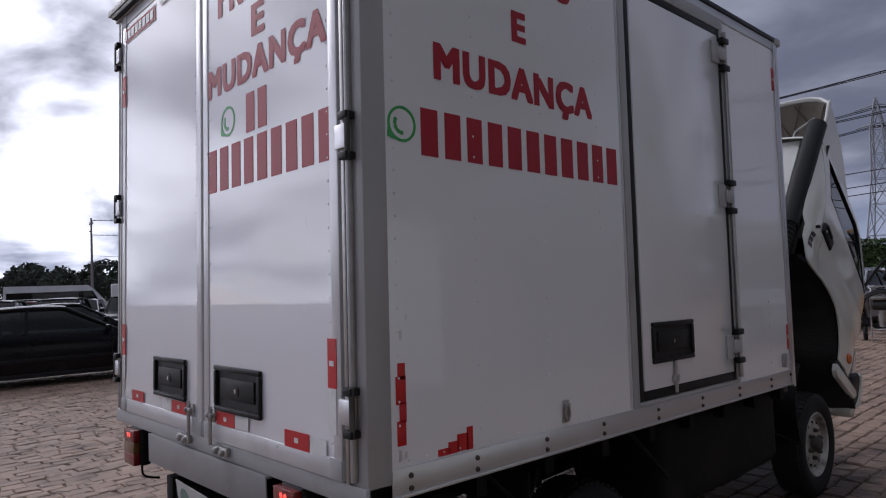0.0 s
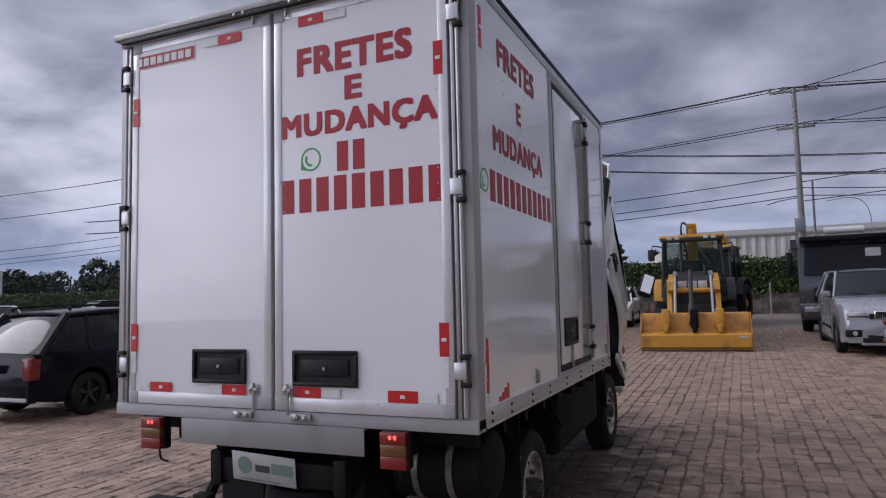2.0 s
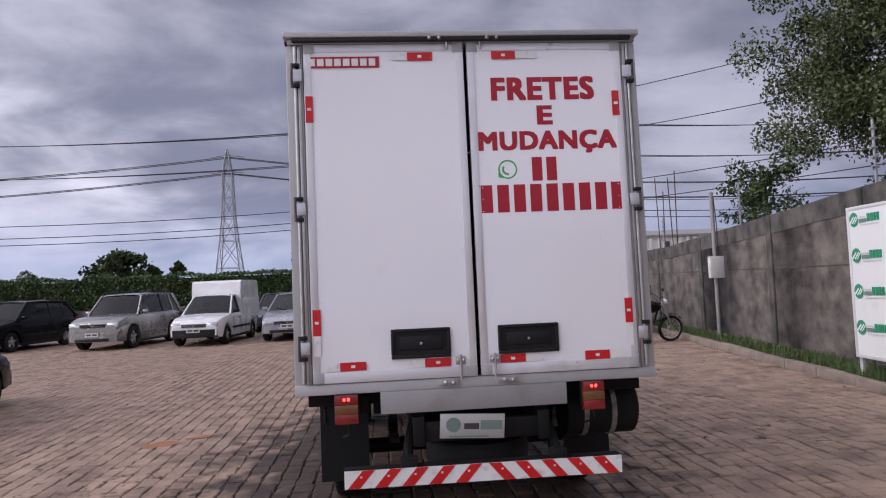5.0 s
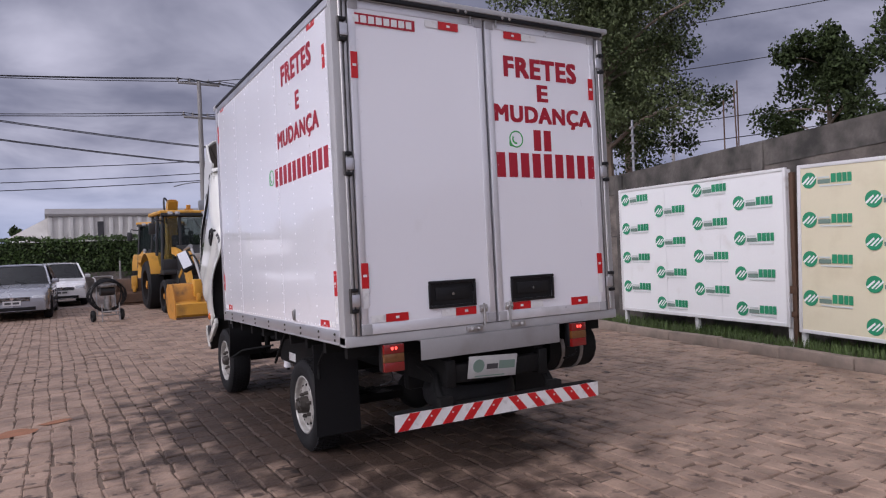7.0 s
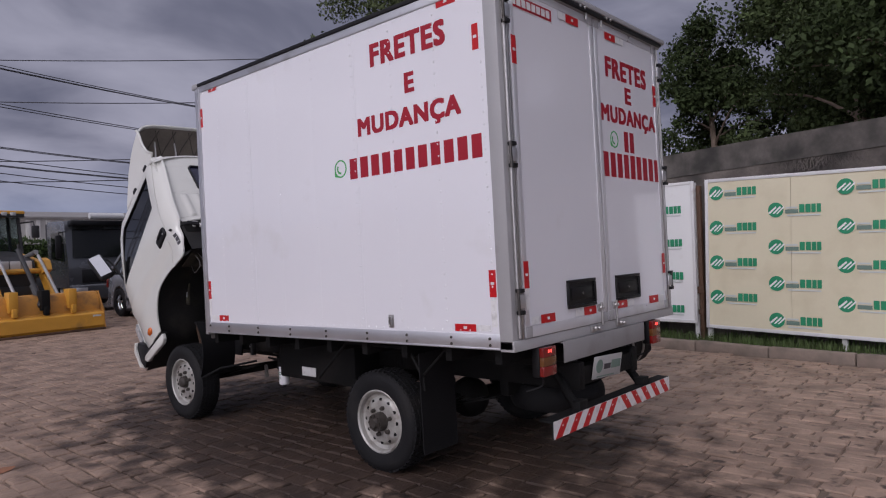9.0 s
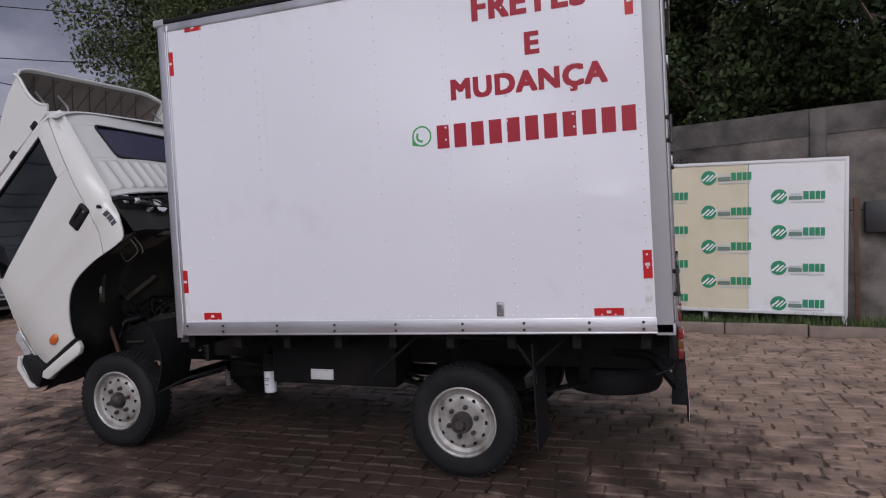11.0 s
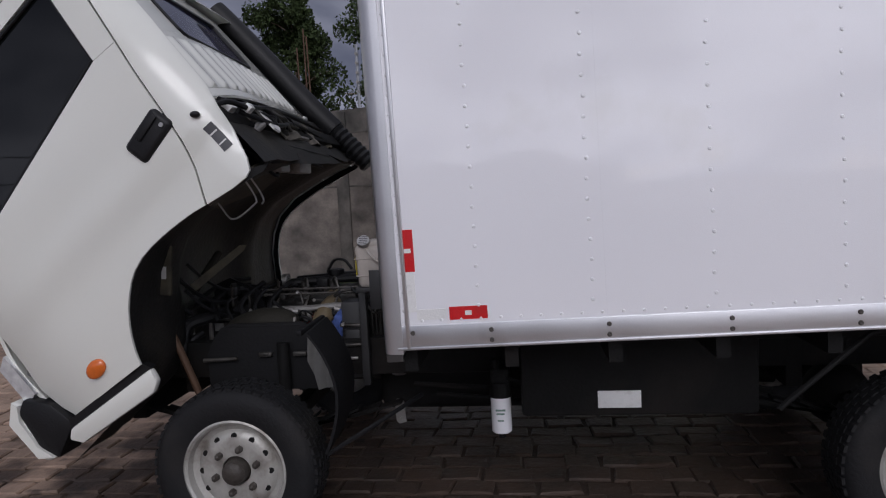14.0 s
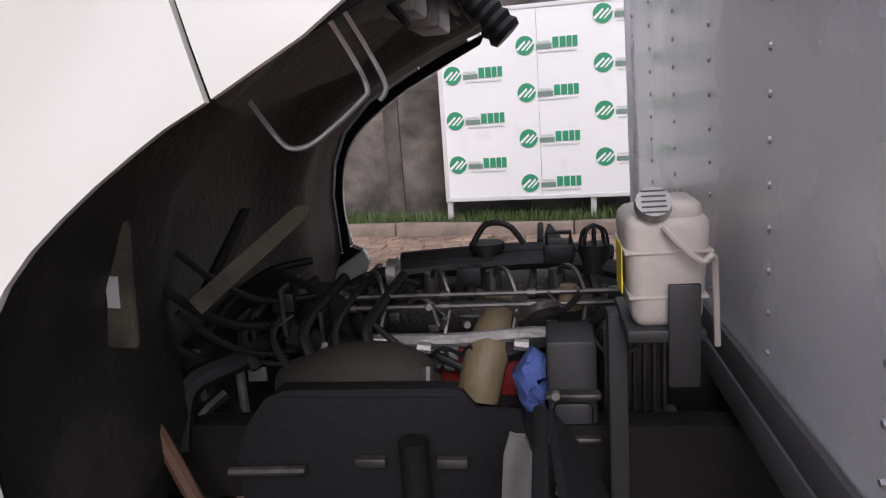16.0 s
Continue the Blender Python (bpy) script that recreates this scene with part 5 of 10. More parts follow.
def cab_half(u, v):
    """Half width of the cab: tumblehome above the belt, rounded towards nose and rear corners, a soft crease along the door."""
    w = 1.005
    if v > 4.30:
        w -= 0.115 * ((v - 4.30) / 0.75) ** 1.2
    if v < 3.75:
        w -= 0.03 * ((3.75 - v) / 0.35) ** 2
    if u > 2.75:
        w -= 0.13 * ((u - 2.75) / 0.45) ** 2
    if u < 1.80:
        w -= 0.10 * ((1.80 - u) / 0.16) ** 2
    return w + 0.014 * math.exp(-((v - 4.02 - 0.06 * (u - 2.4)) / 0.05) ** 2) - 0.010 * math.exp(-((v - 3.90) / 0.08) ** 2)


DOOR_REAR = [(1.80, 4.45), (1.845, 4.20), (1.882, 3.985), (1.93, 3.87), (1.995, 3.748)]
ARCH = [(1.995, 3.748), (2.05, 3.764), (2.10, 3.774), (2.16, 3.784), (2.22, 3.791), (2.28, 3.795), (2.34, 3.792), (2.40, 3.778), (2.445, 3.757), (2.49, 3.727), (2.535, 3.690), (2.575, 3.650), (2.61, 3.608), (2.645, 3.555), (2.672, 3.503)]
DOOR_FRONT = [(3.085, 3.562), (3.112, 3.64), (3.13, 3.75), (3.09, 3.95), (3.02, 4.14), (2.96, 4.30)]
WINDOW = [(1.875, 4.86), (1.918, 4.475), (2.86, 4.315), (2.90, 4.335), (2.67, 4.79), (2.60, 4.855)]

for s in (-1, 1):
    bm = bmesh.new()

    def f(u, v, off=0.0):
        return cab_at(s * (cab_half(u, v) + off), u, v)

    inn = (-s * 0.012, 0, 0)
    sheet(bm, DOOR_REAR + ARCH[1:] + DOOR_FRONT + [(2.87, 4.305), (1.918, 4.465)], f, 0.06, 1, inn)
    door = part("cab_door", bm, M_CAB, truck, "white cab door with dark window", sharp=50)
    bm = bmesh.new()
    sheet(bm, [(1.80, 4.452), (1.916, 4.467), (1.868, 4.875), (1.725, 4.955)], f, 0.06, 1, inn)
    sheet(bm, [(1.725, 4.957), (1.870, 4.877), (2.60, 4.872), (2.685, 4.81), (2.735, 4.845), (2.63, 4.955)], f, 0.06, 1, inn)
    sheet(bm, [(2.687, 4.805), (2.905, 4.335), (2.875, 4.307), (2.962, 4.303), (2.738, 4.84)], f, 0.06, 1, inn)
    part("window_frame", bm, M_CAB, door, "", sharp=50)
    bm = bmesh.new()
    sheet(bm, WINDOW, lambda u, v: f(u, v, -0.012), 0.10, 1, (-s * 0.006, 0, 0))
    part("door_window", bm, M_GLASSD, door, "dark tinted side window")
    bm = bmesh.new()
    tube(bm, [f(u, v, -0.004) for u, v in WINDOW], 0.008, 6, True)
    part("window_seal", bm, M_BLACK, door)
    # recessed black handle
    hp = f(1.958, 4.092, 0.0)
    hm = Matrix.Translation(hp) @ Matrix(((s, 0, 0, 0), (0, CT, ST, 0), (0, -ST, CT, 0), (0, 0, 0, 1)))
    bm = bmesh.new()
    bx(bm, -0.045, 0.024, -0.101, 0.101, -0.055, 0.055, 0.022, 4, m=hm @ pose(0, 0, 0, -8))
    hd = part("door_handle", bm, M_BLACK, door, "black recessed door handle")
    bm = bmesh.new()
    bx(bm, 0.022, 0.034, -0.085, 0.035, 0.005, 0.035, 0.006, 2, m=hm @ pose(0, 0, 0, -8))
    part("pull", bm, M_BLACK, hd)
    bm = bmesh.new()
    cy(bm, hm @ Vector((0.024, -0.072, -0.015)), hm @ Vector((0.030, -0.072, -0.015)), 0.009, n=10)
    part("key_lock", bm, M_STEEL, hd)
    # indicator
    ap = f(2.818, 3.622, 0.004)
    bm = bmesh.new()
    ball(bm, (0, 0, 0), 0.050, 18, (0.35, 1.0, 0.72), m=Matrix.Translation(ap) @ hm.to_3x3().to_4x4())
    part("side_indicator", bm, M_AMBER, truck, "amber side indicator")
    # rear corner panel with the air outlet
    bm = bmesh.new()
    corner = [(1.645, 4.955), (1.64, 4.80), (1.648, 4.45), (1.668, 4.10), (1.712, 3.88), (1.745, 3.76), (1.770, 3.715), (1.80, 3.705), (1.87, 3.715), (1.987, 3.745)] + [(u - 0.008, v) for u, v in DOOR_REAR[::-1][1:]] + [(1.717, 4.955)]
    sheet(bm, corner, f, 0.045, 1, inn)
    cp = part("cab_corner_panel", bm, M_CAB, truck, "white rounded cab corner", sharp=60)
    bm = bmesh.new()
    sheet(bm, [(1.748, 3.835), (1.790, 3.835), (1.786, 3.955), (1.744, 3.955)], lambda u, v: f(u, v, 0.0015), 0.012, 1, inn)
    label_p = part("corner_label", bm, M_INK, cp, "dark corner label")
    for k in range(2):
        v0 = 3.866 + k * 0.050
        part("label_bar", sheet(bmesh.new(), [(1.752, v0), (1.786, v0), (1.786, v0 + 0.006), (1.752, v0 + 0.006)], lambda u, v: f(u, v, 0.003), 0.012, 1, inn), M_PLATE, label_p)
    part("strap_end", ball(bmesh.new(), f(1.765, 4.012, 0.010), 0.017, 12, (1, 1.2, 0.8)), M_BLACK, cp)
    # sill step below the door
    bm = bmesh.new()
    prism(bm, [cab_at(s * 0.955, u, v) for u, v in ((2.652, 3.462), (3.095, 3.528), (3.135, 3.500), (3.100, 3.448), (2.715, 3.382), (2.668, 3.405))], (s * 0.04, 0, 0))
    bmesh.ops.bevel(bm, geom=bm.edges[:], offset=0.010, segments=2, profile=0.5, affect="EDGES")
    part("cab_sill", bm, M_CAB, truck, "white sill step")
    bm = bmesh.new()
    prism(bm, [cab_at(s * 0.93, u, v) for u, v in ((2.672, 3.502), (3.09, 3.562), (3.095, 3.530), (2.655, 3.464))], (s * 0.045, 0, 0))
    part("sill_gap", bm, M_BLACK, truck)
    # nose corner: headlamp, bumper end
    bm = bmesh.new()
    prism(bm, [cab_at(s * 0.80, u, v) for u, v in ((3.095, 3.535), (3.262, 3.475), (3.292, 3.57), (3.257, 3.735), (3.195, 3.765), (3.115, 3.665))], (s * 0.155, 0, 0))
    bmesh.ops.bevel(bm, geom=bm.edges[:], offset=0.014, segments=2, profile=0.5, affect="EDGES")
    part("bumper_end", bm, M_BLACK, truck, "black bumper end")
    bm = bmesh.new()
    prism(bm, [cab_at(s * 0.78, u, v) for u, v in ((3.264, 3.49), (3.322, 3.535), (3.312, 3.725), (3.232, 3.785), (3.225, 3.755), (3.267, 3.705), (3.287, 3.57))], (s * 0.185, 0, 0))
    part("front_bumper_skin", bm, M_CAB, truck, "white bumper skin")
    bm = bmesh.new()
    prism(bm, [cab_at(s * 0.62, u, v) for u, v in ((3.155, 3.74), (3.215, 3.73), (3.20, 3.92), (3.14, 3.95))], (s * 0.30, 0, 0))
    part("headlamp", bm, M_LAMPC, truck)

# rear wall of the cab with pressed ribs and its window
bm = bmesh.new()


def rear_wall(x, v):
    k = (x + 0.9) / 1.64
    u = 1.665 - 0.03 * (v - 4.05) / 0.9 + 0.05 * (min(x, 0) / 0.9) ** 4 + 0.07 * max(0.0, k) ** 1.5
    if 4.12 < v < 4.42 and -0.80 < x < 0.68:
        c = math.cos(x * math.tau / 0.125)
        u -= 0.012 * c ** 0.5 if c > 0 else 0.0
    return cab_at(x, u, v + 0.05 * k * max(0.0, min(1.0, (4.6 - v) / 0.5)))


XR = 0.745
sheet(bm, [(-0.90, 4.075), (XR, 4.075), (XR, 4.118), (-0.90, 4.118)], rear_wall, 0.1, 1, CAB_FWD * 0.02)
sheet(bm, [(-0.90, 4.12), (XR, 4.12), (XR, 4.42), (-0.90, 4.42)], rear_wall, 0.0155, 1, CAB_FWD * 0.02)
sheet(bm, [(-0.90, 4.422), (XR, 4.422), (XR, 4.455), (-0.90, 4.455)], rear_wall, 0.1, 1, CAB_FWD * 0.02)
sheet(bm, [(-0.90, 4.457), (-0.56, 4.457), (-0.56, 4.82), (-0.90, 4.82)], rear_wall, 0.1, 1, CAB_FWD * 0.02)
sheet(bm, [(0.40, 4.457), (XR, 4.457), (XR, 4.82), (0.40, 4.82)], rear_wall, 0.1, 1, CAB_FWD * 0.02)
sheet(bm, [(-0.90, 4.822), (XR, 4.822), (XR, 4.965), (-0.90, 4.965)], rear_wall, 0.1, 1, CAB_FWD * 0.02)
wall_r = part("cab_rear_wall", bm, M_CAB, truck, "ribbed white cab rear wall", sharp=30)
bm = bmesh.new()
sheet(bm, [(-0.555, 4.462), (0.395, 4.462), (0.395, 4.815), (-0.555, 4.815)], lambda x, v: rear_wall(x, v) + CAB_FWD * 0.008, 0.3, 1, CAB_FWD * 0.006)
part("rear_window", bm, glass("bluish_rear_glass", (0.5, 0.5, 1.2), see=0.10), wall_r, "dark bluish rear window")
bm = bmesh.new()
tube(bm, [rear_wall(x, v) for x, v in ((-0.53, 4.457), (0.37, 4.457), (0.40, 4.49), (0.40, 4.79), (0.37, 4.82), (-0.53, 4.82), (-0.56, 4.79), (-0.56, 4.49))], 0.012, 6, True)
part("window_seal", bm, M_BLACK, wall_r)
part("rear_wall_flange", tube(bmesh.new(), [rear_wall(-0.90 + k * 1.645 / 12, 4.07) for k in range(13)], 0.011, 6), M_CAB, wall_r)
part("flange_clip", bx(bmesh.new(), -0.03, 0.03, -0.02, 0.02, -0.012, 0.012, 0.006, m=Matrix.Translation(rear_wall(XR, 4.07))), M_TAPEW, wall_r)
# dark sheet added to close the gap between rear wall and corner panel
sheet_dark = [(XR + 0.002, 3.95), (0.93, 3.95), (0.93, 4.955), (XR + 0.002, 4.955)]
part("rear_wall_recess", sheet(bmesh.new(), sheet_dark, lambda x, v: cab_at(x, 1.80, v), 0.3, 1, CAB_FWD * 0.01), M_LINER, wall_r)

# roof, windscreen, nose
bm = bmesh.new()
sheet(bm, [(-0.905, 1.64), (0.905, 1.64), (0.905, 2.64), (-0.905, 2.64)],
      lambda x, u: cab_at(x, u, 5.06 - 0.115 * (abs(x) / 0.905) ** 5 - 0.10 * max(0.0, (u - 2.45) / 0.19) ** 2 - 0.08 * max(0.0, (1.74 - u) / 0.10) ** 2), 0.07, 1, -CAB_UP * 0.02)
part("cab_roof", bm, M_CAB, truck, "white cab roof", sharp=60)
bm = bmesh.new()
sheet(bm, [(-0.90, 0), (0.90, 0), (0.88, 1), (-0.88, 1)], lambda x, t: cab_at(x, 2.99 - 0.35 * t + 0.05 * (1 - (x / 0.9) ** 2), 4.30 + 0.66 * t), 0.12, 1, -CAB_FWD * 0.008)
part("windscreen", bm, M_GLASSD, truck, "dark windscreen")
bm = bmesh.new()
sheet(bm, [(-0.90, 3.48), (0.90, 3.48), (0.90, 4.31), (-0.90, 4.31)],
      lambda x, v: cab_at(x, 3.17 - 0.20 * max(0.0, (v - 3.85) / 0.46) ** 1.5 + 0.05 * (1 - (x / 0.9) ** 2), v), 0.09, 1, -CAB_FWD * 0.02)
part("cab_nose", bm, M_CAB, truck, "white cab nose", sharp=60)
bm = bmesh.new()
bx(bm, -0.95, 0.95, -0.05, 0.05, -0.11, 0.11, 0.03, 3, m=Matrix.Translation(cab_at(0, 3.27, 3.56)) @ pose(0, 0, 0, -42))
part("front_bumper", bm, M_CAB, truck)
# seats seen through the side glass
for x in (-0.45, 0.40):
    bm = bmesh.new()
    m = Matrix.Translation(cab_at(x, 2.05, 4.15)) @ pose(0, 0, 0, -42)
    bx(bm, -0.23, 0.23, -0.05, 0.45, -0.22, 0.0, 0.05, 3, m=m)
    bx(bm, -0.22, 0.22, -0.12, 0.03, -0.05, 0.55, 0.05, 3, m=m)
    part("cab_seat", bm, M_SEAT, truck)

# dark underside: floor pressing that follows the wheel arches, stiffeners, brackets
UNDER = [(1.70, 3.70), (1.86, 3.76), (2.00, 3.80), (2.20, 3.845), (2.36, 3.835), (2.48, 3.78), (2.58, 3.70), (2.66, 3.60), (2.74, 3.50), (2.88, 3.43), (3.22, 3.43)]
bm = bmesh.new()
prev = None
for u, v in UNDER:
    row = []
    for k in range(25):
        x = -0.975 + k * 1.95 / 24
        hump = 0.11 * max(0.0, 1 - (x / 0.42) ** 2) ** 0.5 if abs(x) < 0.42 else 0.0
        row.append(bm.verts.new(cab_at(x, u + 0.25 * hump, v + hump + 0.006 * math.sin(x * 21) * (abs(x) > 0.45))))
    if prev:
        for a, b, c, d in zip(prev, prev[1:], row[1:], row):
            bm.faces.new((a, b, c, d))
    prev = row
under = part("cab_underside", bm, M_LINER, truck, "dark dusty cab underside", sharp=60)
bm = bmesh.new()
prev = None
for v in (3.70, 3.82, 3.92, 4.03):
    row = [bm.verts.new(cab_at(-0.93 + k * 1.86 / 20, 1.72 - 0.02 * (v - 3.7) + 0.002 * math.sin(k * 2.1), v + 0.04 * (v > 4))) for k in range(21)]
    if prev:
        for a, b, c, d in zip(prev, prev[1:], row[1:], row):
            bm.faces.new((a, b, c, d))
    prev = row
part("lower_rear_pressing", bm, M_LINER, truck)
for s in (-1, 1):
    bm = bmesh.new()
    sheet(bm, [(u, v - 0.012) for u, v in UNDER[:10]] + [(2.88, 3.455), (2.71, 3.475)] + [(u, v) for u, v in ARCH[::-1][1:]] + [(1.742, 3.672)],
          lambda u, v: cab_at(s * (cab_half(u, v) - 0.014), u, v + 0.006), 0.06, 1, (-s * 0.008, 0, 0))
    part("arch_lip", bm, M_CHASSIS, truck)
bm = bmesh.new()
bx(bm, -0.010, 0.010, -0.034, 0.034, -0.115, 0.115, 0.009, 2, m=pose(-0.66, 4.374, 1.165, 5, 0, 0))
part("stay_bracket", bm, M_DUSTO, under, "dusty bracket")
bm = bmesh.new()
bx(bm, -0.0135, -0.0105, -0.011, 0.011, -0.028, 0.028, m=pose(-0.66, 4.374, 1.155, 5, 0, 0))
part("bracket_tag", bm, M_PLATE, under)
bm = bmesh.new()
tube(bm, smooth_line([(-0.55, 4.476, 0.975), (-0.55, 4.42, 0.837), (-0.55, 4.355, 0.666), (-0.55, 4.31, 0.54)]), 0.017, 8)
part("tilt_stay", bm, M_RUST, truck, "rusty tilt stay")
bm = bmesh.new()
tube(bm, smooth_line([(-0.60, 4.56, 1.00), (-0.62, 4.50, 0.90), (-0.62, 4.46, 0.76)]), 0.016, 8)
part("tilt_stay", bm, M_CHASSIS, truck)
bm = bmesh.new()
tube(bm, [(0.05, 4.45, 1.17), (-0.35, 4.40, 1.02)], 0.022, 8)
part("torsion_bar", bm, M_OLIVE, truck)
bm = bmesh.new()
sheet(bm, [(1.78, -0.90), (2.02, -0.90), (2.10, -0.62), (1.95, -0.42), (1.80, -0.42)], lambda u, x: cab_at(x, u, 3.735 + 0.10 * (u - 1.78) + 0.03 * math.sin(7 * (x + 0.9))), 0.08, 1, CAB_UP * 0.01)
part("dusty_pressing", bm, mat("dusty_pressed_steel", (0.075, 0.066, 0.050), 0.75, var=0.4, scale=9, fine=50, bump=0.4, dirt=(0.02, 0.018, 0.015), dirt_at=(0.5, 0.7), dirt_scale=7), under, "dusty pressed steel panel")
# wire loop, hoses and fittings at the cab's lower rear edge
bm = bmesh.new()
for dx, dy in ((0.0, 0.0), (0.035, -0.018)):
    pts = [(-0.84 + dx, 3.912 + dy, 1.575), (-0.80 + dx, 3.883 + dy, 1.505), (-0.80 + dx, 3.864 + dy, 1.460), (-0.80 + dx, 3.874 + dy, 1.442)]
    if not dx:
        pts += [(-0.80, 3.935, 1.397), (-0.80, 3.968, 1.385), (-0.80, 3.992, 1.396), (-0.80, 4.029, 1.452)]
    tube(bm, smooth_line(pts, 4), 0.0042, 6)
part("wire_loop", bm, M_STEEL, truck, "bent steel wire loop")
for pts, r in (([(-0.86, 4.06, 1.80), (-0.74, 3.96, 1.78), (-0.55, 3.90, 1.72), (-0.2, 3.87, 1.70), (0.3, 3.86, 1.68)], 0.014),
               ([(-0.80, 3.93, 1.70), (-0.55, 3.87, 1.64), (-0.3, 3.90, 1.66), (0.1, 3.84, 1.62)], 0.010),
               ([(-0.70, 3.88, 1.62), (-0.60, 3.84, 1.56), (-0.50, 3.88, 1.60)], 0.008)):
    bm = bmesh.new()
    tube(bm, smooth_line(pts), r, 7)
    part("cab_hose", bm, M_BLACK, truck)
part("cab_latch", cy(bmesh.new(), (-0.62, 3.92, 1.765), (-0.59, 3.89, 1.80), 0.020, n=10), M_ALUC, truck, "metal cab latch")
for x0, x1 in ((-0.56, -0.44), (-0.30, -0.12)):
    part("latch_bracket", bx(bmesh.new(), x0, x1, 3.83, 3.90, 1.58, 1.66, 0.01), M_ALUC, truck)
bm = bmesh.new()
bx(bm, -0.9, 0.9, -0.03, 0.03, -0.05, 0.05, 0.01, m=Matrix.Translation(cab_at(0, 1.73, 3.93)) @ pose(0, 0, 0, -42))
part("rear_cross_pressing", bm, M_CHASSIS, truck)
bm = bmesh.new()
tube(bm, smooth_line([cab_at(-0.972, 1.765, 4.012), cab_at(-0.955, 1.72, 4.010), cab_at(-0.90, 1.665, 3.995), cab_at(-0.78, 1.650, 3.960)]), 0.012, 7)
part("rubber_strap", bm, M_BLACK, truck, "black rubber strap")

for x, u, v, sx, sy, mm in ((-0.78, 1.70, 4.02, 0.03, 0.03, M_TAPEW), (-0.58, 1.71, 3.98, 0.05, 0.03, M_ALUC), (-0.30, 1.72, 3.95, 0.10, 0.06, M_OLIVE), (0.05, 1.72, 3.92, 0.09, 0.05, M_ALUC), (0.35, 1.72, 3.93, 0.06, 0.05, M_OLIVE)):
    part("underside_bracket", bx(bmesh.new(), -sx, sx, -0.02, 0.02, -sy, sy, 0.01, m=Matrix.Translation(cab_at(x, u, v)) @ pose(0, 0, 0, -42, 0, 0)), mm, truck)
for pts in ([(-0.86, 1.69, 4.04), (-0.6, 1.66, 3.99), (-0.2, 1.67, 4.03), (0.3, 1.68, 3.99), (0.7, 1.70, 3.97)], [(-0.80, 1.68, 3.97), (-0.45, 1.67, 3.90), (0.0, 1.68, 3.95), (0.5, 1.70, 3.88)]):
    part("wiring_loom", tube(bmesh.new(), smooth_line([cab_at(*p) for p in pts]), 0.011, 7), M_BLACK, truck)

# dusty plates, a pale bracket and a tangle of hoses under the rear wall
for x0, x1, v0, v1, uu, mm in ((-0.36, 0.02, 3.86, 3.985, 1.690, M_DUSTP), (0.04, 0.42, 3.84, 3.985, 1.695, M_DUSTP), (0.45, 0.80, 3.83, 3.95, 1.70, M_DUSTO)):
    bm = bmesh.new()
    sheet(bm, [(x0, v0 + 0.02), (x0 + 0.03, v0), (x1 - 0.05, v0), (x1, v0 + 0.035), (x1, v1), (x0, v1)], lambda x, v: cab_at(x, uu + 0.012 * math.sin(x * 19) + 0.10 * (3.99 - v), v), 0.06, 1, CAB_FWD * 0.008)
    plate = part("dusty_plate", bm, mm, under, "dusty pressed plate")
    for k in range(3):
        part("plate_hole", cy(bmesh.new(), cab_at(lin(x0, x1, 0.25 + 0.25 * k), uu - 0.004, lin(v0, v1, 0.55)), cab_at(lin(x0, x1, 0.25 + 0.25 * k), uu + 0.03, lin(v0, v1, 0.55)), 0.012, n=10), M_CHASSIS, plate)
bm = bmesh.new()
sheet(bm, [(-0.56, 3.87), (-0.52, 3.85), (-0.46, 3.88), (-0.48, 3.96), (-0.54, 4.02)], lambda x, v: cab_at(x, 1.665, v), 0.1, 1, CAB_FWD * 0.01)
part("pale_bracket", bm, M_TAPEW, under, "pale worn bracket")
part("strap_clip", bx(bmesh.new(), -0.022, 0.022, -0.018, 0.018, -0.016, 0.016, 0.006, m=Matrix.Translation(cab_at(-0.76, 1.648, 3.955)) @ pose(0, 0, 0, -42)), M_TAPEW, under, "white strap clip")
rng_h = random.Random(77)
for k in range(12):
    x0 = -0.72 + 0.045 * k
    pts = [cab_at(x0, 1.665 + 0.01 * rng_h.random(), 4.03 - 0.02 * rng_h.random())]
    for j in range(3):
        pts.append(cab_at(x0 + 0.05 * (j + 1) + rng_h.uniform(-.03, .03), 1.675 + rng_h.uniform(-.02, .02), 3.99 - 0.045 * j + rng_h.uniform(-.02, .02)))
    part("small_hose", tube(bmesh.new(), smooth_line(pts, 4), rng_h.choice((0.006, 0.008, 0.011)), 7), rng_h.choice((M_BLACK, M_DULL, M_BLACK, M_OLIVE)), under)
# the flat arm that props the cab, with punched holes
bm = bmesh.new()
sheet(bm, [(0.0, -0.016), (0.30, -0.013), (0.325, 0.0), (0.30, 0.020), (0.0, 0.024)], lambda a, b: Vector((-0.42, 4.37, 1.045)) + Vector((0.25, -0.62, 0.50)).normalized() * a + Vector((0, 0.5, 0.62)).normalized() * b, 0.1, 1, (0.010, 0, 0))
arm = part("prop_arm", bm, M_DUSTO, under, "dusty flat prop arm")
# air intake duct up the back of the cab
bm = bmesh.new()
duct = [cab_at(0.86, 1.665, 5.06), cab_at(0.86, 1.66, 4.90), cab_at(0.86, 1.66, 4.5), cab_at(0.86, 1.665, 4.2), cab_at(0.86, 1.66, 3.94)]
tube(bm, smooth_line(duct, 4), 0.072, 16)
duct_p = part("air_duct", bm, M_BLACK, truck, "black air intake duct")
bm = bmesh.new()
pts, rs = [], []
for k in range(17):
    pts.append(cab_at(0.86, 1.66 - 0.0005 * k, 3.95 - 0.0205 * k))
    rs.append(0.067 if k % 2 else 0.057)
tube(bm, pts, rs, 16)
part("bellows", bm, M_BLACK, duct_p)

# hollow wind deflector on the roof
bm = bmesh.new()


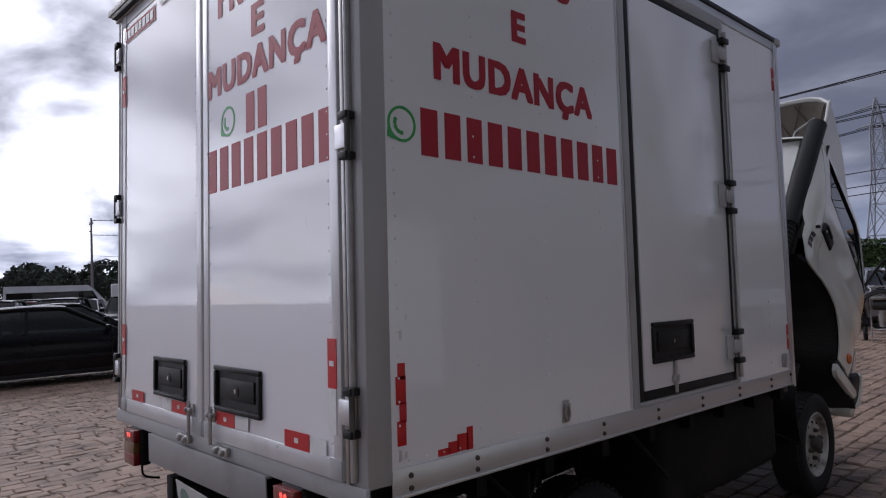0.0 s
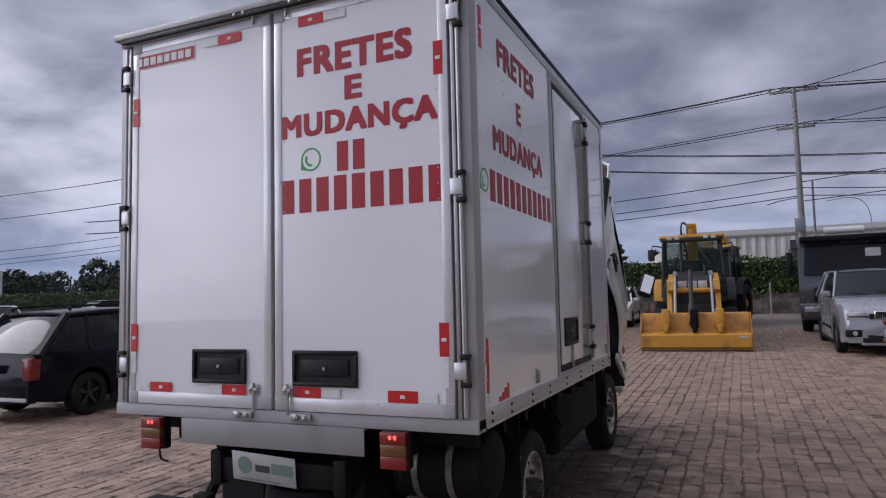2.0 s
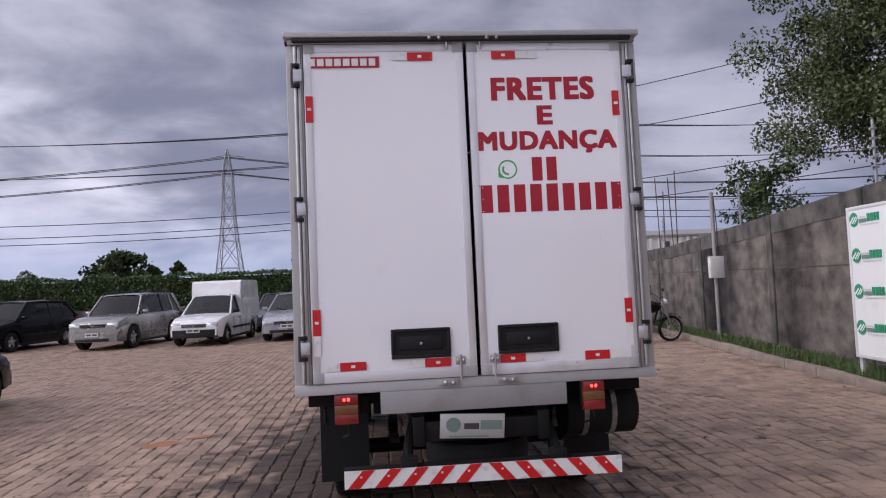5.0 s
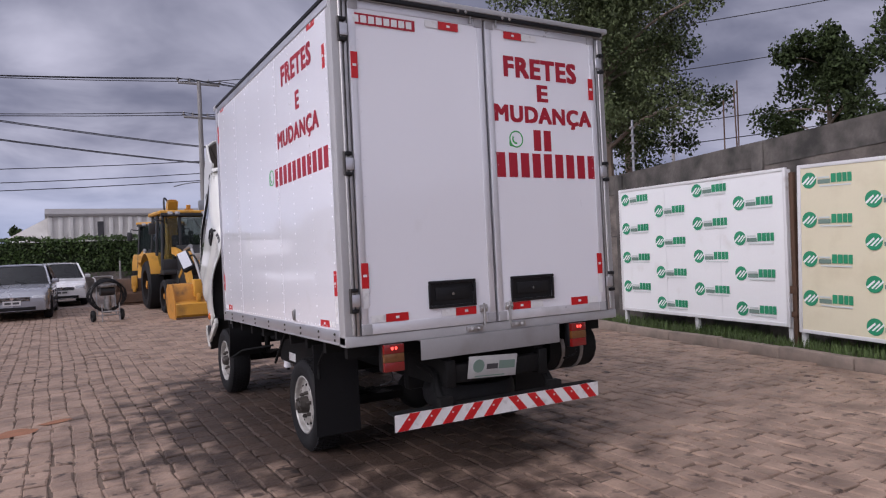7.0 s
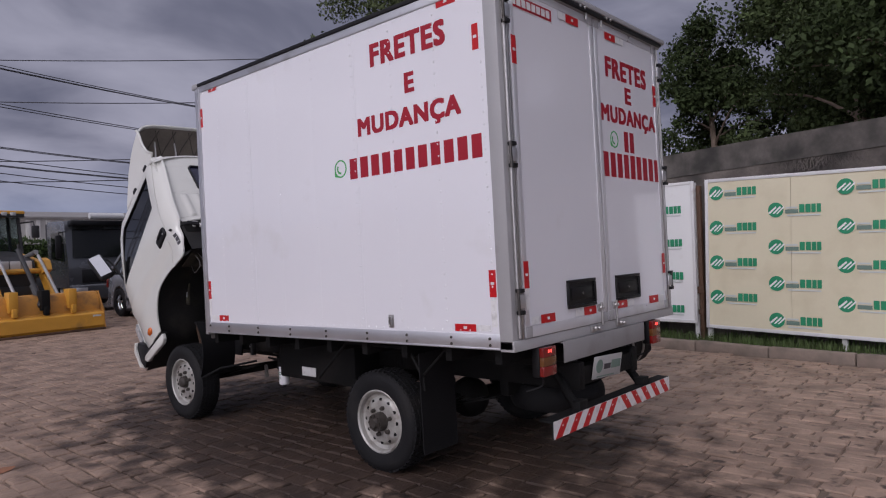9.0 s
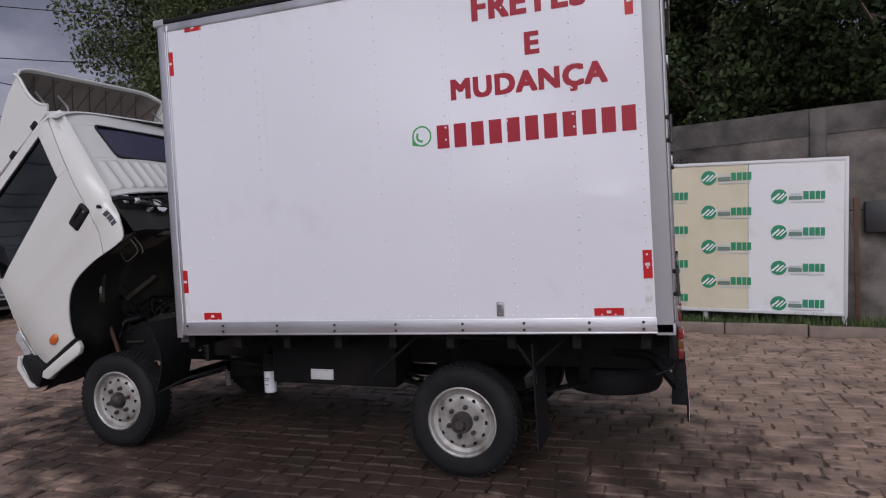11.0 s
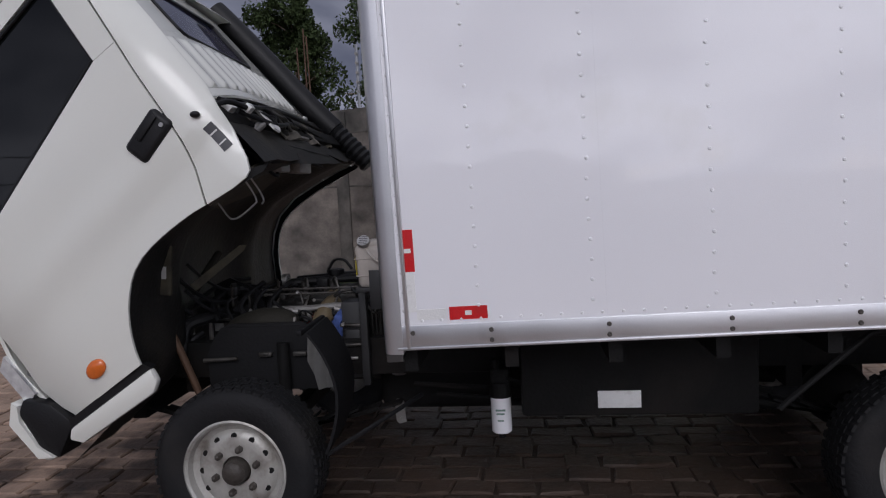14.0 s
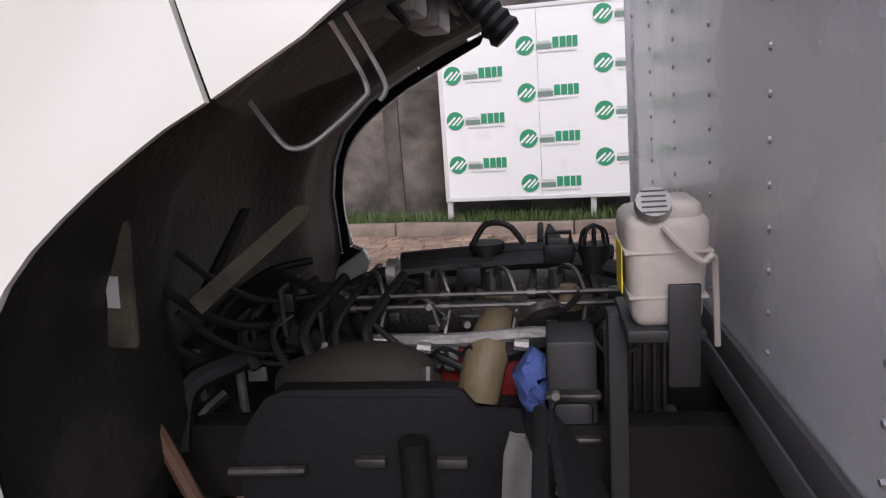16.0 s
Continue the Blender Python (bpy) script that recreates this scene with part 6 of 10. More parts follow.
def deflector(x, t, off=0.0):
    rise = 0.51 * (1 - (1 - t) ** 1.7)
    fall = 1 - 0.30 * (abs(x) / 0.88) ** 10
    return cab_at(x, 2.46 - 0.74 * t - off * 0.3, 5.04 + rise * fall - off)


sheet(bm, [(-0.875, 0.0), (0.875, 0.0), (0.875, 1.0), (-0.875, 1.0)], deflector, 0.06, 1, -CAB_UP * 0.012)
for s in (-1, 1):
    pts = [(2.46, 5.00), (2.30, 5.12)] + [(2.46 - 0.74 * t, 5.02 + 0.37 * (1 - (1 - t) ** 1.7)) for t in (0.4, 0.6, 0.8, 1.0)] + [(1.71, 5.36), (1.735, 5.33), (1.735, 5.16), (1.70, 5.07), (1.655, 5.00), (1.70, 4.97)]
    prism(bm, [cab_at(s * 0.872, u, v) for u, v in pts], (s * 0.016, 0, 0))
    tube(bm, smooth_line([cab_at(s * 0.88, u, v) for u, v in ((1.72, 5.43), (1.71, 5.37), (1.735, 5.22), (1.715, 5.09), (1.66, 5.01))], 4), 0.014, 8)
tube(bm, [deflector(-0.87 + k * 1.74 / 24, 1.0) for k in range(25)], 0.014, 8)
defl = part("wind_deflector", bm, M_CAB, truck, "white hollow roof wind deflector", sharp=50)
bm = bmesh.new()
sheet(bm, [(-0.86, 0.25), (0.86, 0.25), (0.86, 0.97), (-0.86, 0.97)], lambda x, t: deflector(x * 0.985, t, 0.020), 0.08)
M_FIBRE = mat("raw_glass_fibre", (0.17, 0.145, 0.12), 0.8, var=0.35, scale=6, fine=60, bump=0.4)
inner = part("deflector_lining", bm, M_FIBRE, defl, "raw fibre lining")
bm = bmesh.new()
for k in range(9):
    a = -0.8 + k * 0.2
    tube(bm, [deflector(max(-0.84, min(0.84, a + 0.35 * (t - 0.3))), t, 0.026) for t in (0.3, 0.5, 0.7, 0.94)], 0.005, 5)
    tube(bm, [deflector(max(-0.84, min(0.84, a - 0.35 * (t - 0.3))), t, 0.026) for t in (0.3, 0.5, 0.7, 0.94)], 0.005, 5)
part("lining_ribs", bm, mat("fibre_ribs", (0.08, 0.07, 0.06), 0.8, var=0.2), defl)
for x in (-0.78, -0.55, 0.62):
    bm = bmesh.new()
    tube(bm, [cab_at(x, 1.80, 5.03), cab_at(x + 0.03, 1.76, 5.16), cab_at(x + 0.12, 1.82, 5.38)], 0.009, 6)
    part("deflector_stay", bm, M_STEEL, defl)
for u in (1.86, 2.18):
    bm = bmesh.new()
    bx(bm, -0.02, 0.02, -0.035, 0.035, -0.02, 0.025, 0.006, m=Matrix.Translation(cab_at(-0.885, u, 4.985)) @ pose(0, 0, 0, -42))
    part("deflector_foot", bm, M_BLACK, defl)

# door mirrors swung with the cab
for s, c, lean in ((-1, (-1.10, 5.38, 1.455), -24), (1, (1.17, 5.43, 1.54), 22)):
    mm = Matrix.Translation(c) @ pose(0, 0, 0, -42, lean, s * 12)
    bm = bmesh.new()
    bx(bm, -0.080, 0.080, -0.045, 0.030, -0.165, 0.165, 0.035, 3, m=mm)
    mirror = part("door_mirror", bm, M_BLACK, truck, "black door mirror with silver glass")
    part("mirror_glass", bx(bmesh.new(), -0.058, 0.058, -0.050, -0.046, -0.140, 0.140, 0.001, 1, m=mm), M_CHROME, mirror)
    part("mirror_arm", tube(bmesh.new(), smooth_line([mm @ Vector((-s * 0.05, 0.03, 0.08)), mm @ Vector((-s * 0.12, 0.03, 0.06)), cab_at(s * 0.93, 2.98, 4.42)]), 0.012, 7), M_BLACK, mirror)

# ---------------------------------------------------------------- engine bay
eng = part("engine_block", bx(bx(bmesh.new(), -0.20, 0.26, 3.50, 4.28, 0.50, 0.86, 0.03), -0.14, 0.22, 3.54, 4.20, 0.86, 0.955, 0.025, 3), M_IRON, truck, "oily engine block")
bm = bmesh.new()
bx(bm, -0.21, -0.195, 3.62, 4.05, 0.74, 0.86, 0.004)
part("red_engine_side", bm, M_REDENG, eng, "red painted engine side")
for z, x in ((0.985, -0.19), (0.962, -0.205)):
    bm = bmesh.new()
    tube(bm, [(x, 3.50, z), (x, 4.16, z)], 0.006, 8)
    for y in (3.52, 3.72, 3.92, 4.14):
        cy(bm, (x, y - 0.010, z), (x, y + 0.010, z), 0.010, n=8)
    part("fuel_rail", bm, M_DULL, eng, "grimy steel fuel rail")
for k in range(4):
    y = 3.60 + k * 0.155
    bm = bmesh.new()
    tube(bm, smooth_line([(-0.19, y, 0.985), (-0.16, y + 0.02, 1.03), (-0.10, y + 0.05, 1.02), (-0.07, y + 0.06, 0.97)]), 0.006, 6)
    cy(bm, (-0.07, y + 0.06, 0.93), (-0.07, y + 0.06, 1.01), 0.020, n=10)
    tube(bm, smooth_line([(-0.20, y, 0.95), (-0.235, y + 0.01, 0.90), (-0.235, y + 0.01, 0.84)]), 0.006, 6)
    part("injector_line", bm, M_DULL, eng)
for pts, r in (([(0.02, 3.48, 0.97), (0.06, 3.65, 1.0), (0.05, 3.9, 0.995), (0.0, 4.12, 0.985), (-0.08, 4.26, 0.93)], 0.024),
               ([(-0.20, 4.30, 0.90), (-0.22, 4.15, 0.86), (-0.30, 4.02, 0.84)], 0.04),
               ([(0.20, 3.5, 0.98), (0.18, 3.75, 1.0), (0.20, 4.1, 0.98)], 0.025),
               ([(-0.22, 3.42, 0.92), (-0.22, 3.60, 0.90), (-0.22, 3.78, 0.86)], 0.030),
               ([(-0.18, 4.30, 1.00), (-0.12, 4.20, 0.98), (-0.14, 4.10, 0.93)], 0.022),
               ([(0.05, 3.74, 1.05), (0.05, 3.78, 1.10), (0.06, 3.84, 1.10), (0.06, 3.88, 1.04)], 0.008),
               ([(-0.24, 3.95, 0.86), (-0.26, 3.85, 0.80), (-0.28, 3.95, 0.74), (-0.25, 4.1, 0.78)], 0.010),
               ([(-0.24, 4.10, 0.95), (-0.28, 4.0, 0.88), (-0.27, 3.9, 0.83)], 0.008)):
    bm = bmesh.new()
    tube(bm, smooth_line(pts), r, 10)
    part("engine_hose", bm, M_BLACK, eng, "black engine hose")
bm = bmesh.new()
cy(bm, (0.08, 3.84, 0.98), (0.08, 3.84, 1.03), 0.040, n=16)
cy(bm, (0.08, 3.84, 1.03), (0.08, 3.84, 1.05), 0.048, n=12)
part("oil_cap", bm, M_BLACK, eng, "black oil filler cap")
bm = lathe(bmesh.new(), [(0.020, -0.012), (0.036, -0.012), (0.036, 0.012), (0.020, 0.012)], 20, Matrix.Translation((-0.10, 4.06, 1.02)) @ pose(0, 0, 0, 0, 0, 90))
part("lifting_eye", bm, M_ALUC, eng, "metal lifting eye")
# air elbow, cover, cloth and the boxes beside the rail
bm = bmesh.new()
tube(bm, smooth_line([(-0.10, 3.80, 0.90), (-0.17, 3.81, 0.88), (-0.24, 3.83, 0.84), (-0.27, 3.85, 0.76)]), [0.050] * 5 + [0.052] * 5 + [0.05] * 6, 14)
cy(bm, (-0.085, 3.795, 0.905), (-0.105, 3.80, 0.897), 0.068, n=14)
part("intake_elbow", bm, M_TAN, truck, "tan cast intake elbow")
bm = bmesh.new()
tube(bm, smooth_line([(-0.30, 3.92, 0.80), (-0.30, 4.02, 0.84), (-0.30, 4.14, 0.84), (-0.28, 4.28, 0.80)]), [0.03, 0.045, 0.06, 0.068, 0.072, 0.075, 0.075, 0.075, 0.075, 0.075, 0.072, 0.07, 0.068, 0.065, 0.06, 0.05], 14)
part("air_hose", bm, M_OLIVE, truck, "dusty wide air hose")
bm = bmesh.new()
cy(bm, (-0.34, 3.935, 0.835), (-0.325, 3.935, 0.87), 0.014, n=10)
bx(bm, -0.36, -0.32, 3.90, 3.94, 0.79, 0.83, 0.004)
part("pipe_bracket", bm, M_DULL, truck, "metal pipe bracket")
pipe_p = part("coolant_pipe", tube(bmesh.new(), smooth_line([(-0.19, 4.44, 0.70), (-0.20, 4.43, 0.84), (-0.20, 4.38, 0.855), (-0.20, 4.30, 0.855)]), 0.012, 8), M_ALUC, truck)
part("pipe_tab", bx(bmesh.new(), -0.212, -0.204, 4.36, 4.41, 0.79, 0.84, 0.002), M_ALUC, pipe_p)
bm = bmesh.new()
ball(bm, (-0.31, 3.715, 0.80), 0.052, 16, (0.8, 0.8, 1.5))
for v in bm.verts:
    v.co += Vector((0.010, 0.012, 0.006)) * math.sin(v.co.z * 90 + v.co.y * 120) + Vector((0.008, 0, 0)) * math.sin(v.co.y * 200)
part("blue_rag", bm, M_BLUE, truck, "crumpled blue cloth wrap", sharp=100)
bm = bmesh.new()
bx(bm, -0.40, -0.27, 3.575, 3.675, 0.56, 0.93, 0.008)
bx(bm, -0.405, -0.395, 3.585, 3.665, 0.66, 0.80, 0.012)
box_b = part("bracket_box", bm, M_MACHB, truck, "black bracket beside the engine")
for z in (0.72, 0.815):
    part("bracket_step", bx(bmesh.new(), -0.43, -0.40, 3.57, 3.68, z, z + 0.015, 0.006), M_DULL, box_b)
bm = bmesh.new()
for z in (0.62, 0.725, 0.83):
    cy(bm, (-0.44, 3.66, z), (-0.425, 3.66, z), 0.009, n=6)
bx(bm, -0.425, -0.405, 3.60, 3.67, 0.655, 0.668, 0.004)
part("bracket_bolt", bm, M_STEEL, truck)
bm = bmesh.new()
bx(bm, -0.27, -0.12, 3.42, 3.565, 0.69, 0.92, 0.02, 3)
cy(bm, (-0.20, 3.45, 0.90), (-0.20, 3.45, 0.945), 0.022, n=12)
fins = part("finned_housing", bm, M_DULL, truck, "finned aluminium housing")
for k in range(7):
    y = 3.432 + k * 0.0205
    part("fin", bx(bmesh.new(), -0.292, -0.265, y - 0.004, y + 0.004, 0.70, 0.91, 0.002, 1), M_DULL, fins)
bm = bmesh.new()
cy(bm, (-0.26, 3.37, 0.62), (-0.14, 3.40, 0.66), 0.075, n=16)
cy(bm, (-0.40, 3.42, 0.70), (-0.30, 3.36, 0.69), 0.022, n=12)
bx(bm, -0.32, -0.20, 3.36, 3.44, 0.56, 0.74, 0.02)
part("gearbox_cover", bm, M_ALUC, truck, "grey gearbox casting")
bm = bmesh.new()
bx(bm, 0.03, 0.12, 3.62, 3.70, 1.00, 1.055, 0.008)
tube(bm, [(0.04, 3.63, 1.05), (0.04, 3.63, 1.085), (0.04, 3.69, 1.085), (0.04, 3.69, 1.05)], 0.006, 6)
part("relay_box", bm, M_BLACK, truck, "small black box with handle")
bm = bmesh.new()
cy(bm, (0.05, 3.555, 0.98), (0.05, 3.555, 1.055), 0.040, n=16)
cage = part("breather_cage", bm, M_BLACK, truck, "black breather cage")
for k in range(8):
    t = k * math.tau / 8
    part("cage_bar", tube(bmesh.new(), smooth_line([(0.05 + 0.036 * math.cos(t), 3.555 + 0.036 * math.sin(t), 1.055), (0.05 + 0.028 * math.cos(t), 3.555 + 0.028 * math.sin(t), 1.09), (0.05, 3.555, 1.105)], 3), 0.004, 5), M_BLACK, cage)
# inner guard plate with its damper tube
bm = bmesh.new()
sheet(bm, [(3.74, 0.55), (4.30, 0.55), (4.31, 0.72), (4.275, 0.80), (4.235, 0.850), (4.19, 0.866), (3.84, 0.868), (3.815, 0.862), (3.785, 0.828), (3.70, 0.822), (3.69, 0.77), (3.74, 0.74)], lambda y, z: (-0.445 - 0.06 * (0.86 - z) + 0.4 * max(0.0, z - 0.845), y, z), 0.06, 1, (0.015, 0, 0))
bx(bm, -0.44, -0.37, 3.83, 4.22, 0.848, 0.858, 0.004)
part("inner_guard", bm, M_FLAP, truck, "black inner guard plate")
bm = bmesh.new()
cy(bm, (-0.50, 3.955, 0.40), (-0.485, 3.96, 0.768), 0.030, n=14)
part("damper", bm, M_CHASSIS, truck)
for y in (3.84, 4.01):
    part("guard_clip", bx(bmesh.new(), -0.478, -0.455, y - 0.032, y + 0.032, 0.712, 0.732, 0.003), M_DULL, truck)
bm = bmesh.new()
tube(bm, [(-0.475, 4.32, 0.70), (-0.475, 4.15, 0.705)], 0.010, 8)
part("guard_tube", bm, M_DULL, truck)
bm = bmesh.new()
sheet(bm, [(-0.35, 0.0), (0.55, -0.05), (1, 0.42), (0.86, 0.86), (0.72, 1), (0.44, 0.96), (0.10, 0.66), (-0.20, 0.30)], lambda a, b: (-0.67 - 0.03 * b + 0.008 * math.sin(9 * a + 5 * b), 3.645 + 0.085 * a, 0.62 + 0.29 * b), 0.12, 1, (0.012, 0, 0))
part("grey_guard", bm, mat("grey_plastic", (0.16, 0.157, 0.15), 0.55, var=0.2, scale=8, dirt=(0.08, 0.07, 0.06)), truck, "worn grey plastic guard")
# header tank with its cap, label and bracket
bm = bmesh.new()
bx(bm, -0.605, -0.445, 3.412, 3.548, 1.030, 1.222, 0.024, 3)
bx(bm, -0.598, -0.49, 3.425, 3.50, 1.20, 1.242, 0.016, 3)
for z in (1.085, 1.16):
    bx(bm, -0.608, -0.442, 3.409, 3.551, z - 0.003, z + 0.003, 0.002)
for v in bm.verts:
    v.co.y = 3.48 + (v.co.y - 3.48) * (0.82 + 0.18 * min(1.0, max(0.0, (v.co.z - 1.03) / 0.15)))
tank_p = part("coolant_tank", bm, M_TANK, truck, "cloudy plastic coolant tank")
bm = bmesh.new()
cm = Matrix.Translation((-0.588, 3.503, 1.228)) @ pose(0, 0, 0, 0, -48, 0)
cy(bm, cm @ Vector((0, 0, -0.012)), cm @ Vector((0, 0, 0.020)), 0.024, 0.024, 20)
cy(bm, cm @ Vector((0, 0, 0.010)), cm @ Vector((0, 0, 0.024)), 0.030, 0.028, 24)
cap_p = part("cap", bm, M_STEEL, tank_p, "grey screw cap")
bm = bmesh.new()
for k in range(5):
    bx(bm, -0.022 + k * 0.010, -0.0195 + k * 0.010, -0.019, 0.019, 0.024, 0.0252, m=cm)
part("cap_print", bm, M_INK, cap_p)
bm = bmesh.new()
tube(bm, smooth_line([(-0.615, 3.49, 1.205), (-0.630, 3.465, 1.175), (-0.632, 3.435, 1.150), (-0.630, 3.418, 1.158), (-0.612, 3.410, 1.12), (-0.60, 3.402, 1.0)]), 0.0055, 7)
part("overflow_hose", bm, M_TANK, tank_p)
bm = bmesh.new()
bx(bm, -0.575, -0.500, 3.549, 3.551, 1.085, 1.165)
part("label", bm, M_YELLOWL, tank_p, "yellow label")
bm = bmesh.new()
bx(bm, -0.624, -0.614, 3.425, 3.475, 0.93, 1.105, 0.003)
bx(bm, -0.62, -0.42, 3.415, 3.54, 1.006, 1.028, 0.004)
bx(bm, -0.50, -0.455, 3.525, 3.560, 0.55, 1.02, 0.004)
part("tank_bracket", bm, M_MACHB, truck, "black tank bracket")
for pts, r in (([(-0.42, 4.46, 0.72), (-0.38, 4.44, 0.85), (-0.30, 4.36, 0.88), (-0.18, 4.30, 0.90)], 0.030),
               ([(-0.35, 4.50, 0.60), (-0.36, 4.45, 0.75), (-0.30, 4.40, 0.80)], 0.018),
               ([(-0.15, 4.42, 0.92), (-0.10, 4.36, 0.97), (-0.02, 4.32, 0.98)], 0.022),
               ([(-0.28, 4.48, 0.88), (-0.20, 4.42, 0.98), (-0.05, 4.36, 1.03), (0.1, 4.30, 1.02)], 0.012)):
    bm = bmesh.new()
    tube(bm, smooth_line(pts), r, 9)
    part("front_hose", bm, M_BLACK, truck)
bm = bmesh.new()
bx(bm, -0.34, 0.34, 4.42, 4.50, 0.50, 0.93, 0.02)
part("radiator", bm, M_IRON, truck)
bm = bmesh.new()
bx(bm, -0.50, 0.5, 4.62, 4.72, 0.42, 0.55, 0.02)
bx(bm, -0.80, -0.35, 4.28, 4.36, 0.36, 0.42, 0.02)
part("front_cross_beam", bm, M_CHASSIS, truck)


# ---------------------------------------------------------------- small fittings crowding the engine bay
def crowd_engine():
    rng = random.Random(29)
    for k in range(16):
        y = 3.50 + k * 0.05
        part("cover_bolt", cy(bmesh.new(), (-0.12 + 0.02 * (k % 3), y, 0.95), (-0.12 + 0.02 * (k % 3), y, 0.972), 0.010, n=6), M_DULL, eng)
    for k in range(5):
        y = 3.56 + k * 0.15
        part("cover_rib", bx(bmesh.new(), -0.13, 0.20, y, y + 0.018, 0.955, 0.975, 0.004), M_IRON, eng)
    part("intake_rail", tube(bmesh.new(), smooth_line([(-0.225, 3.55, 0.885), (-0.23, 3.72, 0.90), (-0.235, 3.90, 0.89), (-0.23, 4.10, 0.89)]), 0.017, 10), M_ALUC, eng, "cast aluminium rail")
    for k in range(22):
        y, x, z = rng.uniform(3.50, 4.32), rng.uniform(-0.30, -0.06), rng.uniform(0.84, 0.99)
        a = rng.uniform(0, math.tau)
        ln = rng.uniform(0.08, 0.20)
        p0 = Vector((x, y, z))
        p2 = p0 + Vector((rng.uniform(-0.05, 0.03), math.cos(a) * ln, rng.uniform(-0.06, 0.03)))
        p1 = p0.lerp(p2, 0.5) + Vector((rng.uniform(-0.03, 0.01), 0, rng.uniform(-0.05, 0.05)))
        part("small_hose", tube(bmesh.new(), smooth_line([p0, p1, p2]), rng.choice((0.005, 0.007, 0.011)), 7), rng.choice((M_BLACK, M_BLACK, M_DULL)), eng)
    for k in range(16):
        y, x, z = rng.uniform(3.50, 4.32), rng.uniform(-0.26, 0.05), rng.uniform(0.86, 1.0)
        w = rng.uniform(0.010, 0.026)
        part("fitting", bx(bmesh.new(), x - w, x + w, y - w, y + w * 1.4, z - w, z + w, 0.004), rng.choice((M_IRON, M_BLACK, M_DULL, M_ALUC)), eng)
    for k in range(9):
        y, z = rng.uniform(3.52, 4.3), rng.uniform(0.85, 0.99)
        part("hose_clip", cy(bmesh.new(), (-0.27, y, z), (-0.262, y + 0.004, z), 0.008, n=8), M_STEEL, eng)
    for y0, z0 in ((4.34, 1.06), (4.40, 1.00), (4.36, 0.93), (4.44, 0.90)):
        pts = [(-0.42, y0 + 0.10, z0 + 0.10), (-0.36, y0 + 0.04, z0 + 0.01), (-0.28, y0 - 0.02, z0 - 0.05), (-0.18, y0 - 0.10, z0 - 0.07)]
        part("front_hose", tube(bmesh.new(), smooth_line(pts), rng.choice((0.008, 0.011, 0.015)), 8), M_BLACK, eng)


crowd_engine()
# the crowd of parts sits a little behind and above the block's drawn place
for ob in truck.children:
    d = {"engine_block": (-0.045, 0.008), "intake_elbow": (-0.045, 0.008), "air_hose": (-0.03, 0.0), "blue_rag": (-0.042, 0.025), "bracket_box": (-0.03, 0.02), "bracket_bolt": (-0.03, 0.02),
         "finned_housing": (-0.035, 0.02), "relay_box": (-0.055, 0.0), "breather_cage": (-0.04, -0.005), "damper": (-0.045, 0.012), "coolant_tank": (-0.036, 0.014), "tank_bracket": (-0.028, 0.020),
         "pipe_bracket": (-0.03, 0.0), "coolant_pipe": (-0.03, 0.0)}.get(ob.name.split(".")[0])
    if d:
        ob.location.y += d[0]
        ob.location.z += d[1]
# brackets, studs and a tan cap that catch the light between the hoses
part("tan_cap", cy(cy(bmesh.new(), (-0.16, 3.590, 0.945), (-0.16, 3.590, 0.992), 0.030, 0.026, 16), (-0.16, 3.590, 0.992), (-0.16, 3.590, 1.0), 0.020, n=14), M_TAN, truck, "tan filler cap")
for y, z in ((4.10, 0.885), (4.02, 0.905), (3.92, 0.888), (3.70, 0.892)):
    part("pipe_union", cy(bmesh.new(), (-0.262, y - 0.016, z), (-0.262, y + 0.016, z + 0.004), 0.014, n=8), M_ALUC, truck)
for k in range(5):
    y = 3.99 + 0.075 * k
    part("wiring_loom", tube(bmesh.new(), smooth_line([(-0.10, y, 1.02), (-0.20, y + 0.03, 0.985 + 0.01 * (k % 2)), (-0.27, y + 0.06, 0.93), (-0.30, y + 0.02, 0.86)]), 0.009 if k % 2 else 0.014, 7), M_BLACK, truck)
for y, z, w in ((4.16, 0.93, 0.05), (4.25, 0.98, 0.06), (4.33, 0.92, 0.05)):
    part("shroud_rib", bx(bmesh.new(), -0.26, -0.20, y - 0.006, y + 0.006, z - w, z + w, 0.003, 1), M_IRON, truck)
bm = bmesh.new()
sheet(bm, [(4.10, 0.86), (4.40, 0.84), (4.40, 1.02), (4.30, 1.06), (4.12, 0.99)], lambda y, z: (-0.20 + 0.2 * (y - 4.1), y, z), 0.08, 1, (0.02, 0, 0))
part("fan_shroud", bm, M_BLACK, truck, "black fan shroud")

# ---------------------------------------------------------------- advertising boards in front of the wall


logo_disc = bmesh.new()
cy(logo_disc, (0, 0.002, 0), (0, -0.002, 0), 0.098, n=28)
LOGO_DISC = mesh_of("mark_disc", logo_disc, M_LOGO)
logo_cut = bmesh.new()
for k, (a, w) in enumerate(((-0.045, 0.018), (0.010, 0.022), (0.055, 0.012))):
    prism(logo_cut, [(a - 0.05, -0.0022, -0.035 - 0.01 * k), (a - 0.05 + 0.02, -0.0022, -0.052), (a + 0.055, -0.0022, 0.030), (a + 0.045, -0.0022, 0.050)], (0, -0.001, 0))
LOGO_CUT = mesh_of("mark_cut", logo_cut, M_BOARD)


def bar_mesh(name, x0, x1, z0, z1, material):
    b = bmesh.new()
    bx(b, x0, x1, -0.002, 0.0005, z0, z1)
    return mesh_of(name, b, material)


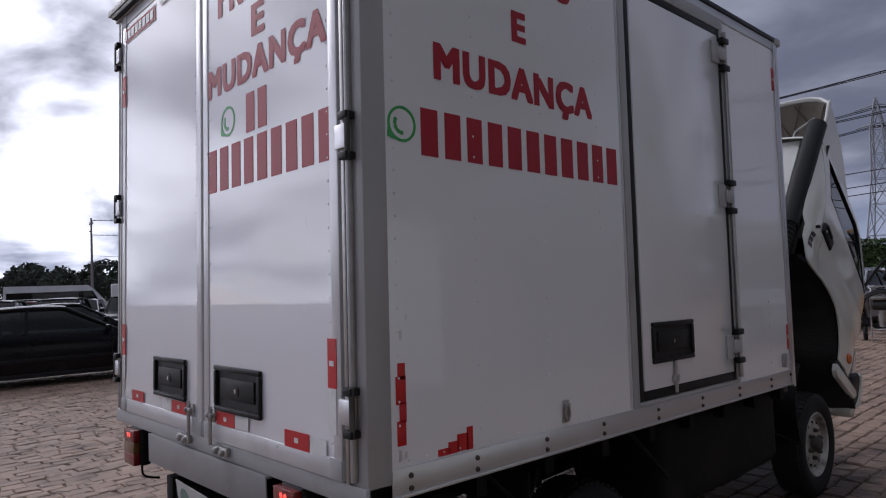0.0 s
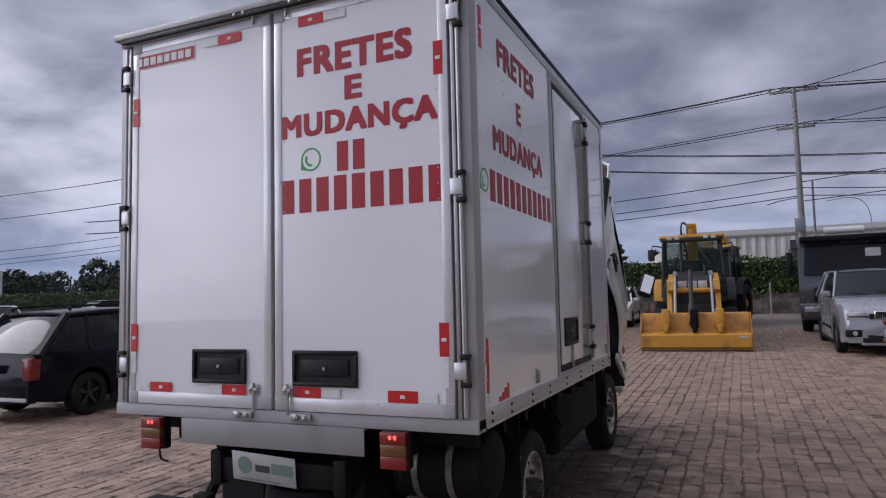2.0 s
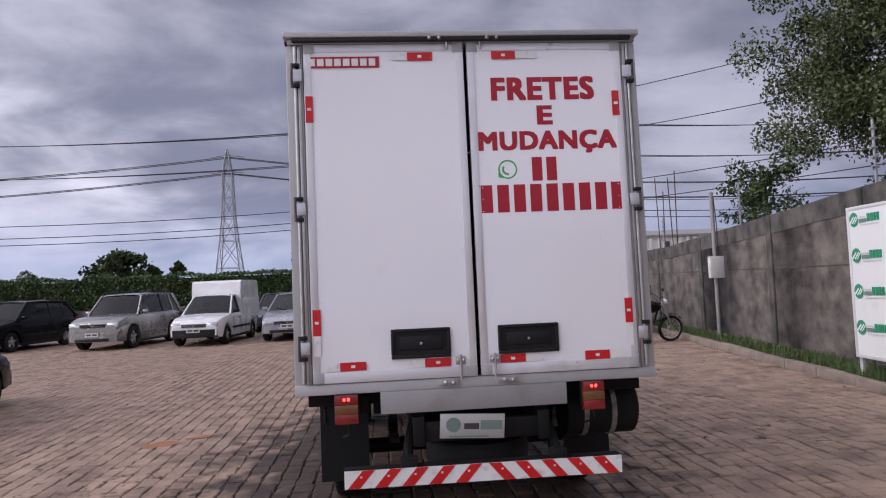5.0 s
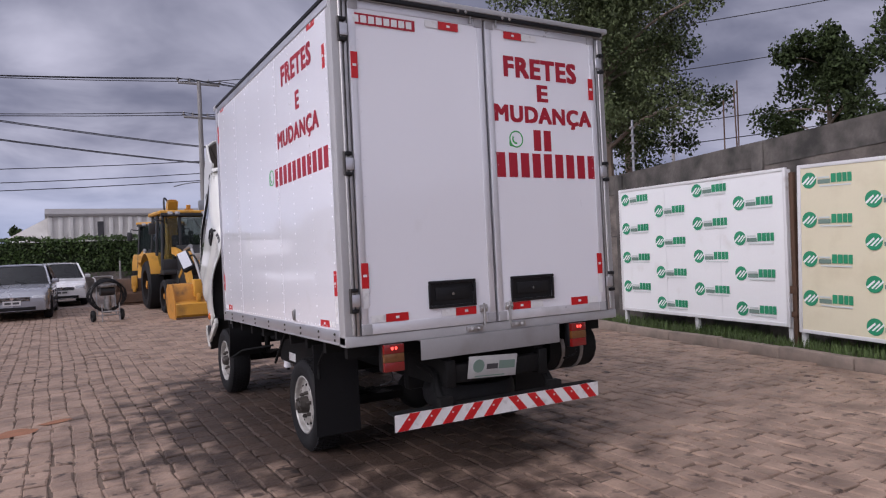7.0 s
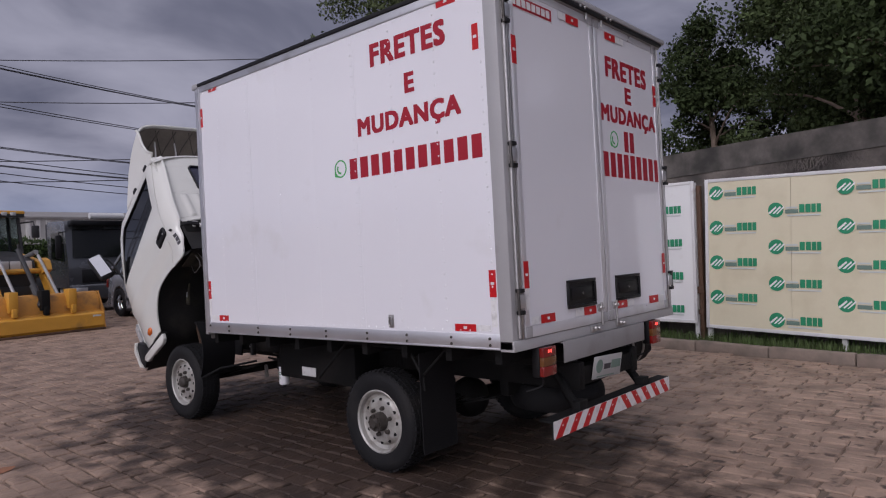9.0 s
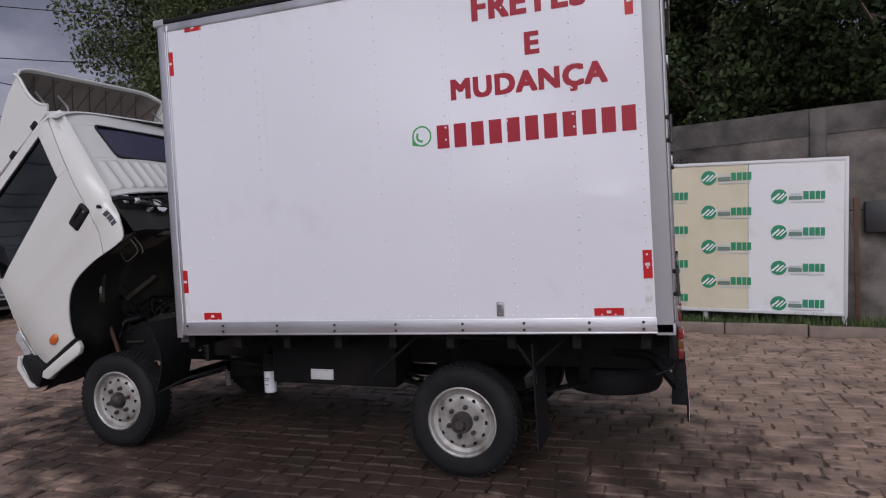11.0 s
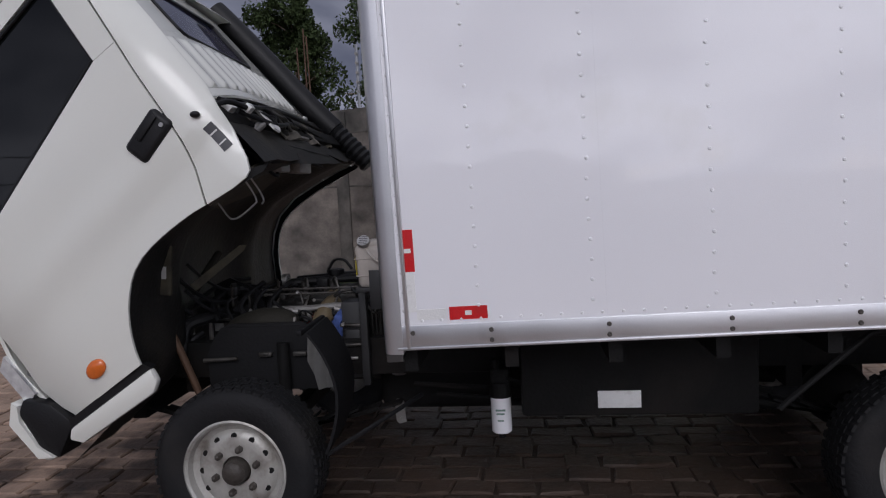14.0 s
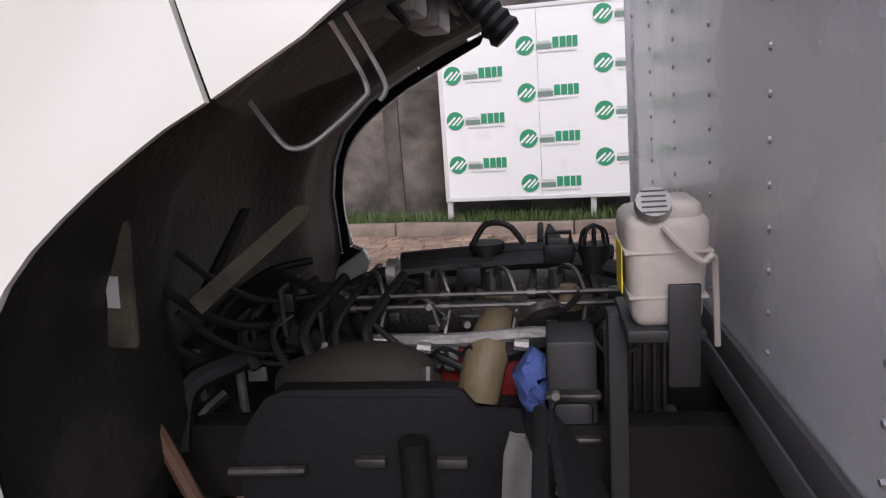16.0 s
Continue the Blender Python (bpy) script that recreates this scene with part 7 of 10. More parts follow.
LOGO_BARS = [bar_mesh("print_bar", 0.125, 0.265, 0.012, 0.034, M_LOGOP), bar_mesh("print_bar", 0.118, 0.278, -0.050, 0.000, M_LOGOG),
             bar_mesh("print_bar", 0.290, 0.352, -0.045, 0.062, M_LOGO), bar_mesh("print_bar", 0.365, 0.425, -0.045, 0.062, M_LOGO),
             bar_mesh("print_bar", 0.436, 0.486, -0.045, 0.062, M_LOGO), bar_mesh("print_bar", 0.497, 0.547, -0.045, 0.062, M_LOGO),
             bar_mesh("print_bar", 0.140, 0.540, -0.088, -0.070, M_LOGOP)]
BOARD_TURN = math.degrees(math.atan2(-1.0, -0.10))
K = math.hypot(1, 0.10)


def board_x(y):
    return 5.42 + 0.10 * y


def board(y_far, y_near, z0, z1, panels, columns, label, dip=0.0):
    """Printed board on a steel frame; panels are (from, to, material) in metres along it, columns (metres along, first row height)."""
    m = pose(board_x(y_far), y_far, 0, 0, dip, BOARD_TURN)
    length = (y_far - y_near) * K
    root = thing("advertising_board", label, "board", "boards along the wall", m)
    for a, b, mm in panels:
        bm = bmesh.new()
        sheet(bm, [(a + 0.002, z0 + 0.03), (b - 0.002, z0 + 0.03), (b - 0.002, z1 - 0.03), (a + 0.002, z1 - 0.03)],
              lambda u, v: (u, 0.004 * math.sin(u * 2.6) * math.sin(v * 1.9), v), 0.3, 1, (0, 0.012, 0))
        part("printed_panel", bm, mm, root)
    for a, b, c, d in ((0, 0.045, z0, z1), (length - 0.045, length, z0, z1), (0.045, length - 0.045, z0, z0 + 0.045), (0.045, length - 0.045, z1 - 0.045, z1)):
        bm = bmesh.new()
        bx(bm, a, b, -0.012, 0.03, c, d, 0.004)
        part("frame_bar", bm, M_BOARDF, root, "white steel frame")
    for x in (0.03, length * 0.5, length - 0.03):
        bm = bmesh.new()
        bx(bm, x - 0.03, x + 0.03, 0.035, 0.095, -0.02, z1 - 0.02, 0.004)
        part("leg", bm, M_BOARDF, root, "rusty steel leg")
    for x, z in columns:
        for r in range(4):
            zz = z - r * 0.485
            disc = new("mark_disc", LOGO_DISC)
            disc.parent, disc.location = root, (x, -0.008, zz)
            cut = new("mark_cut", LOGO_CUT)
            cut.parent, cut.location = disc, (0, 0, 0)
            for me in LOGO_BARS:
                o = new("print_bar", me)
                o.parent, o.location = root, (x, -0.008, zz)
    return root


board(4.74, 1.48, 0.32, 2.37, [(0.02, 1.09, M_BOARD), (1.09, 2.18, M_BOARD), (2.18, 3.26, M_BOARD)],
      [(0.165, 2.19), (0.965, 1.955), (1.77, 2.205), (2.53, 1.965)], "white board printed with rows of green marks")
board(1.36, -2.12, 0.27, 2.37, [(0.02, 1.15, M_BOARDB), (1.15, 2.30, M_BOARDB), (2.30, 3.48, M_BOARD)],
      [(0.165, 2.17), (0.965, 1.90), (1.79, 2.155), (2.68, 1.87)], "partly yellowed board printed with green marks", 1.3)
# post between the boards with a rusty latch, and one past their end
for y, h in ((1.42, 2.3), (-2.25, 1.75)):
    bm = bmesh.new()
    bx(bm, -0.03, 0.03, -0.03, 0.03, -0.02, h, 0.004)
    bx(bm, -0.05, -0.03, -0.05, 0.05, 0.75, 0.85, 0.006)
    bx(bm, -0.05, -0.03, -0.04, 0.04, 0.45, 0.52, 0.006)
    tagged(part("steel_post", bm, M_RUST, None, m=pose(board_x(y) + 0.05, y, 0, 0, 0, -ang)), "rusty steel post between the boards", "post", "posts by the boards")
bm = bmesh.new()
bx(bm, -0.05, 0.05, -0.16, 0.16, 0.0, 0.42, 0.02)
tagged(part("wall_bracket", bm, M_MACHB, None, m=pose(wall_x(-2.55) - 0.07, -2.55, 1.28, 0, 0, -ang)), "dark bracket on the wall", "bracket")

# meter box on a thin post at the far end of the wall
meter = thing("meter_post", "thin grey post with a pale meter box by the wall", "post", m=pose(7.10, 10.9, 0))
part("post", cy(bmesh.new(), (0, 0, -0.02), (0, 0, 3.4), 0.045, n=12), M_CONC, meter)
part("meter_box", bx(bmesh.new(), -0.20, 0.14, -0.16, -0.03, 1.42, 1.92, 0.02), M_SHED, meter, "pale meter box")
part("cable", tube(bmesh.new(), smooth_line([(0.04, -0.04, 1.9), (0.06, -0.05, 2.6), (0.02, -0.04, 3.3)]), 0.012, 6), M_WIRE, meter)
# insulator posts on top of the wall
for y in (5.15, 10.3, 16.5):
    ip = thing("fence_post", "short insulator post on the wall top", "post", "posts on the wall top", pose(wall_x(y) + 0.09, y, 2.86 + wall_rise(y)))
    part("rod", cy(bmesh.new(), (0, 0, -0.02), (0, 0, 0.95), 0.022, n=8), M_GALV, ip)
    for k in range(5):
        part("insulator", cy(bmesh.new(), (-0.05, 0, 0.25 + k * 0.14), (0.05, 0, 0.25 + k * 0.14), 0.022, n=8), M_CONC, ip)
# starter bars of a building site behind the wall
for k, (x, y) in enumerate(((13.3, 8.2), (13.6, 8.0), (13.9, 8.2), (10.4, 20.5), (10.7, 20.8), (11.6, 24.5), (11.9, 24.7))):
    bm = bmesh.new()
    tube(bm, [(0, 0, -0.02), (0.02, 0, 2.5), (0.06 * (-1) ** k, 0.02, 5.2 + 0.3 * (k % 3))], 0.02, 6)
    tagged(part("starter_bar", bm, M_RUST, None, m=pose(x, y, 0)), "thin rusty steel starter bar", "rebar", "starter bars behind the wall")


# ---------------------------------------------------------------- trees
def tree(x, y, h, crown_r, base, leaf_mat, seed, leaves=9000, size=0.11, trunk_r=0.22, label="tall eucalyptus tree with loose grey-green foliage", clumps=46, squash=1.0):
    rng = random.Random(seed)
    root = thing("tree", label, "tree", "trees behind the wall", pose(x, y, 0))
    bm = bmesh.new()
    lean = Vector((rng.uniform(-.5, .5), rng.uniform(-.5, .5), 0))
    axis = [Vector((0, 0, -0.1)) + lean * t * t + Vector((0.12 * math.sin(t * 7 + seed), 0.12 * math.cos(t * 6 + seed), 0)) * t + Vector((0, 0, h * 0.93 * t)) for t in [k / 10 for k in range(11)]]
    tube(bm, axis, [trunk_r * (1 - 0.085 * k) for k in range(11)], 10)
    tips = []
    for k in range(clumps):
        t = lin(base / h, 0.97, rng.random() ** 0.85)
        p = axis[min(9, int(t * 10))].lerp(axis[min(10, int(t * 10) + 1)], t * 10 % 1)
        a = rng.uniform(0, math.tau)
        reach = crown_r * rng.uniform(0.35, 1.0) * (1 - 0.55 * max(0.0, (t - 0.55) / 0.45)) * (0.8 + 0.4 * rng.random())
        end = p + Vector((math.cos(a) * reach, math.sin(a) * reach, rng.uniform(0.1, 0.55) * reach * squash))
        mid = p.lerp(end, 0.5) + Vector((0, 0, 0.10 * reach))
        if k % 2 == 0:
            r0 = trunk_r * 0.35 * (1 - t * 0.6)
            tube(bm, smooth_line([p, mid, end], 3), [r0 * (1 - 0.12 * i) for i in range(7)], 6)
        tips.append((end, crown_r * rng.uniform(0.15, 0.29)))
        if rng.random() < 0.6:
            tips.append((mid + Vector((rng.uniform(-.5, .5), rng.uniform(-.5, .5), rng.uniform(-.2, .4))), crown_r * rng.uniform(0.15, 0.28)))
    part("trunk", bm, M_BARK, root, "pale streaked trunk")
    verts, faces = [], []
    per = max(1, leaves // len(tips))
    for c, r in tips:
        for _ in range(per):
            d = Vector((rng.gauss(0, 1), rng.gauss(0, 1), rng.gauss(0, 0.75)))
            d = d.normalized() * r * rng.random() ** 0.42
            p = c + d + Vector((0, 0, -0.12 * d.xy.length))
            s = size * rng.uniform(0.6, 1.5)
            ax = Vector((rng.gauss(0, 1), rng.gauss(0, 1), rng.gauss(-0.7, 0.8))).normalized()
            sd = ax.orthogonal().normalized()
            sd = (Matrix.Rotation(rng.uniform(0, math.tau), 3, ax) @ sd) * s * 0.30
            i = len(verts)
            verts += [p - ax * s * 0.5, p + sd, p + ax * s * 0.55, p - sd]
            faces.append((i, i + 1, i + 2, i + 3))
    ob = raw("crown", [tuple(v) for v in verts], faces, leaf_mat, root)
    tagged(ob, kind="stuff")
    return root


tree(17.2, 16.6, 16.5, 4.7, 5.6, M_LEAFB, 3, leaves=80000, size=0.130, trunk_r=0.34, clumps=92)
tree(25.0, 12.0, 10.2, 2.7, 4.0, M_LEAF, 5, leaves=15300, size=0.158, trunk_r=0.22, clumps=40)
tree(23.8, 7.2, 10.8, 2.9, 3.2, M_LEAF, 8, leaves=18700, size=0.151, trunk_r=0.22, clumps=46)
tree(25.5, 4.6, 12.5, 3.4, 3.0, M_LEAF, 27, leaves=24000, size=0.16, trunk_r=0.24, clumps=56)
tree(19.5, 1.6, 13.5, 3.5, 2.6, M_LEAFL, 9, leaves=44200, size=0.144, trunk_r=0.26, clumps=66)
tree(16.4, -1.2, 13.0, 3.6, 2.6, M_LEAF, 10, leaves=47600, size=0.151, trunk_r=0.25, clumps=60)
tree(14.6, -5.2, 14.5, 4.2, 2.6, M_LEAF, 12, leaves=54400, size=0.151, trunk_r=0.25, clumps=62)
tree(14.0, -9.8, 13.0, 4.6, 2.6, M_LEAFL, 15, leaves=47600, size=0.151, trunk_r=0.24, clumps=56)
tree(20.0, -4.0, 15.0, 4.6, 3.0, M_LEAF, 17, leaves=40800, size=0.180, trunk_r=0.26, clumps=50)
tree(26.0, 1.5, 14.0, 4.0, 3.0, M_LEAF, 18, leaves=34000, size=0.180, trunk_r=0.26, clumps=50)
tree(24.0, 22.0, 14.0, 4.6, 3.5, M_LEAF, 21, leaves=20400, size=0.173, trunk_r=0.28, clumps=46)
tree(10.6, 14.8, 4.9, 1.7, 2.3, M_LEAFL, 23, leaves=2600, size=0.12, trunk_r=0.07, label="slim young tree with sparse light leaves", clumps=26)
# trees behind the camera's side of the yard, seen only in reflections, and slim conifers past the hedge
for x, y, h, r, sd in ((-4.2, 64, 4.8, 0.9, 31), (-8.6, 66, 5.6, 0.8, 32), (-22.0, 70, 5.4, 1.0, 33), (-24.5, 70, 5.0, 1.0, 34), (-0.5, 62, 4.6, 1.0, 36)):
    tree(x, y, h, r, 1.0, M_LEAF, sd, leaves=1500, size=0.35, trunk_r=0.16, label="slim dark conifer beyond the hedge", clumps=30)
tree(-46, 118, 9.5, 5.5, 1.5, M_LEAFL, 41, leaves=3500, size=0.7, trunk_r=0.3, label="round light green tree beyond the hedge", clumps=40)


# ---------------------------------------------------------------- hedge on a low wall at the yard's end
def hedge(x0, x1, y, z0, z1, depth, n, seed, name_label):
    rng = random.Random(seed)
    root = thing("hedge", name_label, "hedge", "hedges round the yard", pose(0, y, 0))
    # dark box: the shaded depth behind the leaves, put into its colour
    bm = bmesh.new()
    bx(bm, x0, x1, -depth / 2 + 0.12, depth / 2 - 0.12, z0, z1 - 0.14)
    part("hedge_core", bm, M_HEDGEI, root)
    verts, faces = [], []
    for _ in range(n):
        x = rng.uniform(x0, x1)
        bulge = 0.16 * noise.noise(Vector((x * 0.7, 0, seed))) + 0.08 * noise.noise(Vector((x * 2.3, 3, seed)))
        if rng.random() < 0.25:
            p = Vector((x, rng.uniform(-depth / 2, depth / 2), z1 + bulge + rng.gauss(0, 0.05)))
        else:
            z = rng.uniform(z0 - 0.05, z1)
            p = Vector((x, -depth / 2 + 0.12 * noise.noise(Vector((x, z * 1.5, 9))) + rng.gauss(0, 0.05), z + bulge))
        s = rng.uniform(0.06, 0.15)
        ax = Vector((rng.gauss(0, 1), rng.gauss(0, 1), rng.gauss(0.3, 1))).normalized()
        sd = (Matrix.Rotation(rng.uniform(0, math.tau), 3, ax) @ ax.orthogonal().normalized()) * s * 0.45
        i = len(verts)
        verts += [p - ax * s * 0.5, p + sd, p + ax * s * 0.5, p - sd]
        faces.append((i, i + 1, i + 2, i + 3))
    tagged(raw("hedge_leaves", [tuple(v) for v in verts], faces, M_HEDGE, root), kind="stuff")


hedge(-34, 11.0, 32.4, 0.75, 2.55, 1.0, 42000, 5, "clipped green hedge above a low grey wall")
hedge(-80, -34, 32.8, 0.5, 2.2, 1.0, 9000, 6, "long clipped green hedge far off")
bm = bmesh.new()
bx(bm, -80, 11.2, 31.85, 32.0, -0.1, 0.95)
tagged(part("wall_north", bm, M_WALL, None, "low grey wall under the hedge"), category="wall", kind="structure")
# a post and wire run in front of it
for k in range(7):
    bm = bmesh.new()
    cy(bm, (0, 0, -0.02), (0, 0, 1.45), 0.04, n=8)
    tagged(part("fence_stake", bm, M_CONC, None, m=pose(-9 + k * 3.1, 31.6, 0)), "short concrete stake before the hedge", "post", "stakes along the hedge")

# ---------------------------------------------------------------- long precast shed beyond the hedge
shed = thing("warehouse", "long pale precast warehouse with ribbed walls", "building", m=pose(0, 57, 0))
bm = bmesh.new()
bx(bm, -2.6, 60, 0, 14, 0, 5.05)
part("wall", bm, M_SHED, shed)
bm = bmesh.new()
prism(bm, [(-2.75, -0.2, 5.05), (-2.75, 14.2, 5.05), (-2.75, 14.2, 5.25), (-2.75, 7, 6.1), (-2.75, -0.2, 5.22)], (62.9, 0, 0))
part("roof", bm, M_CONC, shed, "grey low roof")
bm0 = bmesh.new()
bx(bm0, -0.16, 0.16, -0.10, 0.0, 0, 5.0, 0.02)
rib_me = mesh_of("wall_rib", bm0, M_SHED)
for k in range(88):
    o = new("wall_rib", rib_me)
    o.parent, o.location = shed, (-2.4 + k * 0.71, 0, 0)
bm0 = bmesh.new()
bx(bm0, -0.22, 0.22, -0.13, -0.02, 3.0, 4.6)
win_me = mesh_of("window_strip", bm0, M_DARKW)
for k in range(12):
    o = new("window_strip", win_me)
    o.parent, o.location = shed, (1.1 + k * 5.0, 0, 0)
bm = bmesh.new()
prism(bm, [(-2.6, 0, 0), (-2.6, 0, 4.9), (-5.4, 2, 3.4), (-5.4, 2, 0)], (0, 12, 0))
part("lean_to", bm, M_SHED, shed)


# ---------------------------------------------------------------- power poles, lines, pylon, distance
def pole(x, y, h, label, arms, lamp=False):
    root = thing("power_pole", label, "power pole", "power poles", pose(x, y, 0))
    part("shaft", cy(bmesh.new(), (0, 0, -0.1), (0, 0, h), 0.20, 0.11, 14), M_CONC, root)
    for z, w in arms:
        part("cross_arm", bx(bmesh.new(), -w, w, -0.06, 0.06, z - 0.06, z + 0.06, 0.01), M_CONC, root)
        for k in (-1, -0.45, 0.45, 1):
            part("insulator", cy(cy(bmesh.new(), (k * w, 0, z + 0.05), (k * w, 0, z + 0.30), 0.05, 0.03, 8), (k * w, 0, z + 0.14), (k * w, 0, z + 0.17), 0.09, n=8), M_CONC, root)
    if lamp:
        part("lamp_arm", tube(bmesh.new(), smooth_line([(0.1, 0, h - 4.0), (0.9, -0.3, h - 2.6), (1.7, -0.6, h - 1.9)]), 0.04, 8), M_GALV, root)
        part("lamp_head", bx(bmesh.new(), 1.55, 2.2, -0.72, -0.48, h - 1.98, h - 1.82, 0.05), M_GALV, root, "pale street lamp head")
    else:
        part("side_bracket", tube(bmesh.new(), smooth_line([(0.0, 0, h - 5.8), (-0.8, -0.1, h - 5.9), (-1.6, -0.15, h - 6.1)]), 0.03, 6), M_GALV, root)
        part("junction_box", bx(bmesh.new(), -0.35, 0.15, -0.4, -0.15, h - 7.6, h - 6.9, 0.03), M_GALV, root)
    return root


pole(5.25, 37.0, 11.6, "tall concrete power pole with cross arms", [(11.45, 1.15), (9.5, 0.9)])
pole(-42.7, 37.5, 11.7, "concrete power pole with a street lamp", [(11.2, 0.7), (9.9, 0.6)], True)
pole(-62, 28.5, 10.5, "dark power pole far off", [(10.2, 0.7)])
pole(-95, 26, 12.0, "dark power pole far off", [(11.2, 0.7)], True)
pole(44, 36.4, 11.6, "tall concrete power pole with cross arms", [(11.45, 1.15), (9.5, 0.9)])
slim = thing("lamp_post", "slim pale lamp post beyond the wall", "lamp post", m=pose(5.9, 37.6, 0))
part("shaft", tube(bmesh.new(), smooth_line([(0, 0, -0.1), (0, 0, 4), (0, 0, 6.7)]), 0.06, 8), M_GALV, slim)
slim2 = thing("lamp_post", "curved grey street lamp beyond the wall", "lamp post", m=pose(10.4, 50, 0))
part("shaft", tube(bmesh.new(), smooth_line([(0, 0, -0.1), (0, 0, 4.4), (-0.2, 0, 6.2), (-1.0, 0, 6.9), (-2.6, 0, 6.8)]), 0.028, 8), M_GALV, slim2)


def wire(a, b, sag, r=0.022, n=14):
    A, B = Vector(a), Vector(b)
    return [A.lerp(B, k / n) - Vector((0, 0, sag * 4 * (k / n) * (1 - k / n))) for k in range(n + 1)]


spans = []
for dx, z in ((-1.15, 11.7), (-0.5, 11.7), (1.15, 11.7), (-0.9, 9.75), (0.9, 9.75), (0.1, 7.0), (0.1, 6.3), (0.2, 5.9)):
    spans.append(((5.25 + dx, 37.0, z), (-42.7 + dx * 0.5, 37.5, z - 0.2), 1.0))
    spans.append(((-42.7 + dx * 0.5, 37.5, z - 0.2), (-95 + dx * 0.5, 26, z), 1.2))
    spans.append(((5.25 + dx, 37.0, z), (44 + dx, 36.4, z), 0.9))
for dx, z in ((0.1, 6.6), (0.2, 5.6), (0.3, 11.6), (0.6, 9.6)):
    spans.append(((5.25 + dx, 37.0, z), (31, 12 + dx * 8, z + 1.2), 0.5))
for z in (22.5, 19.5):
    for o in (0, 1.1):
        spans.append(((-150, 118 + o, z - 1), (-28, 123 + o, z + 4.0), 2.0))
        spans.append(((-28, 123 + o, z + 4.0), (130, 128 + o, z - 1), 4.0))
for i, (a, b, sag) in enumerate(spans):
    far = a[1] > 100
    bm = bmesh.new()
    tube(bm, wire(a, b, sag), 0.075 if far else 0.024, 5)
    tagged(part("overhead_wire", bm, M_WIRE, None), "thin dark overhead wire", "wire", "overhead wires")

pylon = thing("pylon", "tall lattice steel pylon far beyond the hedge", "pylon", m=pose(-28, 123, 0))
levels = [(0, 2.6), (6, 2.0), (11, 1.45), (15, 1.1), (19, 0.95), (23, 0.85), (26.5, 0.35), (28, 0.05)]
for sx in (-1, 1):
    for sy in (-1, 1):
        part("leg", tube(bmesh.new(), [(sx * w, sy * w, z) for z, w in levels], 0.11, 5), M_GALV, pylon)
for (z0, w0), (z1, w1) in zip(levels, levels[1:]):
    for sx, sy, ex, ey in ((-1, -1, 1, -1), (1, -1, 1, 1), (1, 1, -1, 1), (-1, 1, -1, -1)):
        b = bmesh.new()
        tube(b, [(sx * w0, sy * w0, z0), (ex * w1, ey * w1, z1)], 0.07, 4)
        tube(b, [(ex * w0, ey * w0, z0), (sx * w1, sy * w1, z1)], 0.07, 4)
        tube(b, [(sx * w1, sy * w1, z1), (ex * w1, ey * w1, z1)], 0.07, 4)
        part("lattice_face", b, M_GALV, pylon)
for z in (22.5, 19.5):
    part("cross_arm", tube(bmesh.new(), [(-3.0, 0, z + 4), (0, 0, z + 4.4), (3.0, 0, z + 4)], 0.12, 5), M_GALV, pylon)


def woods(name, x0, y0, x1, y1, h, rough, mm, seed, label, depth=14.0, n=110, leaf=0.15):
    """A far belt of trees: overlapping leafy crowns of uneven height."""
    rng = random.Random(int(seed * 10))
    d = Vector((x1 - x0, y1 - y0, 0))
    side = Vector((-d.y, d.x, 0)).normalized()
    verts, faces = [], []
    for i in range(n):
        t = rng.random()
        hh = h * (0.62 + rough * noise.noise(Vector((t * 7, seed, 0))) + 0.35 * rough * rng.uniform(-1, 1)) * min(1.0, 0.35 + 6 * t, 0.35 + 6 * (1 - t))
        r = hh * rng.uniform(0.26, 0.40)
        base = Vector((x0, y0, 0)) + d * t + side * depth * rng.random()
        for _ in range(380):
            q = Vector((rng.gauss(0, 1), rng.gauss(0, 1), rng.gauss(0.15, 1))).normalized()
            p = base + Vector((q.x * r, q.y * r, hh * 0.55 + q.z * hh * 0.45)) * 1.0
            p += Vector((rng.uniform(-1, 1), rng.uniform(-1, 1), rng.uniform(-1, 1))) * r * 0.16
            s = r * leaf * rng.uniform(0.6, 1.3)
            a = (q + Vector((rng.gauss(0, .5), rng.gauss(0, .5), rng.gauss(0, .5)))).normalized()
            u = a.orthogonal().normalized() * s
            v = a.cross(u).normalized() * s * 0.8
            k = len(verts)
            verts += [tuple(p - u), tuple(p - v * 0.9), tuple(p + u), tuple(p + v)]
            faces.append((k, k + 1, k + 2, k + 3))
    return tagged(raw(name, verts, faces, mm), label, "woods", kind="stuff")


woods("far_woods", -330, -60, -150, 170, 19, 0.45, M_WOODS, 2.0, "dark wooded ridge far beyond the yard", 40, 170, 0.17)
woods("far_woods", -190, 20, -120, 120, 10, 0.5, M_WOODS, 5.0, "dark belt of far trees", 20)
woods("far_woods", -92, 84, -50, 110, 9.0, 0.4, mat("sunlit_far_trees", (0.075, 0.095, 0.035), 0.9, var=0.4, scale=0.2, fine=1.6, island=0.4), 7.5, "rounded green grove far beyond the hedge", 14)
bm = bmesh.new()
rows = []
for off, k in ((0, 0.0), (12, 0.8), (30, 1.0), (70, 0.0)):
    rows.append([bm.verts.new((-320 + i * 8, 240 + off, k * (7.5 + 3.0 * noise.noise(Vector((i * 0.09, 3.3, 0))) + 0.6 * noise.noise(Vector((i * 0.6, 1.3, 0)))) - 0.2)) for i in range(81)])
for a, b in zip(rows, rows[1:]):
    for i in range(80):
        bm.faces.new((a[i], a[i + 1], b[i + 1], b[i]))
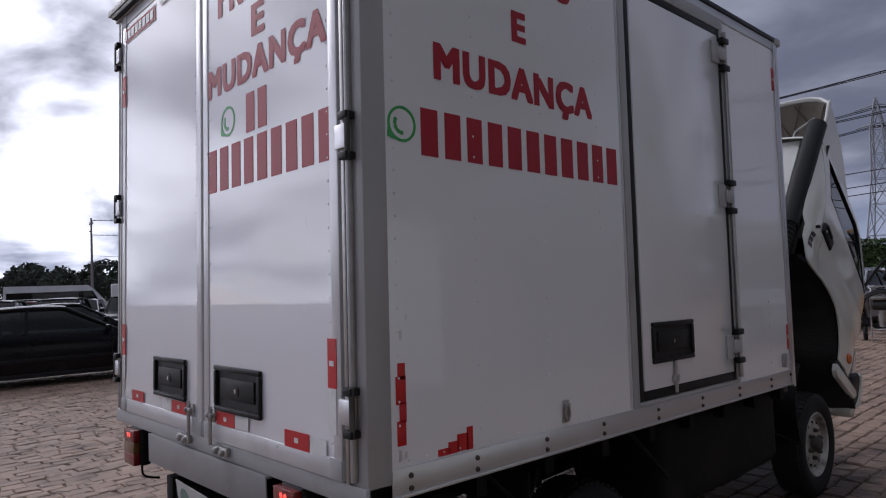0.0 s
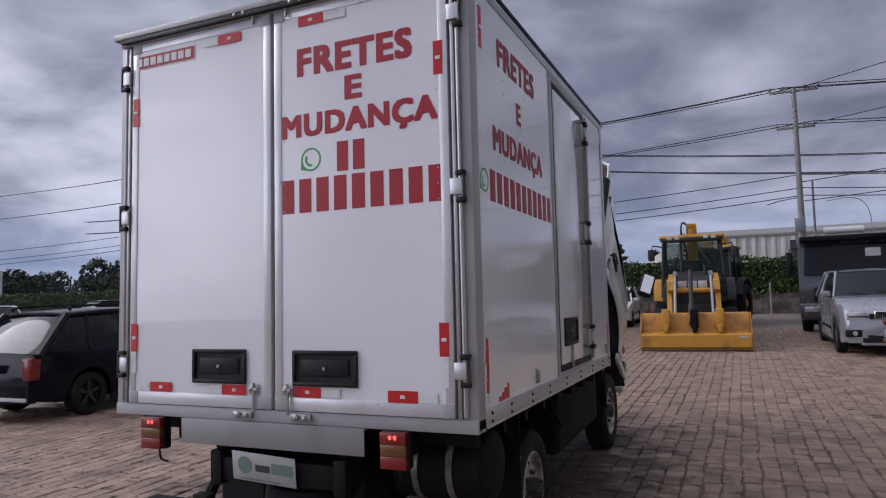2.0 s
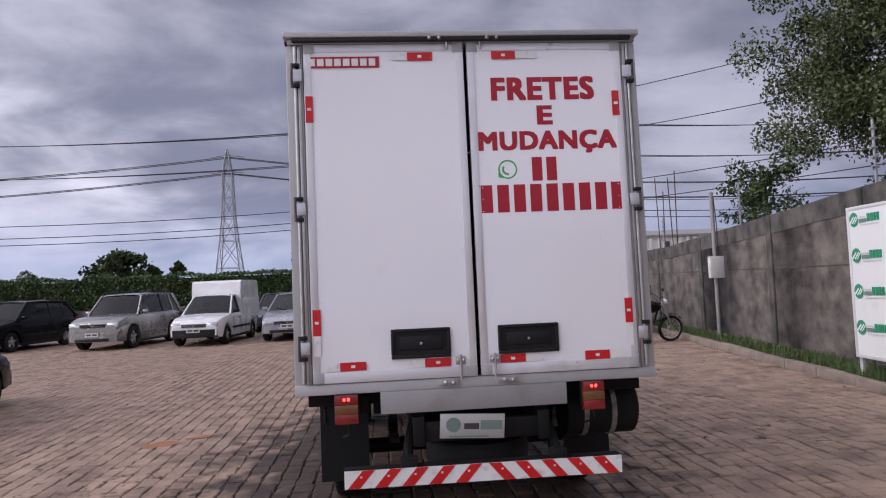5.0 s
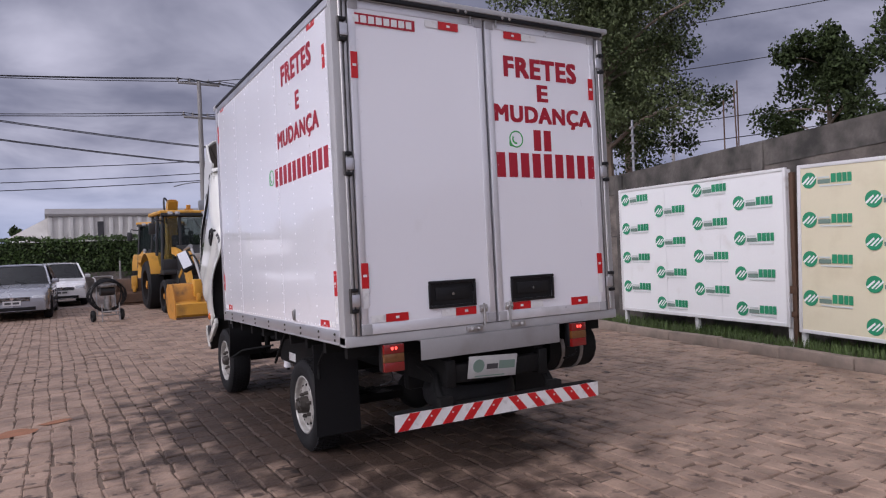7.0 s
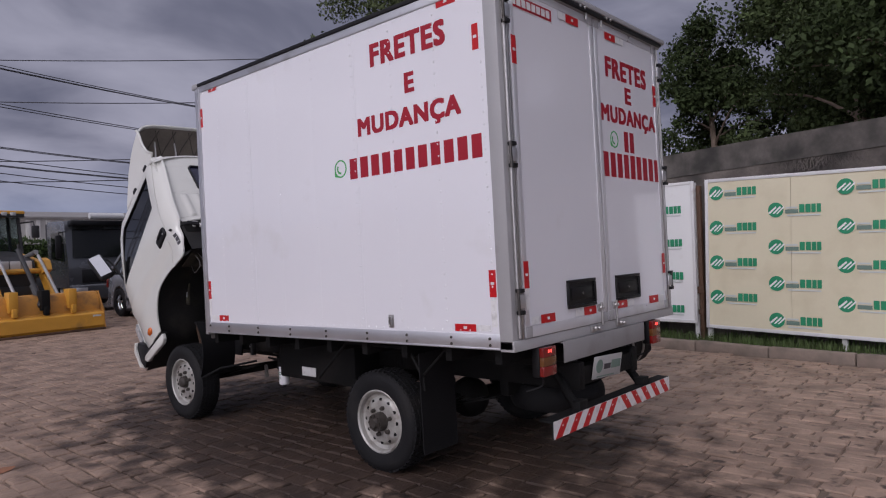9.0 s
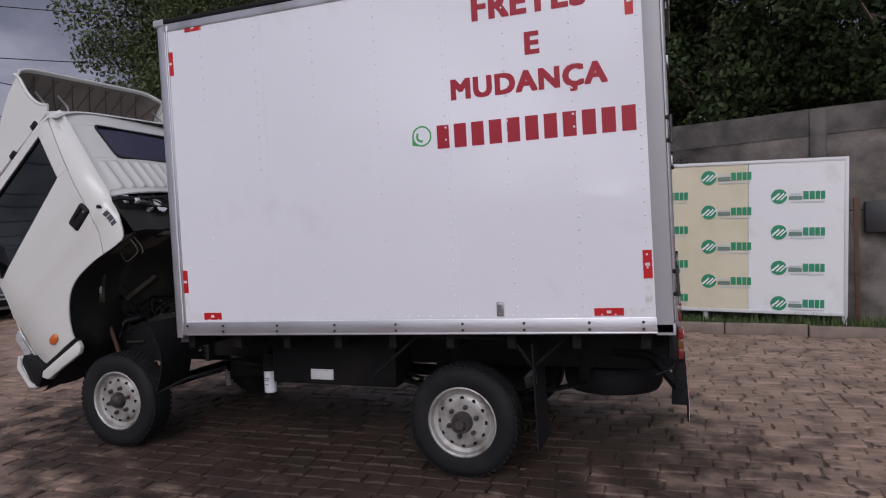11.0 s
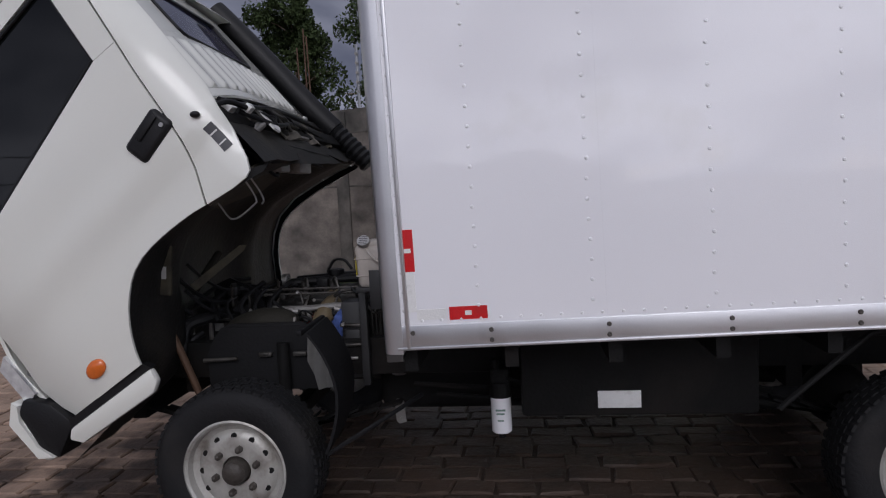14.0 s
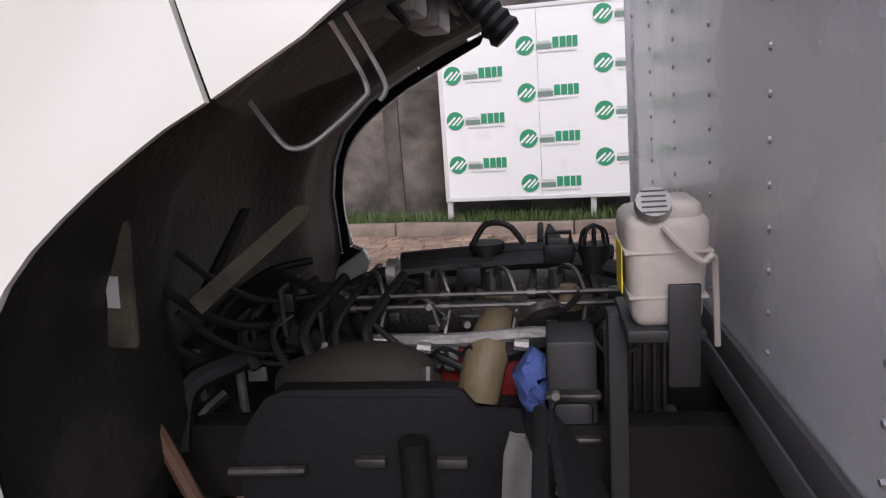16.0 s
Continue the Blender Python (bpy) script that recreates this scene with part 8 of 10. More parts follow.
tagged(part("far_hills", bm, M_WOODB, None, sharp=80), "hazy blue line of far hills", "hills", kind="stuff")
tower = thing("water_tower", "round red brick water tower far off", "tower", m=pose(-117.6, 131.8, 0))
part("drum", cy(bmesh.new(), (0, 0, 0), (0, 0, 12.7), 2.6, 2.5, 20), M_BRICKT, tower)
part("rim", cy(bmesh.new(), (0, 0, 12.7), (0, 0, 13.0), 2.75, n=20), M_BRICKT, tower)
for k in range(4):
    s = thing("silo", "pale far silo with dark cap", "silo", "silos far off", pose(-100.5 - k * 1.0, 60.3 + k * 1.75, 0))
    part("shell", cy(bmesh.new(), (0, 0, 0), (0, 0, 6.6), 0.98, n=16), M_FARW, s)
    part("cap", cy(bmesh.new(), (0, 0, 6.6), (0, 0, 7.9), 0.55, 0.2, 12), M_DARKW, s)
sign = thing("billboard", "large dark billboard frame on posts, seen from behind", "billboard", m=pose(-61.0, 26.7, 0, 0, 0, 66))
part("panel", bx(bmesh.new(), -2.0, 2.0, -0.15, 0.15, 1.6, 5.0), M_DARKW, sign)
part("header", bx(bmesh.new(), -2.0, 2.0, -0.15, 0.15, 5.25, 5.9), M_DARKW, sign)
for x in (-1.95, -1.0, 0, 1.0, 1.95):
    part("post", bx(bmesh.new(), x - 0.08, x + 0.08, -0.3, -0.16, 0, 5.9), M_MACHB, sign)
shed2 = thing("far_shed", "low pale shed with red roof beyond the hedge", "building", m=pose(-100, 105, 0, 0, 0, 40))
part("wall", bx(bmesh.new(), -14, 14, -4, 4, 0, 3.4), M_FARW, shed2)
part("roof", prism(bmesh.new(), [(-14.3, -4.3, 3.4), (-14.3, 4.3, 3.4), (-14.3, 0, 5.0)], (14, 0, 0)), M_BRICKT, shed2)

# ---------------------------------------------------------------- parked vehicles
def interp(pts, t):
    pts = sorted(pts)
    if t <= pts[0][0]:
        return pts[0][1]
    for (a, va), (b, vb) in zip(pts, pts[1:]):
        if t <= b:
            k = (t - a) / (b - a)
            k = k * k * (3 - 2 * k) * 0.35 + k * 0.65
            return va + (vb - va) * k
    return pts[-1][1]


def simple_wheel(parent, x, y, r, w, s, spokes=5, rim_mat=None):
    root = new("wheel")
    root.parent, root.matrix_basis = parent, Matrix.Translation((x, y, r)) @ (Matrix() if s > 0 else pose(0, 0, 0, 0, 0, 180))
    h = w / 2
    part("tyre", lathe(bmesh.new(), [(r * 0.62, -h), (r * 0.9, -h * 1.05), (r * 0.985, -h * 0.8), (r, -h * 0.3), (r, h * 0.3), (r * 0.985, h * 0.8), (r * 0.9, h * 1.05), (r * 0.62, h)], 26), M_RUBBER, root)
    bm = lathe(bmesh.new(), [(r * 0.63, h * 0.98), (r * 0.66, h * 0.6), (r * 0.58, h * 0.1), (r * 0.1, h * 0.2), (r * 0.1, -h * 0.5), (r * 0.62, -h * 0.6)], 26)
    for k in range(spokes):
        bx(bm, h * 0.25, h * 0.80, -r * 0.08, r * 0.08, r * 0.10, r * 0.62, 0.006, 1, m=Matrix.Rotation(k * math.tau / spokes, 4, "X"))
    cy(bm, (h * 0.2, 0, 0), (h * 0.85, 0, 0), r * 0.16, n=12)
    part("rim", bm, rim_mat or M_RIM, root)


def car(name, label, m, paint_m, L, W, H, top, cabin, wheels=(0.80, -0.78), r=0.31, trim=None, group="parked cars", front="plain", rails=False, belt=None,
        glass_m=None, grille_m=None, dark_hood=None, category="car", spokes=5, rim_mat=None):
    """A car facing +y. top: (y, z) along the bonnet, belt and tail; cabin: y of screen foot, roof front, roof rear, rear glass foot."""
    root = thing(name, label, category, group, m)
    half = W / 2
    ya, yb, yc, yd = cabin
    y_f, y_r = L / 2 + wheels[0] * -1, -L / 2 - wheels[1]
    ys = sorted({round(-L / 2 + L * k / 64, 4) for k in range(65)})
    bm = bmesh.new()
    rows = []
    R = r + 0.055

    def width(y):
        return half * (1 - 0.13 * abs(2 * y / L) ** 7 - 0.02 * abs(2 * y / L) ** 2)

    for y in ys:
        zt = interp(top, y)
        zb = 0.21 + 0.10 * abs(2 * y / L) ** 6
        za = zb
        for yw in (y_f, y_r):
            if abs(y - yw) < R:
                za = max(za, r + math.sqrt(R * R - (y - yw) ** 2))
        za = min(za, zt - 0.10)
        w = width(y)
        zs = max(za + 0.02, lin(zb, zt, 0.55))
        side = [(0, zb), (w * 0.70, zb), (w * 0.72, za), (w * 0.985, za + 0.004), (w * 0.995, max(za + 0.012, zb + 0.13)), (w, zs), (w * 0.985, max(zs + 0.01, zt - 0.10)), (w * 0.945, zt - 0.025), (w * 0.86, zt), (0, zt + 0.018)]
        ring = [bm.verts.new((x, y, z)) for x, z in side] + [bm.verts.new((-x, y, z)) for x, z in side[-2:0:-1]]
        rows.append(ring)
    n = len(rows[0])
    for a, b in zip(rows, rows[1:]):
        for k in range(n):
            bm.faces.new((a[k], a[(k + 1) % n], b[(k + 1) % n], b[k]))
    bm.faces.new(rows[0])
    bm.faces.new(rows[-1][::-1])
    part("body", bm, paint_m, root, sharp=40)
    # cabin glass and roof
    wb, wr = half * 0.925, half * 0.735
    zr = H

    def roof_z(y):
        zt = interp(top, y)
        if y > yb:
            k = (ya - y) / (ya - yb)
            return lin(zt, zr - 0.03, k)
        if y < yc:
            k = (y - yd) / (yc - yd)
            return lin(zt, zr - 0.04, k)
        k = (y - yc) / (yb - yc)
        return zr - 0.03 * (2 * k - 1) ** 2 - 0.01 * (1 - k)

    def cab_ring(y, grow=0.0):
        zt = interp(top, y) - 0.03
        zc = roof_z(y)
        k = max(0.0, min(1.0, (zc - zt) / (zr - 0.9 + 1e-6)))
        wt = lin(wb, wr, min(1.0, max(0.0, (zc - zt) / (zr - zt))))
        return zt, zc, wt, wb

    steps = 26
    bm = bmesh.new()
    rows = []
    for i in range(steps + 1):
        y = lin(yd + 0.01, ya - 0.01, i / steps)
        zt, zc, wt, wbb = cab_ring(y)
        pts = [(wbb, zt), (lin(wbb, wt, 0.55), lin(zt, zc, 0.55)), (wt, zc - 0.03), (wt - 0.06, zc - 0.005), (0, zc + 0.012)]
        rows.append([bm.verts.new((x, y, z)) for x, z in pts] + [bm.verts.new((-x, y, z)) for x, z in pts[-2::-1]])
    for a, b in zip(rows, rows[1:]):
        for k in range(len(a) - 1):
            bm.faces.new((a[k], a[k + 1], b[k + 1], b[k]))
    part("window_glass", bm, glass_m or M_CARGLASS, root, "", sharp=50)
    bm = bmesh.new()
    sheet(bm, [(-1, yc - 0.02), (1, yc - 0.02), (1, yb + 0.02), (-1, yb + 0.02)],
          lambda u, v: (u * (wr + 0.012), v, roof_z(min(max(v, yc), yb)) + 0.024 - 0.055 * abs(u) ** 5), 0.14, 1, (0, 0, -0.03))
    part("roof", bm, paint_m, root, sharp=50)
    for s in (-1, 1):
        za_, zd_ = interp(top, ya), interp(top, yd)
        pm = M_BLACK if paint_m in (P_BLACK, P_NAVY) else paint_m
        part("pillar", tube(bmesh.new(), [(s * wb, ya + 0.02, za_ - 0.02), (s * (wr + 0.01), yb, zr - 0.045)], 0.030, 6), pm, root)
        part("pillar", tube(bmesh.new(), [(s * (wr + 0.005), yc, zr - 0.05), (s * wb, yd, zd_ - 0.02)], 0.055, 6), pm, root)
        part("roof_rail_edge", tube(bmesh.new(), [(s * (wr + 0.012), lin(yc, yb, k / 6), roof_z(lin(yc, yb, k / 6)) - 0.02) for k in range(7)], 0.028, 6), pm, root)
        ym = lin(yc, yb, 0.48)
        part("pillar", tube(bmesh.new(), [(s * (wr + 0.004), ym, zr - 0.05), (s * (wb + 0.004), ym - 0.02, interp(top, ym) - 0.02)], 0.026, 6), M_BLACK, root)
        if yc - yd < 0.9 and yc - (-L / 2) > 0.35:
            yq = lin(yd, yc, 0.5) if yc - yd > 0.5 else yc + 0.45
            part("pillar", tube(bmesh.new(), [(s * (wr + 0.004), min(yc + 0.30, ym - 0.5), zr - 0.05), (s * (wb + 0.004), min(yc + 0.26, ym - 0.55), interp(top, yc) - 0.02)], 0.024, 6), pm, root)
        bm = bmesh.new()
        bx(bm, -0.09, 0.09, -0.05, 0.05, -0.06, 0.06, 0.03, 2, m=Matrix.Translation((s * (wb + 0.12), ya - 0.22, interp(top, ya - 0.2) + 0.06)))
        part("door_mirror", bm, trim or paint_m, root)
        for yy in (ym, ya - 0.12):
            pts = [(s * (width(yy) + 0.0015), yy - 0.02 * k, z) for k, z in enumerate((interp(top, yy) - 0.12, lin(0.3, interp(top, yy), 0.5), 0.34))]
            part("door_seam", tube(bmesh.new(), pts, 0.005, 4), M_BLACK, root)
        part("door_handle", bx(bmesh.new(), s * width(ym), s * (width(ym) + 0.025), ym + 0.06, ym + 0.20, interp(top, ym) - 0.19, interp(top, ym) - 0.16, 0.005), trim or paint_m, root)
        part("side_moulding", bx(bmesh.new(), s * (width(0) - 0.004), s * (width(0) + 0.012), y_r + R + 0.05, y_f - R - 0.05, 0.46, 0.52, 0.005), trim or M_BLACK, root)
        part("sill", bx(bmesh.new(), s * (width(0) - 0.06), s * (width(0) - 0.002), y_r + R, y_f - R, 0.17, 0.25, 0.01), M_BLACK, root)
        for yw in (y_f, y_r):
            simple_wheel(root, s * (half - 0.115), yw, r, 0.195, s, spokes, rim_mat)
        zf = interp(top, L / 2 - 0.12)
        bm = bmesh.new()
        bx(bm, s * half * 0.50, s * half * 0.86, L / 2 - 0.24, L / 2 - 0.015, zf - 0.20, zf - 0.045, 0.03, 2)
        part("headlamp", bm, M_LAMPC, root, "clear headlamp")
        zq = interp(top, -L / 2 + 0.12)
        bm = bmesh.new()
        bx(bm, s * half * 0.70, s * half * 0.90, -L / 2 - 0.008, -L / 2 + 0.16, zq - 0.34, zq - 0.04, 0.03, 2)
        part("tail_lamp", bm, M_LENS, root, "red tail lamp")
        if rails:
            part("roof_rack_rail", tube(bmesh.new(), smooth_line([(s * (wr - 0.03), yc + 0.1, zr), (s * (wr - 0.03), yc + 0.2, zr + 0.055), (s * (wr - 0.03), yb - 0.2, zr + 0.055), (s * (wr - 0.03), yb - 0.05, zr)]), 0.016, 6), P_BLACK, root, "black roof rail")
    for s, y in ((1, L / 2), (-1, -L / 2)):
        bm = bmesh.new()
        sheet(bm, [(-half * 0.86, 0.27), (half * 0.86, 0.27), (half * 0.86, 0.50), (-half * 0.86, 0.50)],
              lambda u, v: (u, y + s * (0.045 - 0.11 * abs(u / half) ** 4), v), 0.12, 1, (0, -s * 0.09, 0))
        part("bumper", bm, trim or paint_m, root)
        bm = bmesh.new()
        zp = 0.42 if s > 0 else min(0.66, interp(top, -L / 2 + 0.1) - 0.2)
        bx(bm, -0.20, 0.20, y + s * 0.046, y + s * 0.056, zp, zp + 0.12)
        plate = part("number_plate", bm, M_PLATE, root, "grey number plate")
        for k in range(2):
            part("plate_bar", bx(bmesh.new(), -0.165 + k * 0.18, -0.165 + k * 0.18 + 0.145, y + s * 0.0562, y + s * 0.0572, zp + 0.03, zp + 0.085), M_INK, plate)
    zf = interp(top, L / 2 - 0.1)
    bm = bmesh.new()
    bx(bm, -half * 0.46, half * 0.46, L / 2 - 0.1, L / 2 + 0.008, zf - 0.17, zf - 0.06, 0.015)
    grille = part("grille", bm, grille_m or M_BLACK, root)
    for k in range(3):
        part("grille_slat", bx(bmesh.new(), -half * 0.44, half * 0.44, L / 2 + 0.006, L / 2 + 0.016, zf - 0.155 + k * 0.036, zf - 0.146 + k * 0.036), M_CHROME if front != "plain" else M_GALV, grille)
    part("badge", cy(bmesh.new(), (0, L / 2 + 0.006, zf - 0.09), (0, L / 2 + 0.022, zf - 0.09), 0.045, n=14), M_CHROME, root, "plain chrome badge")
    part("lower_intake", bx(bmesh.new(), -half * 0.6, half * 0.6, L / 2 - 0.02, L / 2 + 0.052, 0.28, 0.37, 0.01), M_BLACK, root)
    for x in (-0.36, 0.36):
        bm = bmesh.new()
        bx(bm, x - 0.24, x + 0.24, ym - 0.1, ym + 0.42, 0.35, 0.62, 0.05)
        bx(bm, x - 0.23, x + 0.23, ym - 0.20, ym - 0.06, 0.55, 1.08, 0.05)
        bx(bm, x - 0.12, x + 0.12, ym - 0.20, ym - 0.10, 1.09, 1.25, 0.04)
        part("seat", bm, M_SEAT, root)
    bm = bmesh.new()
    bx(bm, -0.6, 0.6, yc + 0.05, yc + 0.2, 0.55, 1.05, 0.05)
    part("rear_seat", bm, M_SEAT, root)
    bm = bmesh.new()
    sheet(bm, [(-half * 0.9, ya - 0.5), (half * 0.9, ya - 0.5), (half * 0.9, ya - 0.05), (-half * 0.9, ya - 0.05)], lambda u, v: (u, v, interp(top, v) + 0.004), 0.2)
    part("dashboard", bm, M_SEAT, root)
    for x in (-half * 0.35, half * 0.25):
        part("wiper", tube(bmesh.new(), [(x, ya - 0.0, interp(top, ya) + 0.02), (x + 0.35, ya - 0.12, interp(top, ya) + 0.10)], 0.008, 4), M_BLACK, root)
    return root


def sedan_top(L, hood, belt, deck):
    return [(-L / 2, deck * 0.66), (-L / 2 + 0.06, deck * 0.93), (-L / 2 + 0.25, deck), (-L / 2 + 0.7, deck + 0.01), (-0.2, belt), (L / 2 - 1.25, belt - 0.02), (L / 2 - 0.55, hood), (L / 2 - 0.16, hood - 0.10), (L / 2, hood - 0.26)]


def hatch_top(L, hood, belt):
    return [(-L / 2, 0.62), (-L / 2 + 0.05, belt * 0.96), (-L / 2 + 0.3, belt + 0.02), (0, belt), (L / 2 - 1.05, belt - 0.02), (L / 2 - 0.5, hood), (L / 2 - 0.14, hood - 0.09), (L / 2, hood - 0.25)]


# the dark estate car beside the truck
wagon = car("estate_car", "dark blue-black estate car parked on the paving", pose(-7.05, 5.15, 0, 0, 0, 2), P_NAVY, 4.15, 1.64, 1.45,
            hatch_top(4.15, 0.82, 0.92), (1.02, 0.36, -1.45, -1.98), wheels=(0.78, -0.85), r=0.295, rails=True, rim_mat=M_MACHB)
part("tow_ball", ball(tube(bmesh.new(), [(0, -2.0, 0.30), (0, -2.2, 0.30), (0, -2.22, 0.36)], 0.02, 6), (0, -2.22, 0.385), 0.028, 10), M_CHROME, wagon)
part("rear_bumper_strip", bx(bmesh.new(), -0.72, 0.72, -2.135, -2.11, 0.30, 0.35, 0.008), M_PLATE, wagon)
# black sedans on the far side
car("sedan", "black four-door sedan parked side-on", pose(-12.15, 2.15, 0, 0, 0, -8), P_BLACK, 4.75, 1.80, 1.44, sedan_top(4.75, 0.84, 0.95, 0.98), (1.15, 0.25, -0.95, -1.75), r=0.325, wheels=(0.90, -0.98))
car("sedan", "black four-door sedan parked behind another", pose(-18.6, 4.2, 0, 0, 0, -14), P_BLACK, 4.5, 1.75, 1.42, sedan_top(4.5, 0.82, 0.93, 0.96), (1.05, 0.2, -0.9, -1.65), r=0.31)
# the row that faces the truck's tail
eco = car("compact_suv", "silver compact sport utility car, parked", pose(-8.80, 18.95, 0, 0, 0, 180 - 9), P_SILVERB, 4.15, 1.73, 1.66,
          hatch_top(4.15, 0.98, 1.05), (0.95, 0.42, -1.65, -1.98), r=0.34, wheels=(0.80, -0.82), trim=P_SILVERB, rails=True, front="chrome")
van = car("delivery_van", "small white delivery van with a high box body, parked", pose(-5.95, 18.75, 0, 0, 0, 180 - 6), P_WHITE, 4.15, 1.62, 1.52,
          hatch_top(4.15, 0.86, 0.95), (0.98, 0.36, -0.02, -0.25), r=0.29, wheels=(0.72, -0.85), trim=M_BLACK, category="van")
bm = bmesh.new()
sheet(bm, [(-2.05, 0.72), (0.0, 0.72), (0.0, 1.55), (-0.10, 1.90), (-0.22, 1.97), (-1.90, 1.97), (-2.02, 1.90)], lambda y, z: (-0.80 + 0.05 * max(0, z - 1.0), y, z), 0.3, 1, (1.60, 0, 0))
bmesh.ops.bevel(bm, geom=[e for e in bm.edges if e.calc_face_angle(0) > 0.8], offset=0.04, segments=2, profile=0.5, affect="EDGES")
part("box_body", bm, P_WHITE, van, "plain white high box")
car("sedan", "silver sedan with dark bonnet, parked facing the yard", pose(-3.36, 19.25, 0, 0, 0, 180 - 3), P_BLUESILVER, 4.5, 1.77, 1.46, sedan_top(4.5, 0.84, 0.95, 0.97), (1.12, 0.30, -0.90, -1.70), r=0.315, front="chrome")
car("hatchback", "white hatchback parked in the second row", pose(-2.35, 24.0, 0, 0, 0, 182), P_WHITE, 3.9, 1.66, 1.46, hatch_top(3.9, 0.84, 0.94), (0.92, 0.30, -1.35, -1.78), r=0.29, group="second row of cars")
proto_b = car("hatchback", "dark hatchback parked in the second row", pose(-4.55, 23.6, 0, 0, 0, 178), P_GREY, 4.0, 1.68, 1.47, hatch_top(4.0, 0.84, 0.95), (0.95, 0.30, -1.40, -1.83), r=0.295, group="second row of cars")
copy_thing(proto_b, pose(-7.9, 26.0, 0, 0, 0, 176))
copy_thing(proto_b, pose(-11.4, 26.2, 0, 0, 0, 178))
proto_n = car("hatchback", "black hatchback parked facing the yard", pose(-12.6, 19.6, 0, 0, 0, 168), P_BLACK, 4.1, 1.72, 1.56, hatch_top(4.1, 0.90, 1.0), (1.05, 0.40, -1.45, -1.88), r=0.305, front="chrome", group="far row of cars")
copy_thing(proto_n, pose(-15.0, 19.4, 0, 0, 0, 165))
proto_s = car("hatchback", "silver hatchback parked in the far row", pose(-17.6, 19.6, 0, 0, 0, 163), P_SILVER, 4.0, 1.68, 1.46, hatch_top(4.0, 0.84, 0.95), (0.95, 0.32, -1.40, -1.83), r=0.295, group="far row of cars")
proto_w = car("sedan", "white sedan parked in the far row", pose(-20.4, 19.0, 0, 0, 0, 160), P_WHITE, 4.4, 1.72, 1.44, sedan_top(4.4, 0.83, 0.93, 0.95), (1.05, 0.25, -0.9, -1.65), r=0.30, group="far row of cars")
proto_r = car("hatchback", "dark red hatchback in the far row", pose(-31.5, 6.0, 0, 0, 0, 255), P_RED, 3.9, 1.66, 1.46, hatch_top(3.9, 0.84, 0.94), (0.92, 0.30, -1.35, -1.78), r=0.29, group="far row of cars")
lot = random.Random(4)
far_spots = []
for k in range(9):
    far_spots.append((-25.2 - 0.15 * k, 15.2 - 2.35 * k, 248))
for k in range(11):
    far_spots.append((-33.5, 20.5 - 2.4 * k, 250))
for k in range(9):
    far_spots.append((-42, 21 - 2.5 * k, 250))
for k in range(4):
    far_spots.append((-22.8 - 2.6 * k, 24.6, 172))
protos = [proto_s, proto_w, proto_n, proto_s, proto_b, proto_w, proto_n]
for k, (x, y, a) in enumerate(far_spots):
    copy_thing(protos[(k * 3 + k // 4) % len(protos)], pose(x + lot.uniform(-.3, .3), y + lot.uniform(-.15, .15), 0, 0, 0, a + lot.uniform(-4, 4)))["group"] = "far row of cars"

# silver sport utility car and the grey truck behind it
suv = car("sport_utility_car", "large silver sport utility car parked by the wall", pose(4.90, 15.20, 0, 0, 0, 180), P_BLUESILVER, 4.85, 1.93, 1.74,
          [(-2.42, 0.78), (-2.36, 1.10), (-2.1, 1.17), (0, 1.14), (1.05, 1.17), (1.55, 1.14), (2.0, 1.07), (2.25, 0.98), (2.37, 0.86), (2.42, 0.70)], (1.12, 0.20, -1.70, -2.22), r=0.385, wheels=(0.93, -0.99),
          front="chrome", rim_mat=M_CHROME)
for s in (-1, 1):
    kid = part("kidney_grille", bx(bmesh.new(), s * 0.035, s * 0.36, 2.36, 2.452, 0.73, 0.90, 0.03, 3), M_CHROME, suv, "chrome-edged kidney grille")
    part("grille_mouth", bx(bmesh.new(), s * 0.055, s * 0.34, 2.44, 2.458, 0.75, 0.88, 0.01), M_BLACK, kid)
    for k in range(7):
        part("grille_bar", bx(bmesh.new(), s * (0.072 + k * 0.038), s * (0.080 + k * 0.038), 2.452, 2.468, 0.752, 0.878), M_CHROME, kid)
    part("side_intake", bx(bmesh.new(), s * 0.56, s * 0.86, 2.30, 2.46, 0.38, 0.53, 0.03), M_BLACK, suv)
    part("fog_lamp", cy(bmesh.new(), (s * 0.70, 2.42, 0.46), (s * 0.70, 2.468, 0.46), 0.045, n=14), M_LAMPC, suv, "round fog lamp")
    part("headlamp_surround", bx(bmesh.new(), s * 0.45, s * 0.80, 2.22, 2.412, 0.765, 0.80, 0.01), M_BLACK, suv)
    part("wing_crease", tube(bmesh.new(), [(s * 0.60, 1.1, 1.165), (s * 0.52, 1.75, 1.115), (s * 0.40, 2.22, 0.99)], 0.014, 6), P_BLUESILVER, suv)
part("lower_intake", bx(bmesh.new(), -0.50, 0.50, 2.38, 2.472, 0.30, 0.44, 0.03), M_BLACK, suv, "black lower air intake")
part("skid_plate", bx(bmesh.new(), -0.60, 0.60, 2.34, 2.462, 0.22, 0.29, 0.02), M_GALV, suv, "silver skid plate")

